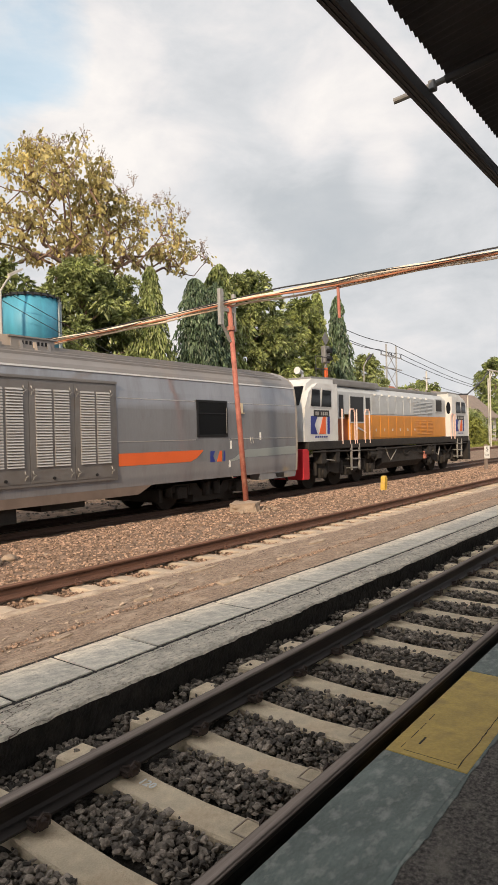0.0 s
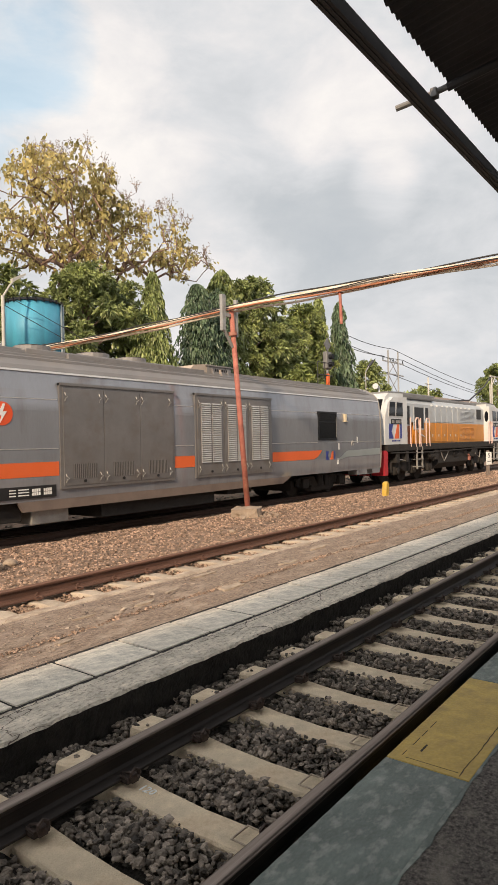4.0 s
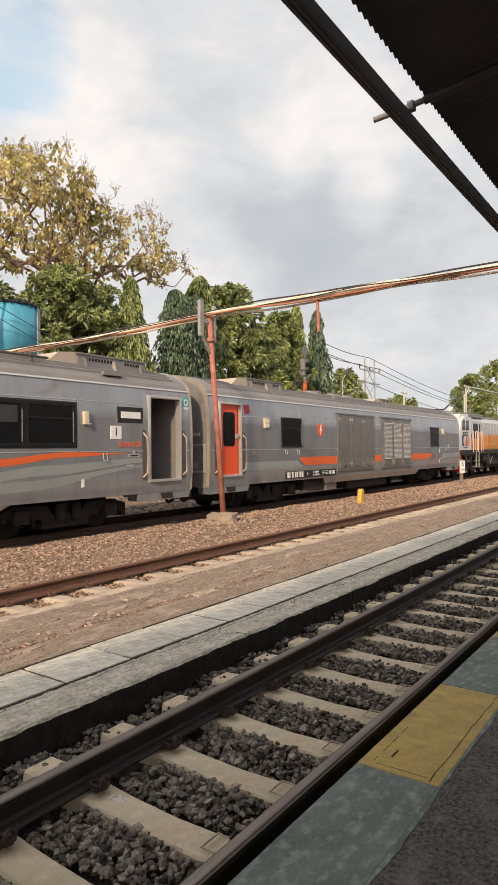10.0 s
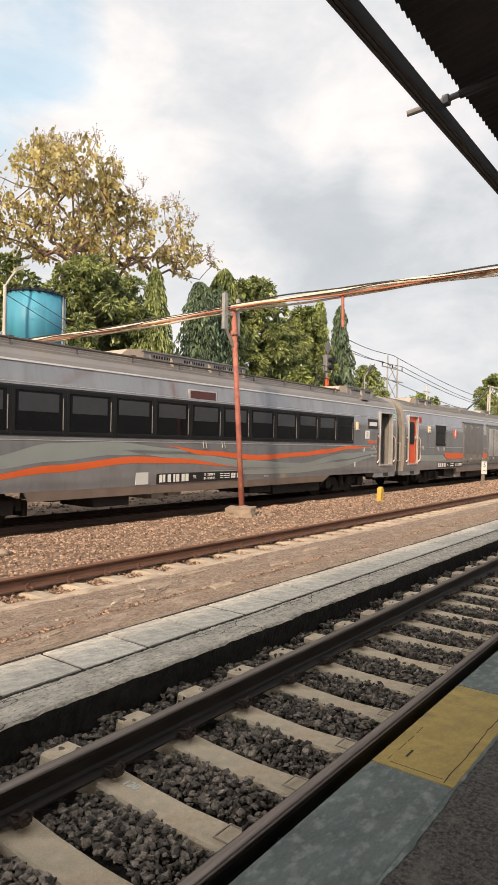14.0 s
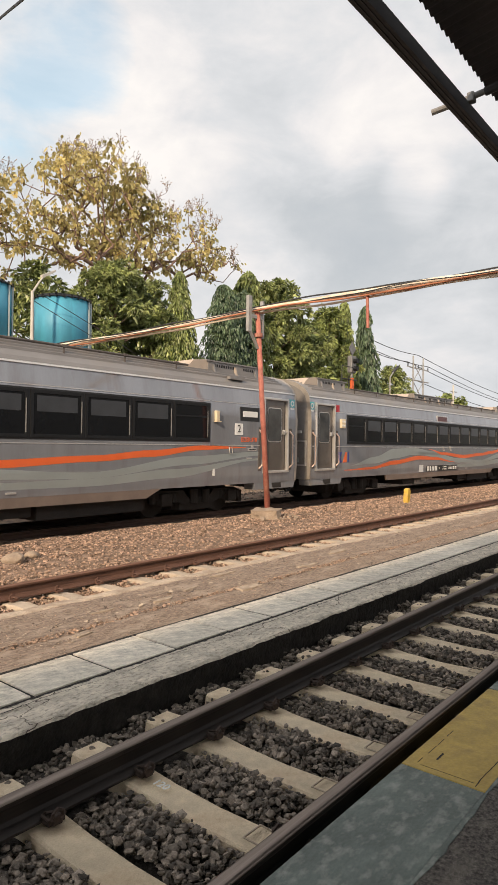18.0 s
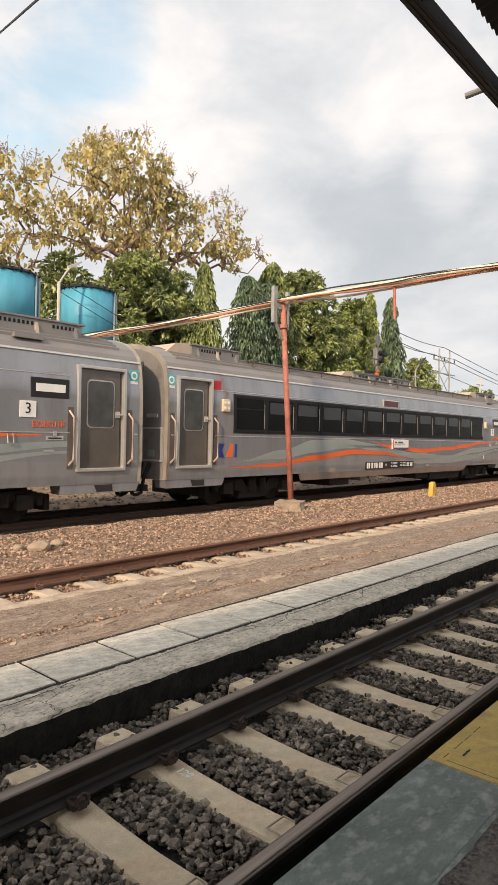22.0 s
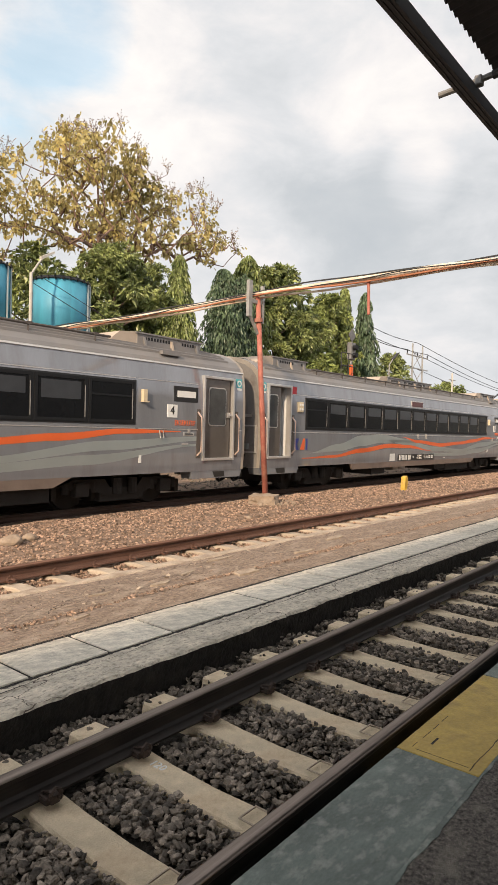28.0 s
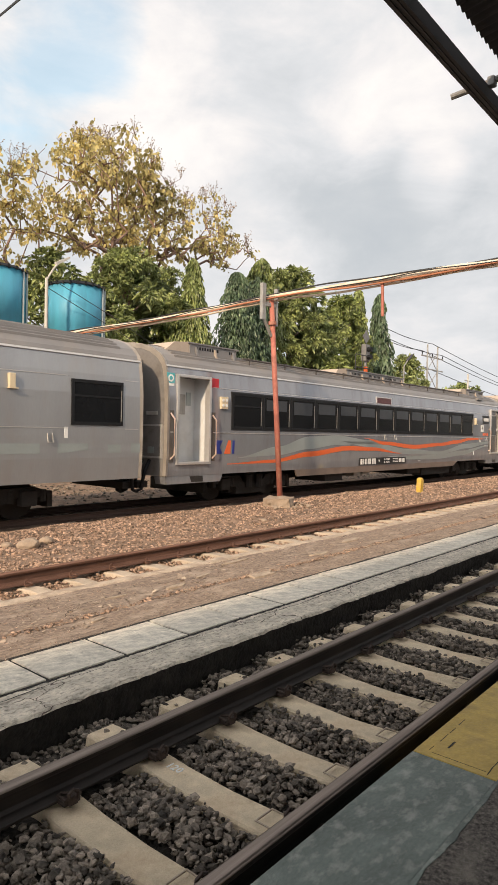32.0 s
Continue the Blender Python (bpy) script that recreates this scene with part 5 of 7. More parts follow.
def passenger_coach(number, open_door, sign, r):
    v = coach_base("passenger_coach", f"grey steel passenger coach with orange wave stripe, carriage number {number}", 4.6, 15.5, None, [(0.28, 1.28, 0.5 if open_door[0] else 0.15), (18.92, 19.96, 0.95 if open_door[1] else 0.15)])
    # pale and orange waves
    for keys, mm in (
        ([(6.4, 1.40, 1.40), (8.5, 1.20, 1.36), (11.0, 0.95, 1.14), (13.6, 0.90, 1.02), (16.3, 1.12, 1.31), (18.8, 1.31, 1.41)], M_PALEGREEN),
        ([(9.5, 0.90, 0.90), (11.5, 0.76, 0.88), (13.6, 0.75, 0.90), (15.7, 0.84, 1.03), (18.7, 1.19, 1.24)], M_PALEGREEN),
        ([(2.2, 0.98, 0.98), (3.8, 1.02, 1.24), (5.2, 1.17, 1.51), (6.6, 1.28, 1.55), (8.4, 1.30, 1.42), (9.6, 1.26, 1.27)], M_PALEGREEN),
        ([(1.9, 0.83, 0.85), (3.6, 0.83, 0.91), (5.2, 0.96, 1.10), (7.2, 1.11, 1.25), (8.6, 1.09, 1.20), (10.6, 0.98, 1.00)], M_ORANGE),
        ([(8.1, 1.48, 1.49), (9.4, 1.27, 1.38), (11.6, 1.13, 1.27), (13.7, 1.22, 1.34), (15.1, 1.30, 1.44), (16.7, 1.45, 1.55), (18.2, 1.50, 1.52)], M_ORANGE),
    ):
        part("wave_stripe", ribbon(smooth_rows(keys), 0.0015 if mm is M_PALEGREEN else 0.003), mm, v, "orange wave stripe" if mm is M_ORANGE else "pale wave stripe")
    part("window_band", platebm(2.0, 16.92, 1.63, 2.53, 0.008), M_BLACK, v, "black band behind the windows")
    for i in range(13):
        x0 = 2.02 + i * 1.145
        slide_window(v, x0, x0 + 1.10, 1.66, 2.50, 0 if i in (0, 12) else r.choice((0.28, 0.30, 0.27, 0.33)), split=i in (0, 12))
    beads(v, (2.58, 1.56), 0.1, L_COACH - 0.1, [(0.18, 1.40), (16.92, 17.0), (18.75, 20.2)])
    leaf = M_DARKDOOR
    door_set(v, 0.26, 1.30, 0.86, 2.80, leaf, open_door[0], 0.5, number == 3)
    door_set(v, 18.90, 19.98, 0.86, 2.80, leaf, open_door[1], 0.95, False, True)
    number_board(v, 7.86, 10.95, 0.76)
    # destination display over the windows
    d = part("display_board", boxbm(8.85, 9.85, side_y(2.70) - 0.02, -1.40, 2.56, 2.80, bevel=0.008), M_ALU, v, "framed dark destination display")
    part("display_panel", boxbm(8.90, 9.80, side_y(2.70) - 0.026, -1.41, 2.59, 2.77), M_LED, d)
    # small toilet window and carriage number by the far door
    part("small_window", boxbm(17.99, 18.73, side_y(2.42) - 0.018, -1.42, 2.16, 2.50, bevel=0.006), M_BLACK, v)
    part("small_pane", boxbm(18.08, 18.65, side_y(2.42) - 0.024, -1.42, 2.26, 2.40), M_LETTER, v, "frosted pale pane")
    p = part("number_plate_panel", boxbm(17.79, 18.09, side_y(1.95) - 0.012, -1.42, 1.81, 2.09, bevel=0.004), M_LETTER, v, "white panel with the carriage number")
    lettering(str(number), 0.26, pose(17.94, side_y(1.95) - 0.016, 1.955), M_BLACK, p)
    lettering("EKSEKUTIF", 0.16, pose(18.34, -1.496, 1.695), M_ORANGE, v, squeeze=0.84)
    emblem(v, 1.50, 1.08, 0.31)
    small_bits(v, [("red", 1.47, 2.64), ("quad", 1.72, 2.25), ("lamp", 17.12, 2.24), ("green", 20.19, 2.65), ("green", 0.11, 2.65), ("label", 17.07, 0.95), ("hook", 9.4, 1.50), ("hook", 10.1, 1.50), ("hook", 17.64, 1.43), ("latch", 18.46, 1.46), ("bar", 18.35, 1.24), ("bar", 12.0, 0.70)] + ([("patch", 7.45, 0.85)] if number % 2 else []))
    if sign:
        s = part("name_sign", boxbm(9.40, 10.46, -1.53, -1.49, 1.26, 1.56, bevel=0.006), M_LETTER, v, "white name sign with a blue foot and orange edge")
        part("sign_foot", boxbm(9.48, 10.44, -1.534, -1.528, 1.27, 1.31), M_BLUE, s)
        part("sign_edge", boxbm(9.40, 9.47, -1.534, -1.528, 1.27, 1.55), M_ORANGE, s)
        b = bmesh.new()
        for x in (9.53, 9.61, 9.73, 9.80, 9.87, 9.94, 10.01):
            box(b, x, x + 0.05, -1.534, -1.528, 1.445, 1.50)
        box(b, 9.53, 10.2, -1.534, -1.528, 1.39, 1.405)
        part("sign_print", b, M_BLACK, s)["kind"] = "stuff"
    roof_unit(v, 0.35, 2.7)
    roof_unit(v, 7.1, 11.6)
    roof_unit(v, 16.6, 19.3)
    for x in (18.0,):
        part("roof_flap", prismbm([(x - 0.25, 3.16), (x + 0.3, 3.16), (x + 0.3, 3.24), (x - 0.25, 3.24)], -1.36, -1.02, axis="y"), M_ROOF, v, "small tilted roof flap")
    underframe(v, [(6.3, 7.25, 0.22, M_UNDER), (7.9, 8.3, 0.30, M_GALV), (8.42, 8.85, 0.34, M_GALV), (9.0, 10.2, 0.42, M_PLANK), (10.6, 11.1, 0.44, M_UNDER), (11.5, 12.5, 0.24, M_UNDER), (12.6, 15.1, 0.16, M_UNDER)], L_COACH)
    return v


M_LED = mat("dull_red_display", (0.10, 0.03, 0.03), 0.35, var=0.3, scale=30, fine=140)


def louvre_panel(v, x0, x1, z0, z1, doors, louvred):
    """A big machinery-room panel of doors, with louvres or a grille at the foot."""
    y = -SIDE
    fr = boxbm(x0, x1, y - 0.02, y + 0.05, z0, z1, bevel=0.006)
    box(fr, x0, x1, y - 0.05, y + 0.05, z1 - 0.05, z1)
    pn = part("machine_panel", fr, M_BROWNPANEL, v, "grey-brown machinery-room doors with latches")
    w = (x1 - x0 - 0.12) / doors
    for i in range(doors):
        a = x0 + 0.06 + i * w
        d = part("panel_door", boxbm(a + 0.01, a + w - 0.01, y - 0.032, y, z0 + 0.06, z1 - 0.09, bevel=0.004), M_BROWNPANEL, v, "grey-brown machinery-room door")
        if louvred:
            for k in range(2):
                lx0 = a + 0.13 + k * (w - 0.2) / 2
                lx1 = lx0 + (w - 0.32) / 2
                n = 28
                lm = prismbm([(y - 0.030, 0), (y - 0.062, 0.008), (y - 0.058, 0.022), (y - 0.030, 0.046)], lx0, lx1)
                first = part("louvre", lm, M_ALU, d)
                first.location.z = z0 + 0.34
                for q in range(1, n):
                    share("louvre", first.data, d, pose(0, 0, z0 + 0.34 + q * (z1 - z0 - 0.56) / n))
        if not louvred:
            gr = part("grille", boxbm(a + 0.22, a + w - 0.18, y - 0.036, y - 0.03, z0 + 0.18, z0 + 0.46), M_GRILLE, d, "dull grille at the door's foot")
            bar = boxbm(-0.009, 0.009, y - 0.044, y - 0.034, z0 + 0.18, z0 + 0.46)
            first = part("grille_bar", bar, M_BROWNPANEL, gr)
            first.location.x = a + 0.24
            for q in range(1, 13):
                share("grille_bar", first.data, gr, pose(a + 0.24 + q * (w - 0.44) / 12, 0, 0))
        for lx in (a + 0.08, a + w - 0.08):
            for lz in (z0 + 0.2, z1 - 0.26):
                l = path_tube(bmesh.new(), [(lx - 0.03, y - 0.034, lz - 0.08), (lx - 0.03, y - 0.06, lz - 0.03), (lx + 0.02, y - 0.06, lz + 0.0), (lx - 0.03, y - 0.06, lz + 0.03), (lx - 0.03, y - 0.034, lz + 0.08)], 0.010, 6)
                part("latch", l, M_GALV, d)
        part("lock", tubebm((a + w / 2, y - 0.055, z0 + 0.13), (a + w / 2, y - 0.03, z0 + 0.13), 0.03, 10), M_BLACK, d)


def power_car():
    v = coach_base("generator_coach", "grey steel generator coach with louvred machine doors and orange stripe", 6.0, 14.7, None, [(0.42, 1.34, 0.15)])
    # stripe pieces between the panels
    for x0, x1, slant0, slant1 in ((4.35, 6.86, True, False), (9.92, 10.58, False, False), (13.70, 16.3, False, True)):
        rows = []
        for i in range(13):
            t = i / 12
            x = x0 + (x1 - x0) * t
            lo = 1.06 + (0.24 * max(0, 1 - t * 6) ** 1.5 if slant0 else 0)
            hi = 1.32
            if slant1:
                lo, hi = 1.06 + 0.24 * max(0, t * 5 - 4) ** 2, 1.32
            rows.append((x, lo, hi))
        part("stripe", ribbon(rows, 0.005), M_ORANGE, v, "straight orange stripe")
    part("pale_band", ribbon(smooth_rows([(1.40, 0.98, 1.22), (4.2, 0.98, 1.22), (4.6, 1.0, 1.05)]), 0.003), M_PALEGREEN, v)
    part("pale_band", ribbon(smooth_rows([(17.3, 1.0, 1.05), (18.0, 1.08, 1.28), (20.3, 1.10, 1.32)]), 0.003), M_PALEGREEN, v)
    louvre_panel(v, 6.88, 9.90, 0.80, 2.78, 3, False)
    louvre_panel(v, 10.60, 13.66, 0.80, 2.78, 3, True)
    for x0, x1 in ((3.36, 4.50), (16.10, 17.22)):
        slide_window(v, x0, x1, 1.62, 2.50, 0, split=True)
    beads(v, (2.46, 1.56), 0.1, L_COACH - 0.1, [(0.2, 1.35), (3.3, 4.55), (6.85, 9.95), (10.55, 13.7), (16.05, 17.27)])
    door_set(v, 0.40, 1.36, 0.86, 2.80, M_DOORORANGE, False)
    number_board(v, 3.6, 6.8, 0.79, text2="BK - 40.500 KG")
    # lightning warning disc
    d = part("warning_disc", tubebm((5.72, -1.502, 2.18), (5.72, -1.480, 2.18), 0.205, 28), M_DOORORANGE, v, "orange-red disc with a white lightning bolt")
    b = prismbm([(5.735, 2.35), (5.63, 2.135), (5.71, 2.15), (5.675, 2.01), (5.81, 2.225), (5.73, 2.21), (5.78, 2.35)], -1.510, -1.500, axis="y")
    part("bolt", b, M_LETTER, d)
    emblem(v, 16.55, 1.02, 0.28)
    small_bits(v, [("red", 1.66, 2.62), ("quad", 2.55, 2.30), ("lamp", 17.75, 2.34), ("hook", 3.6, 1.46), ("hook", 4.3, 1.46), ("hook", 1.9, 1.50), ("label", 17.3, 0.96), ("label", 17.35, 1.42), ("label", 18.6, 1.62), ("hook", 18.2, 1.50)])
    # roof boxes, fans and ducts
    roof_unit(v, 1.6, 4.2, label="grey roof unit over the cab end")
    b = bmesh.new()
    box(b, 6.6, 10.6, -0.9, 0.9, 3.36, 3.46, bevel=0.02)
    dk = part("roof_deck", b, M_ROOF, v)
    for x in (7.1, 8.6, 9.7):
        part("roof_fan", tubebm((x, -0.35, 3.46), (x, -0.35, 3.58), 0.36, 20), M_DARKEND, dk)
        part("fan_guard", tubebm((x, -0.35, 3.575), (x, -0.35, 3.60), 0.30, 20), M_RUBBER, dk)
    part("roof_rail", boxbm(7.4, 11.4, -1.12, -1.04, 3.30, 3.40, bevel=0.01), M_DARKEND, dk, "dark rail beside the fans")
    roof_unit(v, 10.9, 12.6, z=3.26, label="low grey roof box")
    underframe(v, [(5.0, 6.2, 0.26, M_UNDER), (6.4, 7.2, 0.18, M_GALV), (8.0, 11.5, 0.15, M_UNDER), (12.0, 13.0, 0.30, M_UNDER)], L_COACH)
    return v


def plain_coach():
    """The last coach seen: pale steel, one end window, worn pale band, no stripe."""
    v = coach_base("plain_coach", "pale unpainted steel coach with a worn grey band", 5.0, 15.2, M_WHITECOACH)
    slide_window(v, 18.72, 19.88, 1.66, 2.50, 0, split=True)
    slide_window(v, 16.0, 17.0, 1.62, 2.50, 0.28)
    for keys in ([(13.0, 1.14, 1.32), (18.1, 1.14, 1.32)], [(18.45, 1.14, 1.32), (19.1, 1.2, 1.32)], [(19.55, 1.14, 1.3), (19.85, 1.14, 1.3)], [(20.1, 1.14, 1.32), (20.34, 1.14, 1.32)]):
        part("worn_band", ribbon(keys, 0.004), M_PALEGREEN, v, "worn pale band")
    beads(v, (2.55, 1.60), 0.1, L_COACH - 0.1, [(15.9, 17.1), (18.65, 19.95)])
    small_bits(v, [("lamp", 17.55, 2.38), ("label", 18.62, 1.52), ("hook", 18.30, 1.40)])
    underframe(v, [(6.0, 8.0, 0.25, M_UNDER), (10.0, 12.0, 0.25, M_UNDER)], L_COACH)
    return v


def locomotive():
    """A two-cab diesel locomotive; local x runs from its rear cab (0) to its front cab (15.1)."""
    v = thing("diesel_locomotive", "white, grey and ochre-orange two-cab diesel locomotive", "locomotive")
    L = 15.1
    # frame and walkway
    part("frame", boxbm(0.25, L - 0.25, -1.38, 1.38, 1.16, 1.42, bevel=0.03), M_UNDER, v, "black frame and walkway")

    def cab(x0, x1, s):
        """s: -1 rear, 1 front; the sloped windscreen faces outwards."""
        b = bmesh.new()
        lo, hi = (x0, x1) if s > 0 else (x1, x0)
        out_, in_ = hi, lo
        prof = [(in_, 1.42), (out_ - s * 0.02, 1.42), (out_, 1.75), (out_ - s * 0.08, 2.45), (out_ - s * 0.42, 3.18), (out_ - s * 0.75, 3.36), (in_, 3.40)]
        prism(b, prof, -1.32, 1.32, axis="y")
        bmesh.ops.bevel(b, geom=[e for e in b.edges if all(q.co.z > 3.1 for q in e.verts) and abs(e.verts[0].co.y - e.verts[1].co.y) < 0.01], offset=0.16, segments=4, affect="EDGES")
        c = part("cab", b, M_WHITE, v, "white driver's cab with sloped windscreen")
        rf = bmesh.new()
        prism(rf, [(in_ - s * 0.02, 3.37), (out_ - s * 0.78, 3.35), (out_ - s * 0.80, 3.43), (in_ - s * 0.02, 3.47)], -1.12, 1.12, axis="y")
        part("cab_roof", rf, M_LOCOROOF, c, "dark grey cab roof")
        # side windows: two sloped panes
        m0 = (in_ + out_) / 2
        for a0, a1 in ((0.22, 0.50), (0.55, 0.80)):
            xa, xb = in_ + (out_ - in_) * a0, in_ + (out_ - in_) * a1
            for sy in (-1, 1):
                f = bmesh.new()
                prism(f, [(xa - s * 0.05, 2.44), (xb + s * 0.07, 2.44), (xb - s * 0.04, 3.06), (xa - s * 0.05, 3.06)], sy * 1.318, sy * 1.332, axis="y")
                w = part("cab_window", f, M_ALU, c, "framed cab side window")
                g = bmesh.new()
                prism(g, [(xa, 2.49), (xb + s * 0.02, 2.49), (xb - s * 0.07, 3.01), (xa, 3.01)], sy * 1.330, sy * 1.340, axis="y")
                part("pane", g, M_GLASS, c)
        # windscreen
        g = bmesh.new()
        for ya, yb in ((-1.1, -0.08), (0.08, 1.1)):
            q = [(out_ - s * 0.10, ya, 2.52), (out_ - s * 0.10, yb, 2.52), (out_ - s * 0.38, yb, 3.12), (out_ - s * 0.38, ya, 3.12)]
            vs = [g.verts.new((x_ + s * 0.012, y_, z_)) for x_, y_, z_ in q]
            g.faces.new(vs)
        bmesh.ops.solidify(g, geom=g.faces[:], thickness=0.01)
        part("windscreen", g, M_GLASS, c)
        # inner wall of the cab towards the hood, with its oval pane
        if s > 0:
            g = bmesh.new()
            prism(g, [(-1.16 + 0.10 * math.cos(k * 0.3142), 2.72 + 0.28 * math.sin(k * 0.3142)) for k in range(20)], in_ - 0.012, in_ + 0.01, axis="x")
            part("oval_window", g, M_GLASS, c, "tall oval window in the cab's inner wall")
        nb = part("number_board", boxbm(m0 - 0.46, m0 + 0.46, -1.334, -1.31, 2.18, 2.38, bevel=0.006), M_BLACK, c, "dark number board")
        b2 = bmesh.new()
        for k in range(7):
            if k != 2:
                box(b2, m0 - 0.38 + k * 0.11, m0 - 0.38 + k * 0.11 + 0.07, -1.340, -1.33, 2.22, 2.33)
        part("number_print", b2, M_GALV, c)["kind"] = "stuff"
        emblem(c, m0 - 0.66, 1.64, 0.56, y=-1.325)
        # orange slash of the emblem
        b3 = bmesh.new()
        for k in range(6):
            box(b3, m0 - 0.4 + k * 0.13, m0 - 0.4 + k * 0.13 + 0.08, -1.330, -1.32, 1.53, 1.58)
        part("small_print", b3, M_BLUE, c)["kind"] = "stuff"
        return c

    cab(0.10, 2.15, -1)
    cab(12.75, 15.0, 1)
    # long hood: grey above, ochre below
    x0, x1, w = 2.15, 12.75, 1.02
    part("lower_hood", boxbm(3.6, x1 - 0.05, -w - 0.01, w + 0.01, 1.42, 2.30, bevel=0.02), M_LOCOORANGE, v, "ochre-orange lower hood panels")
    part("lower_hood", boxbm(x0, 3.6, -w + 0.12, w - 0.12, 1.42, 2.20), M_REDDARK, v, "dark red-orange equipment doors")
    b = bmesh.new()
    prism(b, [(-w, 2.30), (w, 2.30), (w, 3.06), (w - 0.22, 3.28), (-w + 0.22, 3.28), (-w, 3.06)], x0, x1)
    part("upper_hood", b, M_LOCOGREY, v, "pale grey upper hood")
    part("roof_box", boxbm(2.3, 6.0, -0.95, 0.95, 3.26, 3.50, bevel=0.06), M_LOCOROOF, v, "dark raised roof box")
    part("roof_box", boxbm(6.0, 12.4, -0.78, 0.78, 3.26, 3.42, bevel=0.05), M_LOCOROOF, v, "dark roof walk of the hood")
    # hood doors: seams, louvres, windows
    for i in range(9):
        xa = 5.15 + i * 0.72
        if i < 6:
            d = part("hood_door", boxbm(xa, xa + 0.66, -w - 0.018, -w + 0.02, 2.34, 3.0, bevel=0.006), M_LOCOGREY, v)
            part("hinge", boxbm(xa + 0.58, xa + 0.63, -w - 0.03, -w, 2.85, 2.92), M_ALU, d)
            d = part("hood_door", boxbm(xa, xa + 0.66, -w - 0.026, -w + 0.02, 1.48, 2.26, bevel=0.006), M_LOCOORANGE, v)
            part("latch", boxbm(xa + 0.30, xa + 0.36, -w - 0.04, -w, 1.70, 1.80), M_ALU, d)
    for z0, z1, mm in ((1.55, 2.2, M_LOCOORANGE), (2.4, 2.98, M_LOCOGREY)):
        for xa in (9.0, 9.75, 10.5):
            lv = bmesh.new()
            n = int((z1 - z0) / 0.06)
            for q in range(n):
                z = z0 + q * 0.06
                prism(lv, [(-w - 0.01, z), (-w - 0.035, z + 0.006), (-w - 0.03, z + 0.02), (-w - 0.01, z + 0.04)], xa, xa + 0.62)
            part("louvre_bank", lv, mm, v, "hood louvres")
    for xa, xb, z0, z1 in ((2.75, 3.05, 2.2, 2.95), (3.55, 4.75 - 0.25, 2.05, 2.92), (4.70, 5.02, 2.45, 2.92), (11.5, 12.2, 2.55, 3.05)):
        f = part("intake_frame", boxbm(xa - 0.05, xb + 0.05, -w - 0.02, -w + 0.02, z0 - 0.05, z1 + 0.05), M_LOCOGREY, v)
        part("intake_mesh", boxbm(xa, xb, -w - 0.026, -w, z0, z1), M_BLACK, f, "dark air intake")
    # white swoosh on the orange
    part("swoosh", prismbm([(3.75, 1.98), (4.75, 1.66), (4.05, 1.80)], -w - 0.034, -w - 0.012, axis="y"), M_WHITE, v)
    # small lamps along the grey band
    for k in range(9):
        part("roof_lug", boxbm(5.4 + k * 0.62, 5.5 + k * 0.62, -w - 0.05, -w + 0.05, 3.02, 3.08), M_LETTER, v)
    # handrails, stairs
    for xs in (2.35, 2.85, 3.35, 3.95, 12.45, 13.0):
        h = path_tube(bmesh.new(), [(xs, -1.37, 1.30), (xs, -1.37, 2.35), (xs + 0.08, -1.37, 2.45), (xs + 0.28, -1.37, 2.45), (xs + 0.36, -1.37, 2.35), (xs + 0.36, -1.37, 1.30)] if xs in (2.85, 3.95, 12.45) else [(xs, -1.37, 1.30), (xs, -1.37, 2.45)], 0.028, 8)
        part("handrail", h, M_HANDRAIL, v, "pinkish-white handrail")
    for xs in (2.9, 13.2):
        s = bmesh.new()
        for dx in (0.0, 0.55):
            box(s, xs + dx, xs + dx + 0.05, -1.40, -1.34, 0.42, 1.30)
        for z in (0.48, 0.78, 1.05):
            box(s, xs, xs + 0.6, -1.42, -1.15, z, z + 0.03)
        part("steps", s, M_GALV, v, "grey boarding steps")
    # pilots
    for xa, mm in ((0.0, M_RED), (L - 0.25, M_UNDER)):
        part("pilot", boxbm(xa, xa + 0.35, -1.33, 1.33, 0.28, 1.20, bevel=0.03), mm, v, "red end plate" if mm is M_RED else "dark end plate")
    # fuel tank and boxes
    b = bmesh.new()
    prism(b, [(-1.25, 1.12), (-1.28, 0.55), (-1.0, 0.30), (1.0, 0.30), (1.28, 0.55), (1.25, 1.12)], 5.4, 9.3)
    part("fuel_tank", b, M_UNDER, v, "grimy fuel tank")
    for xa, xb, zz in ((4.4, 5.1, 0.9), (9.4, 9.8, 0.8), (10.0, 10.3, 0.95)):
        part("air_reservoir", tubebm((xa, -1.2, zz), (xb + 0.3, -1.2, zz), 0.16, 12), M_UNDER, v)
    part("pipe_run", path_tube(bmesh.new(), [(0.5, -1.36, 1.1), (5, -1.36, 1.05), (9.5, -1.36, 1.1), (14.5, -1.36, 1.1)], 0.03, 6), M_UNDER, v)
    # boxes, pipes and rigging hung under the frame
    lr = random.Random(4)
    for xa in (1.0, 1.9, 4.9, 9.7, 10.3, 13.4):
        part("sand_box", boxbm(xa, xa + lr.uniform(0.25, 0.5), -1.36, -1.05, 0.72, 1.14, bevel=0.02), M_UNDER, v)
    for k in range(9):
        xa = 1.2 + k * 1.5
        pts = [(xa, -1.30, 1.12), (xa + 0.1, -1.33, 0.85), (xa + lr.uniform(0.3, 0.9), -1.31, lr.uniform(0.6, 0.8)), (xa + 1.0, -1.28, 1.0)]
        part("brake_pipe", path_tube(bmesh.new(), pts, 0.022, 6), M_GALV if k % 3 == 0 else M_UNDER, v)
    part("fuel_filler", boxbm(9.35, 9.55, -1.34, -1.26, 0.55, 0.85, bevel=0.01), M_REDPOLE, v)
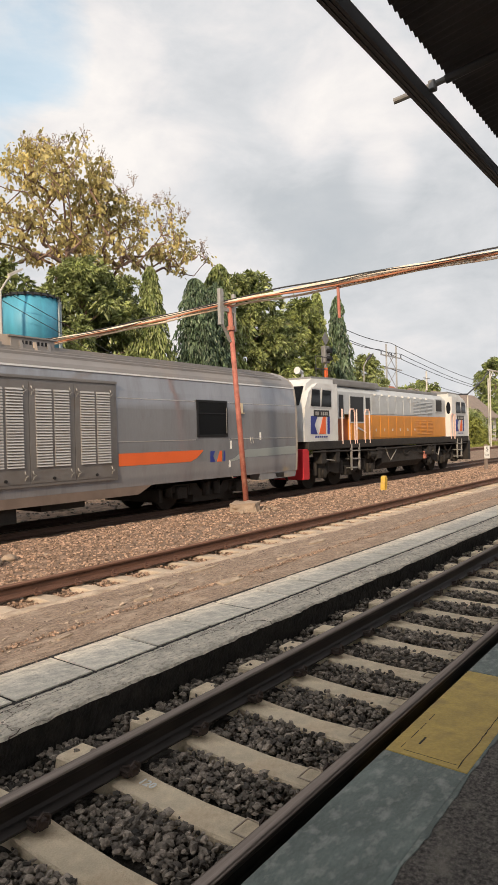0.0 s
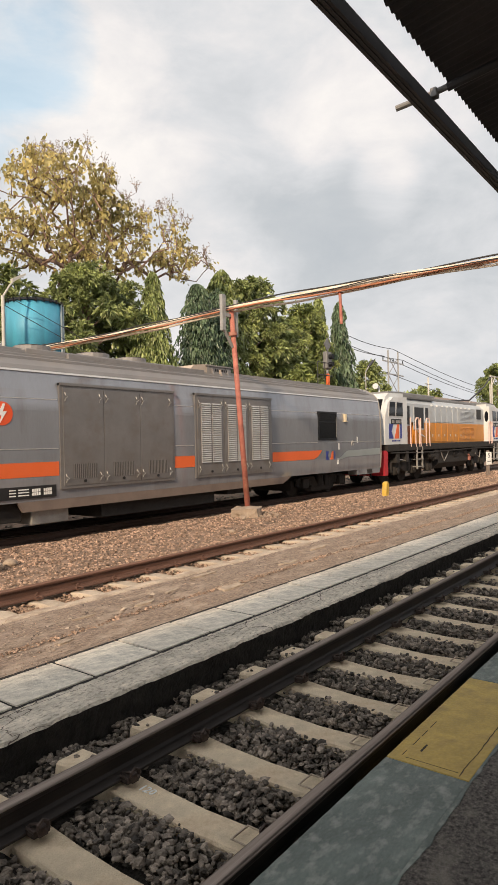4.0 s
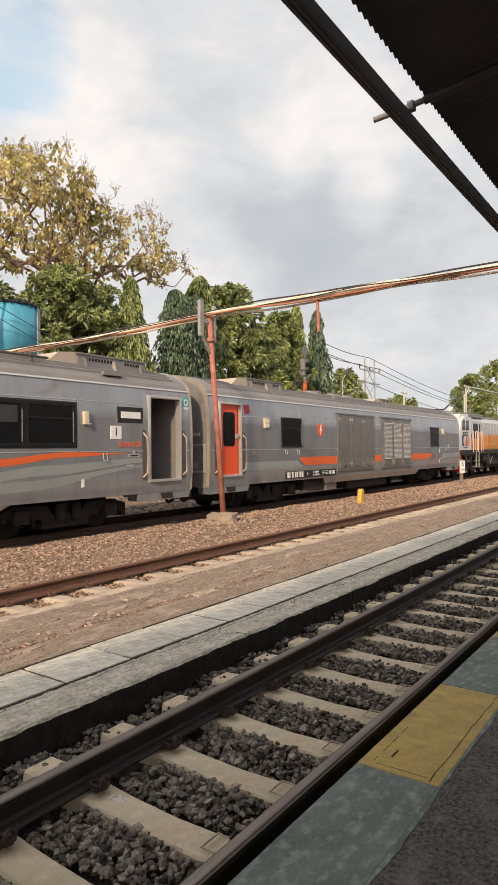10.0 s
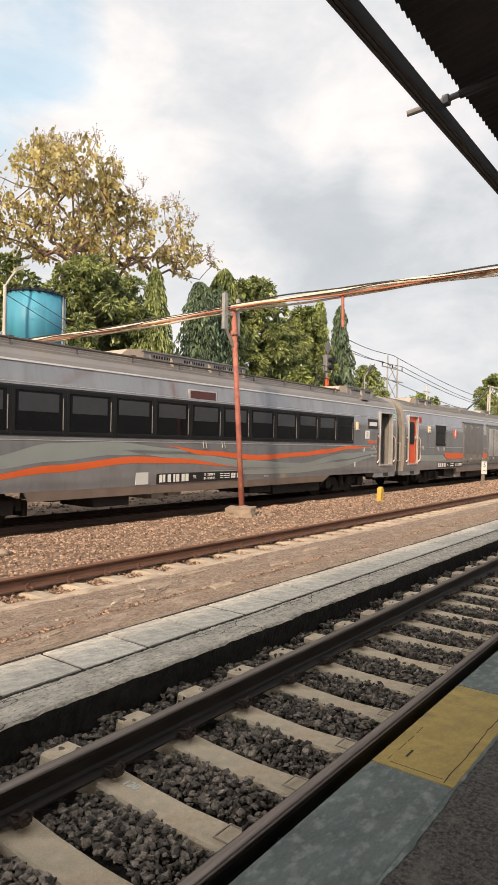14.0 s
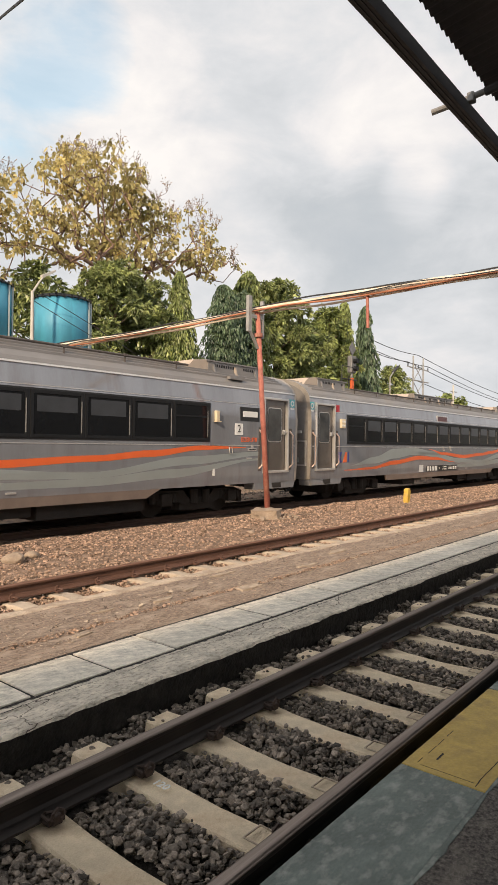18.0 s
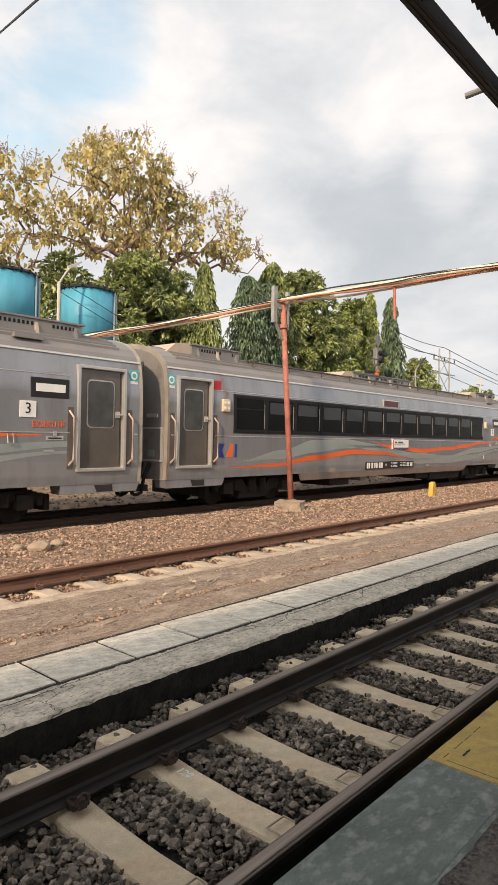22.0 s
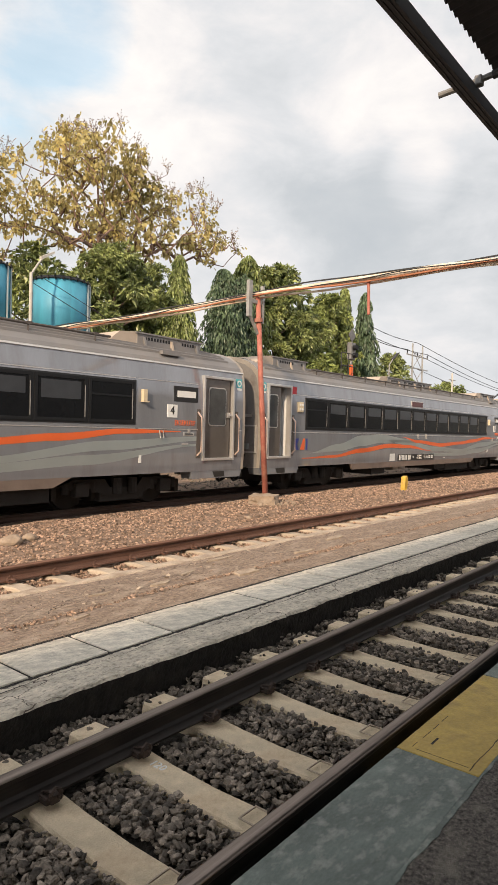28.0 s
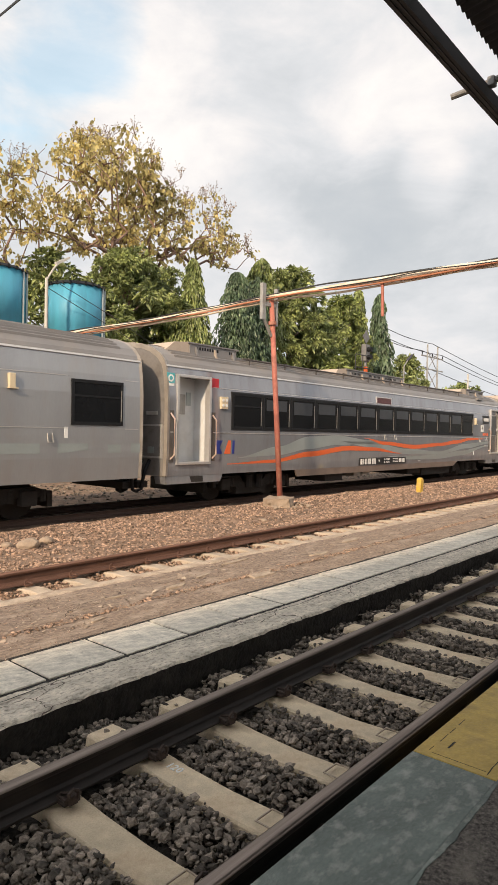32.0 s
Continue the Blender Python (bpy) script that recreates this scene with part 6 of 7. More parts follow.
    # three-axle bogies
    for cx in (3.05, 11.9):
        b = bmesh.new()
        for s in (-1, 1):
            prism(b, [(-2.2, 0.62), (-1.9, 0.80), (1.9, 0.80), (2.2, 0.62), (2.0, 0.50), (1.2, 0.56), (0.6, 0.42), (-0.6, 0.42), (-1.2, 0.56), (-2.0, 0.50)], s * 0.95, s * 1.08, axis="y")
            for dx in (-1.65, 0.0, 1.65):
                box(b, dx - 0.2, dx + 0.2, s * 1.08 - 0.1, s * 1.08 + 0.1, 0.34, 0.66, bevel=0.03)
                tube(b, (dx, s * 1.08, 0.5), (dx, s * 1.24, 0.5), 0.12, 12)
                for q in (-0.36, 0.36):
                    tube(b, (dx + q, s * 1.06, 0.45), (dx + q, s * 1.06, 0.85), 0.1, 10)
        box(b, -1.9, 1.9, -0.9, 0.9, 0.5, 0.9)
        bg = part("bogie", b, M_LOCOBOGIE, v, "dusty three-axle bogie")
        bg.location = (cx, 0, BOGIE_Z)
        for dx in (-1.65, 0.0, 1.65):
            wv = bmesh.new()
            for s in (-1, 1):
                tube(wv, (0, s * 0.50, 0), (0, s * 0.63, 0), 0.457, 28)
                tube(wv, (0, s * 0.48, 0), (0, s * 0.50, 0), 0.49, 28)
                tube(wv, (0, s * 0.63, 0), (0, s * 0.70, 0), 0.16, 12)
            tube(wv, (0, -0.6, 0), (0, 0.6, 0), 0.1, 10)
            ws = part("wheelset", wv, M_UNDER, bg, "dark steel wheelset")
            ws.location = (dx, 0, 0.457)
    part("horn", path_tube(bmesh.new(), [(1.2, -0.6, 3.45), (1.2, -0.6, 3.62), (0.9, -0.6, 3.66)], [0.05, 0.05, 0.12], 10), M_WHITE, v)
    return v


M_REDDARK = mat("dark_red_orange_panel", (0.30, 0.085, 0.03), 0.5, var=0.15, scale=2)
M_HANDRAIL = mat("pinkish_white_handrail_paint", (0.70, 0.50, 0.44), 0.45, var=0.15, scale=8)
M_LOCOBOGIE = mat("dusty_bogie_steel", (0.026, 0.022, 0.019), 0.85, var=0.3, scale=4)

r_ = random.Random(11)
FLEET = [
    (locomotive(), 15.82),
    (power_car(), -5.13),
    (passenger_coach(1, (False, True), False, r_), -26.18),
    (passenger_coach(2, (False, False), True, r_), -47.23),
    (passenger_coach(3, (True, False), False, r_), -68.28),
    (passenger_coach(4, (True, False), False, r_), -89.33),
    (plain_coach(), -110.38),
]


# ---- lineside things ----
def pipe_bridge():
    """Water pipes slung across the tracks, on a leaning red pole."""
    p = thing("pipe_pole", "leaning faded red steel pole with a grey bracket, on rubble", "pole")
    base, top = Vector((11.66, 8.95, 0.02)), Vector((11.22, 8.98, 4.68))
    part("post", path_tube(bmesh.new(), [base, base.lerp(top, 0.5), top], [0.068, 0.062, 0.058], 12), M_REDPOLE, p, "faded red post", True)
    b = bmesh.new()
    box(b, 10.86, 10.98, 8.94, 9.02, 4.20, 5.0)
    box(b, 10.97, 11.37, 8.952, 9.008, 4.52, 4.60)
    box(b, 11.36, 11.42, 8.94, 9.02, 4.1, 4.95)
    tube(b, (10.95, 8.98, 4.22), (11.24, 8.98, 3.86), 0.035, 8)
    part("bracket", b, M_GALV, p, "grey angle-iron bracket")
    part("collar", tubebm((11.26, 8.975, 4.12), (11.25, 8.975, 4.2), 0.10, 12), M_REDPOLE, p)
    for k, (dx, dz, rad, mm, lab) in enumerate((
        (0.0, 0.010, 0.050, M_PIPEPALE, "pale water pipe with rusty patches"),
        (0.05, -0.075, 0.024, M_PIPEPALE, "thin pale water pipe"),
        (-0.07, -0.045, 0.020, M_PIPERED, "thin rust-red pipe"),
        (-0.02, 0.072, 0.016, M_CABLE, "black cable tied along the pipes"),
        (-0.09, -0.005, 0.011, M_CABLE, "thin black cable beside the pipes"),
    )):
        pts = []
        for i in range(91):
            y = 1.2 + i * 0.25
            z = float(np.interp(y, [1.2, 3.6, 4.9, 6.1, 7.5, 8.85, 10.7, 12.9, 17.3, 24], [4.72, 4.73, 4.74, 4.71, 4.73, 4.74, 4.66, 4.61, 4.57, 4.52])) + dz
            z += (0.012 if k < 3 else 0.022) * math.sin(y * 1.3 + k * 1.7) + 0.008 * math.sin(y * 3.1 + k)
            pts.append((11.2 + dx + 0.03 * math.sin(y * 0.7 + 2 * k), y, z))
        ob = link("water_pipe" if k < 3 else "cable", path_tube(bmesh.new(), pts, rad, 10), mm, None, "", True)
        tagged(ob, lab + " slung across the tracks", "pipe" if k < 3 else "cable")
    ob = link("hanging_post", path_tube(bmesh.new(), [(11.2, 6.17, 4.74), (11.24, 6.17, 4.02)], 0.032, 8), M_REDPOLE)
    tagged(ob, "short red post hanging from the pipes", "post")
    # broken footing and loose rubble round the pole
    b = bmesh.new()
    bmesh.ops.create_cube(b, size=1, matrix=Matrix.Translation((11.36, 8.76, 0.04)) @ Matrix.Rotation(0.5, 4, "Z") @ Matrix.Diagonal((0.72, 0.56, 0.32, 1)))
    bmesh.ops.subdivide_edges(b, edges=b.edges[:], cuts=9, use_grid_fill=True)
    for q in b.verts:
        d = noise.noise(q.co * 3.3) + 0.5 * noise.noise(q.co * 9)
        q.co += Vector((d * 0.09, noise.noise(q.co * 4 + Vector((5, 0, 0))) * 0.09, d * 0.045))
    tagged(link("rubble_block", b, M_STONEBLOCK), "broken rubble concrete footing round the pole", "footing")
    g = np.random.default_rng(9)

    def round_pole(n):
        a, r = g.uniform(0, 6.28, n), 0.25 + 0.5 * g.uniform(0, 1, n)
        return np.stack([11.42 + r * np.cos(a) * 1.25, 8.8 + r * np.sin(a), np.full(n, 0.06) - 0.06 * r], -1)

    st = rocks("rubble", 60, round_pole, lambda n, p: g.uniform(0.02, 0.055, n), M_STONEBLOCK, g)
    tagged(st, "loose rubble heaped round the pole's footing", "rubble", kind="stuff")


def marker_posts():
    p = thing("yellow_marker", "short slanted yellow concrete clearance marker on gravel", "marker post", (17.4, 8.2, 0.0))
    b = bmesh.new()
    prism(b, [(-0.11, -0.1), (0.08, -0.1), (0.14, 0.36), (0.06, 0.44), (-0.05, 0.40)], -0.07, 0.07, axis="y")
    bmesh.ops.bevel(b, geom=b.edges[:], offset=0.012, segments=1, affect="EDGES")
    part("post", b, M_SIGNYEL, p)
    k = thing("kilometre_post", "white board with a black five on a short grey post", "marker post", (28.4, 8.5, 0.0))
    part("post", boxbm(-0.06, 0.06, -0.05, 0.05, -0.1, 1.12, bevel=0.01), M_OLDROOF, k)
    bd = part("board", boxbm(-0.16, 0.16, -0.075, -0.05, 0.50, 1.06, bevel=0.02), M_LETTER, k, "white board")
    lettering("5", 0.30, pose(0, -0.08, 0.90), M_BLACK, bd)
    b = bmesh.new()
    for i in range(4):
        box(b, -0.11 + i * 0.06, -0.07 + i * 0.06, -0.08, -0.07, 0.63, 0.67)
    part("small_print", b, M_BLACK, bd)
    k.rotation_euler = (0, 0, radians(-25))


def canopy():
    c = thing("platform_canopy", "dark corrugated platform canopy on steel beams", "canopy", kind="structure")
    # corrugated sheet with a wavy eave
    xs = np.arange(-16, 60, 0.0127)
    # the roof's unseen back edge stops short to let light in
    ys = np.array([1.53, 0.9, -1.5, -4.5])
    X, Y = np.meshgrid(xs, ys, indexing="ij")
    Z = 4.18 + (1.53 - Y) * 0.16 + 0.011 * np.sin(X * 2 * math.pi / 0.0762)
    v = np.stack([X, Y, Z], -1).reshape(-1, 3)
    n, k = len(xs), len(ys)
    i, j = np.meshgrid(np.arange(n - 1), np.arange(k - 1), indexing="ij")
    a = (i * k + j).ravel()
    s = mesh_np("roof_sheet", v, np.stack([a, a + k, a + k + 1, a + 1], -1), M_SHEET, True)
    s.parent = c
    s["label"] = "dark corrugated roof sheet"
    part("eave_beam", prismbm([(1.603, 3.955), (1.682, 3.955), (1.690, 3.965), (1.690, 4.035), (1.682, 4.045), (1.603, 4.045)], -30, 60), M_DARKSTEEL, c, "dark steel beam along the eave")
    for y0, y1, z0, z1 in ((1.688, 1.695, 3.982, 3.990), (1.688, 1.695, 4.010, 4.018), (1.625, 1.633, 3.950, 3.957), (1.655, 1.663, 3.950, 3.957)):
        part("beam_ridge", boxbm(-30, 60, y0, y1, z0, z1), M_DARKSTEEL, c)
    for x in (-7.5, -1.6, 4.3, 10.2, 16.1, 22.0):
        t = path_tube(bmesh.new(), [(x - 0.05, 1.85, 4.03), (x, 1.62, 4.07), (x + 0.12, 0.5, 4.26)], 0.021, 10)
        b_ = part("stub_pipe", t, M_GREYPIPE, c, "grey pipe through the beam")
        part("clamp", boxbm(x - 0.03, x + 0.03, 1.56, 1.61, 4.035, 4.10, bevel=0.01), M_GREYPIPE, b_)
        part("rafter", path_tube(bmesh.new(), [(x + 0.02, 1.5, 4.09), (x + 0.4, -4.4, 5.02)], 0.030, 8), M_DARKSTEEL, c)
        part("cross_brace", path_tube(bmesh.new(), [(x - 1.4, 0.9, 4.18), (x + 1.5, 0.35, 4.26)], 0.022, 8), M_DARKSTEEL, c)
    for y in (0.2, -1.6, -3.6):
        part("purlin", boxbm(-30, 60, y - 0.04, y + 0.04, 4.05 + (1.53 - y) * 0.16, 4.14 + (1.53 - y) * 0.16), M_DARKSTEEL, c)
    for x in (-10.0, -2.0, 26.0):
        part("column", tubebm((x, -4.2, 0), (x, -4.2, 4.95), 0.09, 14), M_DARKSTEEL, c)
    # added wall, never in view; kept low so skylight reaches the shade
    b = boxbm(-60, 200, -9.2, -9.0, 0.0, 4.6)
    tagged(link("wall_station", b, M_WALL), "plain pale unseen wall behind the platform", "wall", kind="structure")
    tagged(link("overhead_wire", path_tube(bmesh.new(), [(1.86, 1.67, 4.02), (2.75, 4.1, 5.25), (4.49, 9.0, 7.47), (8.0, 19.0, 11.6)], 0.014, 6), M_CABLE), "thin black wire over the tracks", "wire")


def tanks():
    for (x, y, z0, r, h) in ((13.53, 20.0, 4.85, 0.98, 1.98), (10.78, 21.0, 5.20, 1.16, 1.85)):
        t = thing("water_tank", "turquoise-blue cylindrical water tank with a dark rim", "water tank", (x, y, z0), group="water tanks")
        part("drum", tubebm((0, 0, 0), (0, 0, h), r, 48), M_TANK, t, "", True)
        for p in t.children[0].data.polygons:
            p.use_smooth = abs(p.normal.z) < 0.5
        b = bmesh.new()
        bmesh.ops.create_cone(b, cap_ends=True, segments=48, radius1=r + 0.06, radius2=r - 0.1, depth=0.12, matrix=Matrix.Translation((0, 0, h + 0.03)))
        part("lid", b, M_RUBBER, t, "dark ragged lid")
        for k in range(24):
            a = k * math.pi / 12
            part("lid_lug", boxbm(-0.035, 0.035, -0.02, 0.02, -0.07, 0.06), M_RUBBER, t).matrix_basis = pose((r + 0.05) * math.cos(a), (r + 0.05) * math.sin(a), h, 0, 0, math.degrees(a) + 90)
        for a in (-0.75, -1.0):
            px, py = (r + 0.05) * math.cos(a), (r + 0.05) * math.sin(a)
            part("down_pipe", tubebm((px, py, -0.6), (px, py, h - 0.05), 0.035, 8), M_PALEGREEN, t)
        b = bmesh.new()
        for dx in (-0.8, 0.8):
            for dy in (-0.8, 0.8):
                tube(b, (dx, dy, -z0 - 0.3), (dx, dy, -0.15), 0.09, 8)
        box(b, -1.3, 1.3, -1.3, 1.3, -0.2, 0.0)
        part("tower", b, M_GALV, t, "steel tower under the tank")
    p = thing("lamp_post", "slim pale lamp post with a bent arm beside the tanks", "lamp post", (11.6, 19.0, -0.2))
    part("post", path_tube(bmesh.new(), [(0.1, 0, 0), (0.1, 0, 6.9)], [0.062, 0.055], 8), M_WALL, p, "pale painted post")
    part("arm", path_tube(bmesh.new(), [(0.1, 0, 6.85), (0.35, 0, 7.25), (0.55, 0, 7.5)], 0.035, 8), M_WALL, p)
    part("lamp_head", prismbm([(0.46, 7.40), (0.95, 7.72), (0.93, 7.78), (0.42, 7.50)], -0.07, 0.07, axis="y"), M_WALL, p, "slim pale lamp head")
    for k in range(2):
        tagged(link("cable", path_tube(bmesh.new(), [(11.7, 19.0, 6.75 - 0.35 * k), (12.8, 18.9, 6.35 - 0.40 * k), (14.2, 18.9, 5.85 - 0.4 * k), (17.5, 19.0, 4.6 - 0.3 * k)], 0.012, 6), M_CABLE), "thin dark cable before the tanks", "cable")
    b = bmesh.new()
    prism(b, [(6.0, 5.0), (12.2, 5.0), (11.6, 5.35), (9.0, 6.0)], 17.2, 23.0, axis="y")
    h = thing("shed", "small shed with a red tiled roof behind the train", "shed", (-2.2, 1.5, -0.1))
    part("roof", b, M_TILE, h, "red tiled roof")
    part("wall", boxbm(6.3, 11.9, 17.6, 22.6, -0.3, 5.0), M_WALL, h)


def leaf_cloud(name, pts, sizes, material, parent, rng, droop=0.3, aspect=0.6, heading=None, plain=False):
    """Leaves as folded oval blades of eight triangles (plain ones of four), spread over given places."""
    n = len(pts)
    if heading is None:
        az, tilt = rng.uniform(0, 6.283, n), rng.normal(-droop, 0.5, n)
        d = np.stack([np.cos(az) * np.cos(tilt), np.sin(az) * np.cos(tilt), np.sin(tilt)], -1)
    else:
        d = heading
    side = np.cross(d, rng.normal(0, 1, (n, 3)))
    side /= np.linalg.norm(side, axis=1, keepdims=True)
    nor = np.cross(d, side)
    s = sizes[:, None]
    down = np.array([0, 0, 1]) * s
    m1, m2 = pts + d * s * 0.30 - nor * s * 0.05, pts + d * s * 0.68 - nor * s * 0.05 - down * 0.06
    tip = pts + d * s - down * 0.17
    w1, w2 = side * s * aspect * 0.44, side * s * aspect * 0.42
    v = np.stack([pts, m1, m2, tip, m1 + w1 + nor * s * 0.08, m2 + w2 + nor * s * 0.08, m1 - w1 + nor * s * 0.08, m2 - w2 + nor * s * 0.08], 1).reshape(-1, 3)
    k = (np.arange(n) * 8)[:, None, None]
    f = np.array([(0, 1, 4), (1, 2, 5), (1, 5, 4), (2, 3, 5), (0, 6, 1), (1, 7, 2), (1, 6, 7), (2, 7, 3)])[None] + k
    if plain:
        mid = (m1 + m2) / 2
        v = np.stack([pts, (m1 + m2) / 2 + w1 + nor * s * 0.1, tip, (m1 + m2) / 2 - w1 + nor * s * 0.1, mid], 1).reshape(-1, 3)
        f = np.array([(0, 4, 1), (1, 4, 2), (0, 3, 4), (3, 2, 4)])[None] + (np.arange(n) * 5)[:, None, None]
    ob = mesh_np(name, v, f.reshape(-1, 3), material)
    ob.parent = parent
    return ob


def grown(rng, root, targets, r_tip=0.0125):
    """Limbs that reach from a trunk to every target by way of the nearest limb already grown."""
    nodes, parent = [np.array(p, float) for p in root], [i - 1 for i in range(len(root))]
    for t in targets[np.argsort(np.linalg.norm(targets - nodes[-1], axis=1))]:
        arr = np.array(nodes)
        d = np.linalg.norm(arr - t, axis=1) + 1.2 * np.maximum(0, arr[:, 2] - t[2])
        k = int(np.argmin(d))
        n = max(1, int(np.linalg.norm(arr[k] - t) / 0.9))
        last, p0 = k, arr[k]
        for j in range(1, n + 1):
            q = p0 + (t - p0) * j / n + (rng.normal(0, 0.10, 3) if j < n else 0) + np.array([0, 0, -0.12 * math.sin(math.pi * j / n)])
            nodes.append(q)
            parent.append(last)
            last = len(nodes) - 1
    load = np.zeros(len(nodes))
    for i in range(len(nodes) - 1, 0, -1):
        load[i] += 1
        load[parent[i]] += load[i]
    rad = r_tip * np.sqrt(np.maximum(load, 1)) ** 0.95
    b = bmesh.new()
    for i in range(1, len(nodes)):
        tube(b, nodes[parent[i]], nodes[i], min(rad[parent[i]], rad[i] * 1.6), 5, r2=rad[i])
    return b


def teak(x, y, spots, per, rng, label, lean=0.0, trunk_h=7.0, sprays=0):
    """A spreading tree; spots are ellipsoids (dx, dz, rx, ry, rz, clusters, share in leaf) that its crown fills with drooping rosettes."""
    t = thing("tree", label, "tree", (x, y, -0.3))
    cl, live = [], []
    for dx, dz, rx, ry, rz, n, leafy in spots:
        u = rng.normal(0, 1, (n, 3))
        u /= np.linalg.norm(u, axis=1, keepdims=True)
        c = u * rng.uniform(0.30, 1.0, (n, 1)) ** 0.6 * np.array([rx, ry, rz]) + np.array([dx, 0, dz])
        cl.append(c)
        live.append(c[rng.uniform(0, 1, n) < leafy])
    cl, live = np.concatenate(cl), np.concatenate(live)
    root = [(0, 0, 0), (0.1, 0, trunk_h * 0.35), (-0.1, 0.1, trunk_h * 0.7), (lean, 0, trunk_h)]
    part("trunk", grown(rng, root, cl), M_BARK, t, "brown trunk with forking limbs and bare twigs")
    n = len(live) * per
    pick = np.repeat(np.arange(len(live)), per)
    az = rng.uniform(0, 6.283, n)
    tilt = rng.normal(-0.75, 0.45, n)
    d = np.stack([np.cos(az) * np.cos(tilt), np.sin(az) * np.cos(tilt), np.sin(tilt)], -1)
    p = live[pick] + rng.normal(0, 0.15, (n, 3)) + d * 0.12 + np.array([0, 0, 0.08])
    leaf_cloud("crown", p, rng.uniform(0.14, 0.33, n), M_LEAFY, t, rng, 0.7, 0.72, d)
    if sprays:
        # dry flower sprays over the top of the crown
        top = cl[np.argsort(-(cl[:, 2] + 0.25 * cl[:, 0] * (cl[:, 0] > 0)))][: sprays * 2]
        b = bmesh.new()
        for c in top[rng.permutation(len(top))[:sprays]]:
            a = Vector(c)
            for q in range(9):
                e = a + Vector((rng.normal(0, 0.22), rng.normal(0, 0.22), rng.uniform(0.35, 0.95)))
                tube(b, a, e, 0.010, 3, r2=0.006)
                for z in range(3):
                    g0 = a.lerp(e, rng.uniform(0.4, 1.0))
                    tube(b, g0, g0 + Vector((rng.normal(0, 0.09), rng.normal(0, 0.09), rng.uniform(0.0, 0.14))), 0.006, 3, r2=0.02)
        part("flower_spray", b, M_TWIG, t, "dry pale flower sprays")["kind"] = "stuff"
    return t


def dense_tree(x, y, h, rx, ry, rng, n, material, label, size=(0.22, 0.42), base=0.12, clump=0.7):
    """A rounded crown: balls of outward-pointing leaves over limbs, with dark gaps between and an uneven outline."""
    t = thing("tree", label, "tree", (x, y, -0.3))
    segs = [([(0, 0, 0), (0.1, 0, h * 0.3), (0, 0.1, h * 0.6), (0, 0, h * 0.85)], [0.22, 0.18, 0.12, 0.04])]
    nc = int(min(150, max(16, 2.2 * (rx + ry) * h * (1 - base) / (4 * clump * clump))))
    u = (np.arange(nc) + rng.uniform(0, 1, nc)) / nc
    az = np.arange(nc) * 2.39996 + rng.normal(0, 0.35, nc)
    w = np.sin(math.pi * np.clip(u ** 0.9 * 0.80 + 0.20, 0, 1)) ** 0.55
    rr = rng.uniform(0.62, 1.0, nc) * (1 + 0.16 * np.sin(3 * az + 7 * u))
    c = np.stack([np.cos(az) * rx * w * rr, np.sin(az) * ry * w * rr, h * (base + (1 - base) * u * 0.96)], -1)
    c[:, 2] += rng.normal(0, 0.25, nc) * clump
    rc = clump * rng.uniform(0.65, 1.2, nc)
    b = bmesh.new()
    for q in c[::2]:
        segs.append(([(0, 0, max(0.4, q[2] - 1.2)), (q[0] * 0.5, q[1] * 0.5, q[2] - 0.5), tuple(q)], [0.06, 0.04, 0.015]))
    for pts, r0 in segs:
        path_tube(b, pts, r0, 5)
    part("trunk", b, M_BARK, t, "dark trunk and limbs")
    pick = rng.choice(nc, n, p=rc ** 2 / np.sum(rc ** 2))
    d = rng.normal(0, 1, (n, 3)) + np.array([0, 0, 0.35])
    d /= np.linalg.norm(d, axis=1, keepdims=True)
    # small tufts break each ball up
    tuft = rng.normal(0, 1, (nc, 9, 3)) + np.array([0, 0, 0.4])
    tuft /= np.linalg.norm(tuft, axis=2, keepdims=True)
    d = 0.45 * d + tuft[pick, rng.integers(0, 9, n)]
    d /= np.linalg.norm(d, axis=1, keepdims=True)
    p = c[pick] + d * (rc[pick] * rng.uniform(0.55, 1.0, n) ** 0.7)[:, None] * np.array([1, 1, 0.85])
    head = d * 0.8 + rng.normal(0, 0.38, (n, 3)) - np.array([0, 0, 0.45])
    head /= np.linalg.norm(head, axis=1, keepdims=True)
    core = n // 9
    k = rng.integers(0, nc, core)
    pin = c[k] * np.array([0.8, 0.8, 1.0]) + rng.normal(0, 0.3, (core, 3)) * rc[k][:, None]
    hin = rng.normal(0, 1, (core, 3))
    hin /= np.linalg.norm(hin, axis=1, keepdims=True)
    leaf_cloud("crown", np.concatenate([p, pin]), np.concatenate([rng.uniform(*size, n), rng.uniform(*size, core) * 2.4]), material, t, rng, 0.3, 0.46, np.concatenate([head, hin]), True)
    return t


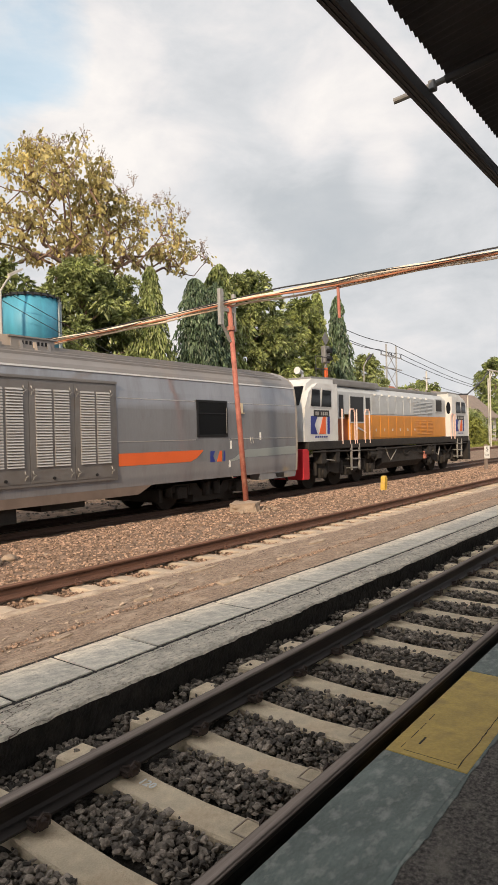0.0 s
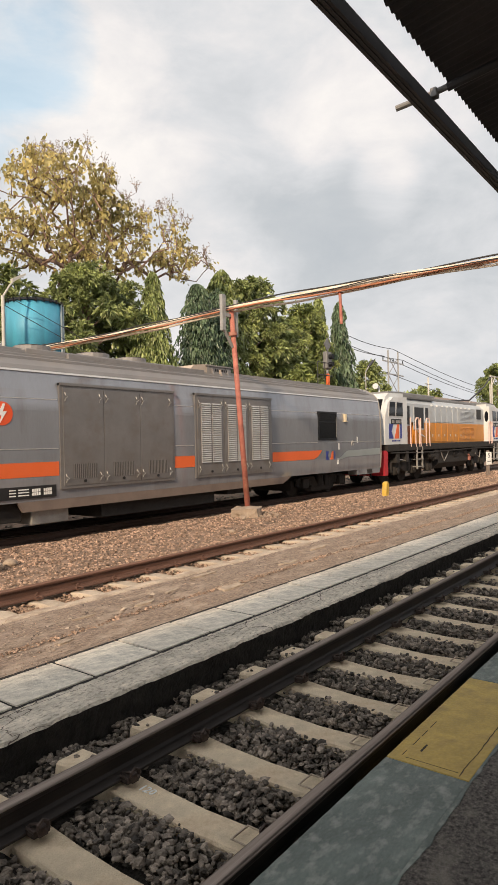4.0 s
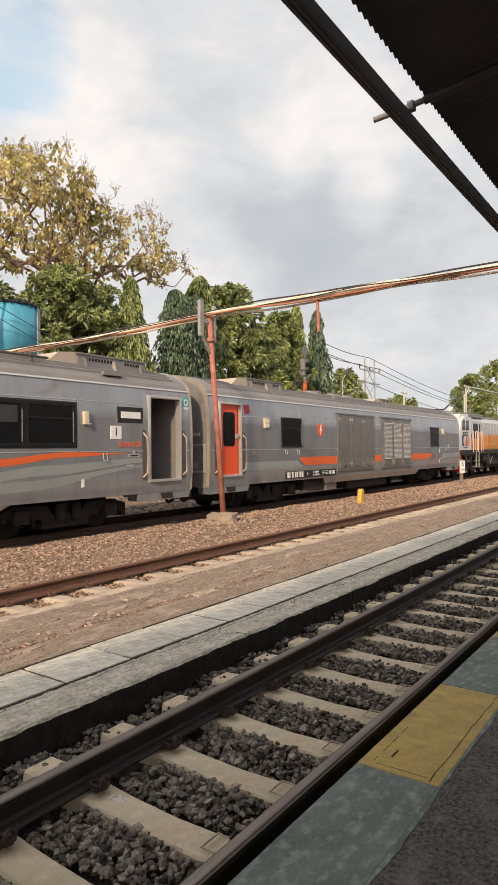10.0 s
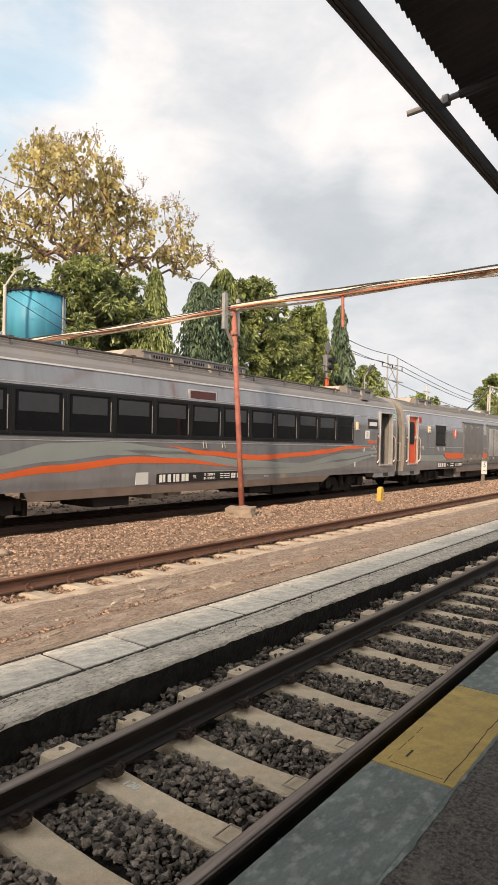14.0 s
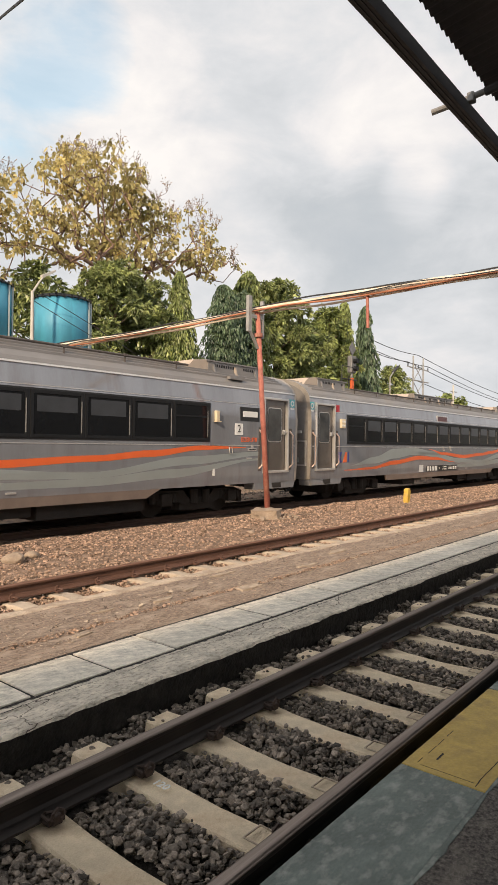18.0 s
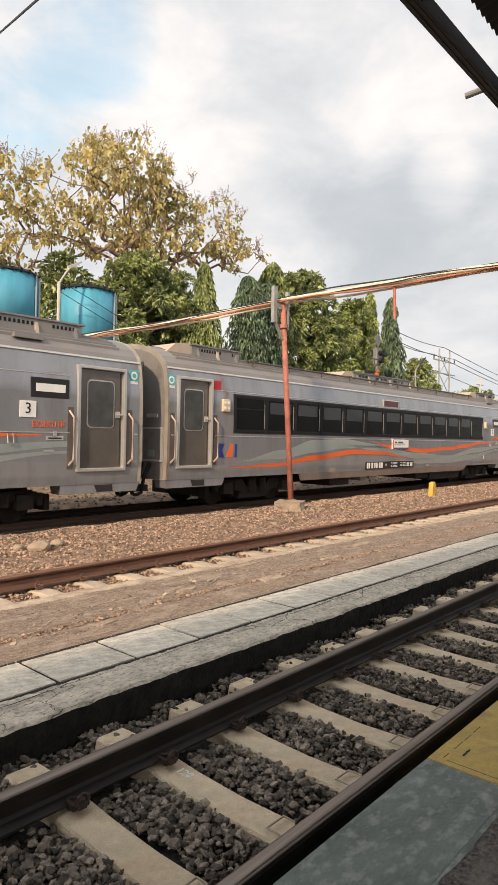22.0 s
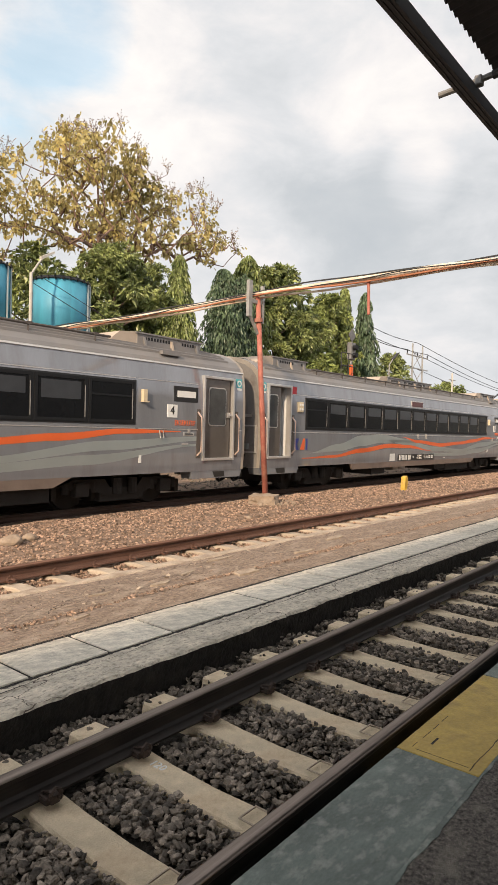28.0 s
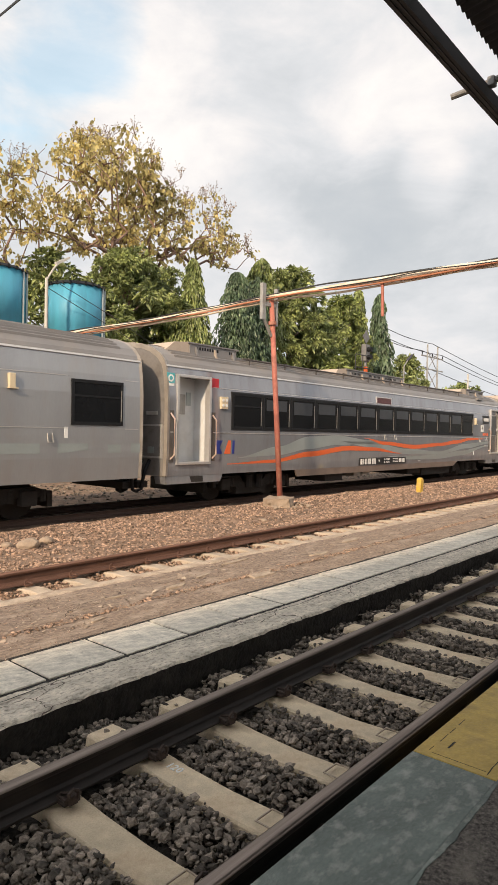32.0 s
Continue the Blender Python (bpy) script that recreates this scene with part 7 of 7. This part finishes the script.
def spire_tree(x, y, h, r, rng, n, material, label, size=(0.3, 0.5), base=0.1, power=0.9):
    """A narrow tree whose short twigs arch out and hang, with long leaves drooping from them in tiers."""
    t = thing("tree", label, "tree", (x, y, -0.3))
    path = [(0, 0, 0), (0.05, 0, h * 0.4), (-0.04, 0.05, h * 0.75), (0, 0, h * 0.97)]
    part("trunk", path_tube(bmesh.new(), path, [0.16, 0.12, 0.07, 0.02], 6), M_BARK, t, "straight slim trunk")
    nt_ = max(60, n // 34)
    u = np.sort(rng.uniform(0, 1, nt_))
    az = np.arange(nt_) * 2.39996 + rng.normal(0, 0.3, nt_)
    w = r * (1 - u) ** power + 0.07 * r
    w *= rng.uniform(0.5, 1.1, nt_) * (1 + 0.22 * np.sin(23 * u + 2 * az))
    z = h * (base + (1 - base) * u)
    per = n // nt_
    f = np.tile(np.linspace(0.25, 1.0, per), (nt_, 1)) + rng.normal(0, 0.04, (nt_, per))
    a = az[:, None] + rng.normal(0, 0.16, (nt_, per)) / np.maximum(f, 0.3)
    out = w[:, None] * np.sin(np.clip(f, 0, 1.1) * 1.45)
    fall = w[:, None] * 0.95 * f ** 2.2
    p = np.stack([np.cos(a) * out, np.sin(a) * out, z[:, None] - fall], -1).reshape(-1, 3)
    tilt = -(0.75 + 0.55 * f + rng.normal(0, 0.16, f.shape))
    ha = a + rng.normal(0, 0.5, a.shape)
    head = np.stack([np.cos(ha) * np.cos(tilt), np.sin(ha) * np.cos(tilt), np.sin(tilt)], -1).reshape(-1, 3)
    core = len(p) // 7
    k = rng.integers(0, nt_, core)
    pin = np.stack([rng.normal(0, 0.3, core) * w[k], rng.normal(0, 0.3, core) * w[k], z[k] - 0.2], -1)
    hin = np.stack([rng.normal(0, 0.4, core), rng.normal(0, 0.4, core), -np.ones(core)], -1)
    hin /= np.linalg.norm(hin, axis=1, keepdims=True)
    leaf_cloud("crown", np.concatenate([p, pin]), np.concatenate([rng.uniform(*size, len(p)), rng.uniform(*size, core) * 1.8]), material, t, rng, 0.9, 0.42, np.concatenate([head, hin]), True)
    return t


def greenery():
    g = np.random.default_rng(21)
    teak(22.25, 30, [(0.2, 17.4, 3.2, 3.0, 1.6, 105, 0.95), (-0.4, 15.4, 5.0, 3.6, 1.8, 140, 0.85), (-2.6, 13.2, 5.0, 3.4, 1.9, 130, 0.55), (2.5, 13.4, 3.4, 2.6, 1.8, 80, 0.5), (6.8, 15.4, 4.2, 2.6, 2.2, 130, 0.42), (7.2, 13.7, 3.4, 2.2, 0.8, 36, 0.5), (10.6, 14.6, 2.6, 1.6, 1.3, 40, 0.36), (3.6, 16.4, 2.8, 2.4, 1.5, 56, 0.7), (1.7, 12.7, 2.2, 1.6, 1.0, 34, 1.0)], 15, g, "tall teak tree with yellowing large leaves and bare twigs", trunk_h=11.5, sprays=60)
    teak(14.6, 31, [(0.6, 14.2, 3.0, 3.0, 1.8, 80, 0.92), (0.0, 12.2, 5.0, 3.4, 2.2, 110, 0.85), (1.5, 9.4, 4.6, 3.0, 1.6, 50, 0.7), (-5.5, 13.5, 3.6, 3.0, 2.6, 70, 0.9)], 14, g, "teak tree with yellow-green leaves behind the tanks", trunk_h=7.5, sprays=14)
    dense_tree(20.8, 26, 10.9, 4.7, 3.0, g, 36000, M_LEAFG, "dense dark green mango-like tree behind the train", size=(0.15, 0.30), clump=0.75)
    dense_tree(24.3, 27.5, 11.3, 2.6, 2.2, g, 18000, M_LEAFG, "leafy green tree beside a tall narrow one", size=(0.15, 0.30), clump=0.7)
    dense_tree(17.9, 29, 11.0, 3.0, 2.0, g, 6500, M_LEAFG, "dark green leafy tree behind the tanks")
    dense_tree(27.6, 30.0, 9.0, 2.6, 2.0, g, 9000, M_LEAFG, "leafy tree between the narrow ones", clump=0.6, size=(0.16, 0.3))
    spire_tree(23.4, 24.0, 11.1, 2.5, g, 15000, M_LEAFC, "narrow tree with drooping bright leaves", size=(0.18, 0.32), base=0.1)
    spire_tree(31.4, 28, 12.7, 2.3, g, 15000, M_LEAFB, "bluish-green conical tree with drooping leaves", size=(0.20, 0.36), power=0.45)
    spire_tree(34.2, 28.6, 13.0, 2.0, g, 13000, M_LEAFB, "bluish-green drooping tree beside a rounded one", size=(0.20, 0.36), power=0.45)
    spire_tree(37.5, 31, 15.4, 2.9, g, 14000, M_LEAFC, "tall drooping tree behind the bluish ones", size=(0.28, 0.50), power=0.5)
    dense_tree(41.8, 31.5, 15.6, 4.3, 3.4, g, 30000, M_LEAFG, "broad dark green tree with a rounded crown", size=(0.20, 0.38), clump=0.95)
    dense_tree(46.8, 32, 13.0, 3.0, 3.0, g, 15000, M_LEAFG, "dark green tree beside a clipped one", size=(0.20, 0.38), clump=0.9)
    dense_tree(52.4, 33, 15.3, 3.3, 2.6, g, 17000, M_LEAFC, "bright green leafy tree near the signal", size=(0.22, 0.42), clump=0.9)
    spire_tree(57.0, 34, 17.1, 2.5, g, 12000, M_LEAFC, "tall narrow tree with drooping leaves", size=(0.32, 0.56), power=0.7)
    spire_tree(59.5, 33, 16.9, 2.6, g, 14000, M_LEAFB, "tall narrow tree with drooping dark leaves", size=(0.32, 0.56), power=0.7)
    dense_tree(42.3, 27.0, 7.9, 1.5, 1.4, g, 5000, M_LEAFC, "low bright shrub behind the train", clump=0.5)
    dense_tree(119.5, 60, 18.0, 6.0, 5.0, g, 10000, M_LEAFG, "far rounded green tree", size=(0.4, 0.8), clump=1.6)
    dense_tree(200, 80, 18.0, 16.0, 10.0, g, 12000, M_LEAFC, "far spreading bright green tree", size=(0.6, 1.2), clump=2.4)
    dense_tree(205, 58, 24.0, 10.0, 8.0, g, 10000, M_LEAFC, "tall green tree beyond the portal", size=(0.5, 1.0), clump=2.4)
    dense_tree(228, 56, 31.0, 13.0, 9.0, g, 10000, M_LEAFG, "tall dark green tree beyond the portal", size=(0.5, 1.0), clump=2.8)
    for x, y, h, w in ((80, 27, 3.6, 3.0), (86, 28, 3.9, 3.2), (94, 30, 3.4, 3.4), (74, 30, 2.6, 2.6)):
        dense_tree(x, y, h, w, 2.2, g, 1800, M_GRASS, "yellow-green bush beside the far siding", size=(0.3, 0.5), base=0.0)
    for x, y, h, w in ((150, 50, 7.5, 7.0), (168, 52, 8.5, 8.0), (186, 53, 9.0, 8.0), (205, 54, 9.5, 9.0), (226, 55, 10.0, 9.0), (250, 56, 11.0, 10.0)):
        dense_tree(x, y, h, w, 4.0, g, 2600, M_LEAFC, "far green bush beyond the portal", size=(0.6, 1.1), base=0.0, clump=1.6)
    # dark hedge line closing the yard behind the train
    for x in range(-14, 120, 7):
        dense_tree(x + g.uniform(-1, 1), 36.5 + g.uniform(-1, 2.5), g.uniform(5.5, 8.0), 5.0, 3.0, g, 1500, M_LEAFG, "dark green undergrowth behind the yard", size=(0.4, 0.7), base=0.0, clump=1.2)
    p = np.stack([g.uniform(60, 130, 5000), g.uniform(23.5, 30, 5000), np.full(5000, -0.15)], -1)
    o = leaf_cloud("grass", p, g.uniform(0.3, 0.6, 5000), M_GRASS, None, g, -1.2, 0.15, None, True)
    tagged(o, "yellow-green grass along the far siding", "grass", kind="stuff")


def far_things():
    s = thing("signal", "dark railway colour-light signal on a steel post", "signal", (29.3, 17.0, -0.2))
    part("post", tubebm((0, 0, 0), (0, 0, 5.8), 0.07, 10), M_GALV, s)
    hd = part("head", boxbm(-0.24, 0.24, -0.14, 0.14, 5.72, 6.62, bevel=0.05), M_GREYPIPE, s, "dark two-lamp head")
    for z in (5.94, 6.34):
        part("hood", tubebm((0, -0.36, z), (0, -0.14, z), 0.13, 14), M_RUBBER, hd)
    part("diamond", prismbm([(-0.36, 7.0), (0, 6.64), (0.36, 7.0), (0, 7.36)], -0.03, 0.0, axis="y"), M_GREYPIPE, s, "grey diamond board")
    part("orange_sleeve", tubebm((0, -0.02, 4.6), (0, -0.02, 5.45), 0.10, 12), M_ORANGE, s)
    cg = bmesh.new()
    for dx in (-1.5, -0.8):
        tube(cg, (dx, -0.3, 3.0), (dx, -0.3, 5.95), 0.025, 6)
    for z in (4.6, 5.3, 5.95):
        tube(cg, (-1.5, -0.3, z), (0, -0.3, z), 0.025, 6)
    part("ladder_cage", cg, M_DARKSTEEL, s)
    l = thing("street_lamp", "tall pale street lamp with a bent arm", "street lamp", (56.5, 28.5, -0.3))
    part("post", path_tube(bmesh.new(), [(0, 0, 0), (0, 0, 8.7), (0.7, 0, 9.3), (1.0, 0, 9.5)], 0.065, 8), M_GALV, l)
    part("lamp_head", prismbm([(0.7, 9.25), (1.75, 9.95), (1.70, 10.05), (0.65, 9.36)], -0.14, 0.14, axis="y"), M_DARKSTEEL, l, "slanted dark lamp head")
    # twin-pole power mast
    q = thing("power_mast", "twin-pole concrete power mast with cross arms", "power mast", (132.5, 60.0, -0.3))
    for dx in (-2.6, 2.6):
        part("pole", tubebm((dx, 0, 0), (dx, 0, 21.9), 0.24, 10, r2=0.16), M_GALV, q)
    for z in (16.5, 19.2):
        part("cross_arm", boxbm(-5.5, 5.5, -0.1, 0.1, z, z + 0.22), M_GALV, q)
    br = bmesh.new()
    for z in (8.0, 12.2, 16.4):
        tube(br, (-2.6, 0, z), (2.6, 0, z + 4.2), 0.08, 6)
        tube(br, (2.6, 0, z), (-2.6, 0, z + 4.2), 0.08, 6)
    part("brace", br, M_GALV, q)
    for dx in (-5.2, 0, 5.2):
        part("insulator", tubebm((dx, 0, 19.4), (dx, 0, 20.1), 0.12, 8), M_RUBBER, q)
    m2 = thing("power_pole", "far power pole with a cross arm", "power pole", (153.0, 60.0, -0.3))
    part("pole", tubebm((0, 0, 0), (0, 0, 17.4), 0.22, 8), M_WALL, m2)
    part("cross_arm", boxbm(-2.0, 2.0, -0.1, 0.1, 15.6, 15.8), M_GALV, m2)
    for k, (dx, z) in enumerate(((-5.2, 20.0), (0, 22.0), (5.2, 20.0), (-4, 16.6))):
        for (xa, ya, za), (xb, yb, zb) in (((104 + k, 60, z + 1.3), (132.5 + dx, 60, z)), ((132.5 + dx, 60, z), (250, 62, z - 5 + k * 0.4))):
            pts = [(xa + (xb - xa) * i / 12, ya + (yb - ya) * i / 12, za + (zb - za) * i / 12 - (0.7 if xb < 140 else 2.2) * math.sin(math.pi * i / 12)) for i in range(13)]
            tagged(link("power_line", path_tube(bmesh.new(), pts, 0.07, 5), M_CABLE), "sagging dark power line", "power line")
    # yellow pipe portal over the far siding
    p = thing("pipe_portal", "yellowish pipe portal over the far siding", "portal", (75.5, 22.0, -0.2))
    part("post", tubebm((0, 0, 0), (0, 0, 8.9), 0.085, 10), M_WALL, p)
    part("post", tubebm((9.5, 3, 0), (9.5, 3, 8.9), 0.085, 10), M_WALL, p)
    part("beam", path_tube(bmesh.new(), [(-0.6, 0, 9.0), (26, 1, 9.6)], 0.09, 10), M_WALL, p)
    part("brace", tubebm((0, 0, 7.9), (1.3, 0, 9.0), 0.05, 8), M_WALL, p)
    part("sagging_pipe", path_tube(bmesh.new(), [(-0.3, 0, 8.9), (-3, 0, 7.6), (-8, 0, 5.9), (-14, 0, 5.6)], 0.08, 8), M_DARKSTEEL, p)
    part("post", tubebm((-8.0, 0, 0), (-8.0, 0, 5.9), 0.08, 8), M_WALL, p)
    # long shed with a weathered roof, far along the line
    h = thing("shed", "long low shed with a weathered grey-brown roof", "shed", (118, 42, -0.3))
    part("wall", boxbm(-6, 30, 0, 10, 0, 5.2), M_WALL, h)
    for k in range(5):
        part("window", boxbm(6 + 5 * k, 7.6 + 5 * k, -0.06, 0.02, 1.6, 3.4), M_GLASS, h)
    part("door", boxbm(3.0, 4.4, -0.06, 0.02, 0.0, 2.4), M_REDPOLE, h)
    rf = bmesh.new()
    prism(rf, [(-1.0, 5.0), (11.0, 5.0), (5.0, 10.4)], -7, 31)
    part("roof", rf, M_OLDROOF, h, "weathered pitched roof")
    h2 = thing("house", "far house with a red tiled roof", "house", (146, 72, -0.3))
    part("wall", boxbm(0, 22, 0, 8, 0, 12), M_WALL, h2)
    rf = bmesh.new()
    prism(rf, [(-1, 11.8), (9, 11.8), (4, 15.5)], -1, 23)
    part("roof", rf, M_TILE, h2, "red tiled roof")
    # pale houses glimpsed through the trees
    for x, y, w, hh in ((27.0, 38, 5, 8.8), (20, 40, 6, 7.0)):
        q = thing("house", "pale house glimpsed between the trees", "house", (x, y, -0.3))
        part("wall", boxbm(0, w, 0, 5, 0, hh), M_WALL, q)
        for k in range(2):
            wn = part("window", boxbm(0.8 + k * 2.2, 2.0 + k * 2.2, -0.04, 0.02, hh - 2.2, hh - 0.8), M_GLASS, q)
            part("sill", boxbm(0.7 + k * 2.2, 2.1 + k * 2.2, -0.14, 0.0, hh - 2.3, hh - 2.2), M_KERB, wn)
        rf = bmesh.new()
        prism(rf, [(-0.5, hh), (5.5, hh), (2.5, hh + 1.8)], -0.5, w + 0.5)
        part("roof", rf, M_TILE, q, "red tiled roof")


def loose_stones():
    g = random.Random(5)
    for x, y, s, mm in ((4.75, 8.1, 0.15, M_STONEBLOCK), (5.1, 8.2, 0.11, M_STONEBLOCK), (4.5, 8.25, 0.09, M_STONEBLOCK), (5.6, 8.05, 0.05, M_STONEBLOCK), (9.4, 7.6, 0.06, M_STONEBLOCK)):
        b = bmesh.new()
        bmesh.ops.create_icosphere(b, subdivisions=2, radius=s)
        for q in b.verts:
            q.co *= 1 + 0.35 * noise.noise(q.co * 5 + Vector((x * 3, y, 0)))
            q.co.z *= 0.6
        o = link("stone", b, mm)
        o.location = (x, y, float(bed_height(y)) + s * 0.25)
        o.rotation_euler = (0, 0, g.uniform(0, 6))
        tagged(o, "loose stone lying on the brown gravel", "stone", group="loose stones")


pipe_bridge()
marker_posts()
canopy()
tanks()
greenery()
far_things()
loose_stones()


# ---- what moves: the train pulls away, gathering speed ----
RUN = [(0, 0.064), (1, 1.209), (2, 2.487), (3, 3.895), (4, 5.435), (5, 7.105), (6, 8.907), (7, 10.840), (8, 12.906), (9, 15.105), (10, 17.439), (11, 19.907), (12, 22.512), (13, 25.252), (14, 28.128), (15, 31.139), (16, 34.285), (17, 37.562), (18, 40.969), (19, 44.503), (20, 48.159), (21, 51.931), (22, 55.87), (23, 59.90), (24, 63.875), (25, 68.036), (26, 72.268), (27, 76.557), (28, 80.888), (29, 85.245), (30, 89.607), (31, 93.956), (32, 98.266)]


def travelled(t):
    ts, ss = zip(*RUN)
    return float(np.interp(t, ts, ss))


def motions():
    for vehicle, x0 in FLEET:
        walk(vehicle, [(t, pose(x0 + s, TRACK_C, Z_RAIL)) for t, s in RUN])
        # the wheels roll without slipping
        for frame_ in [c for c in vehicle.children if c.name.startswith("bogie")]:
            for ws in frame_.children:
                x, _, r = ws.location
                walk(ws, [(k / 10, pose(x, 0, r, 0, math.degrees(travelled(k / 10) / r), 0)) for k in range(0, 321)])


motions()
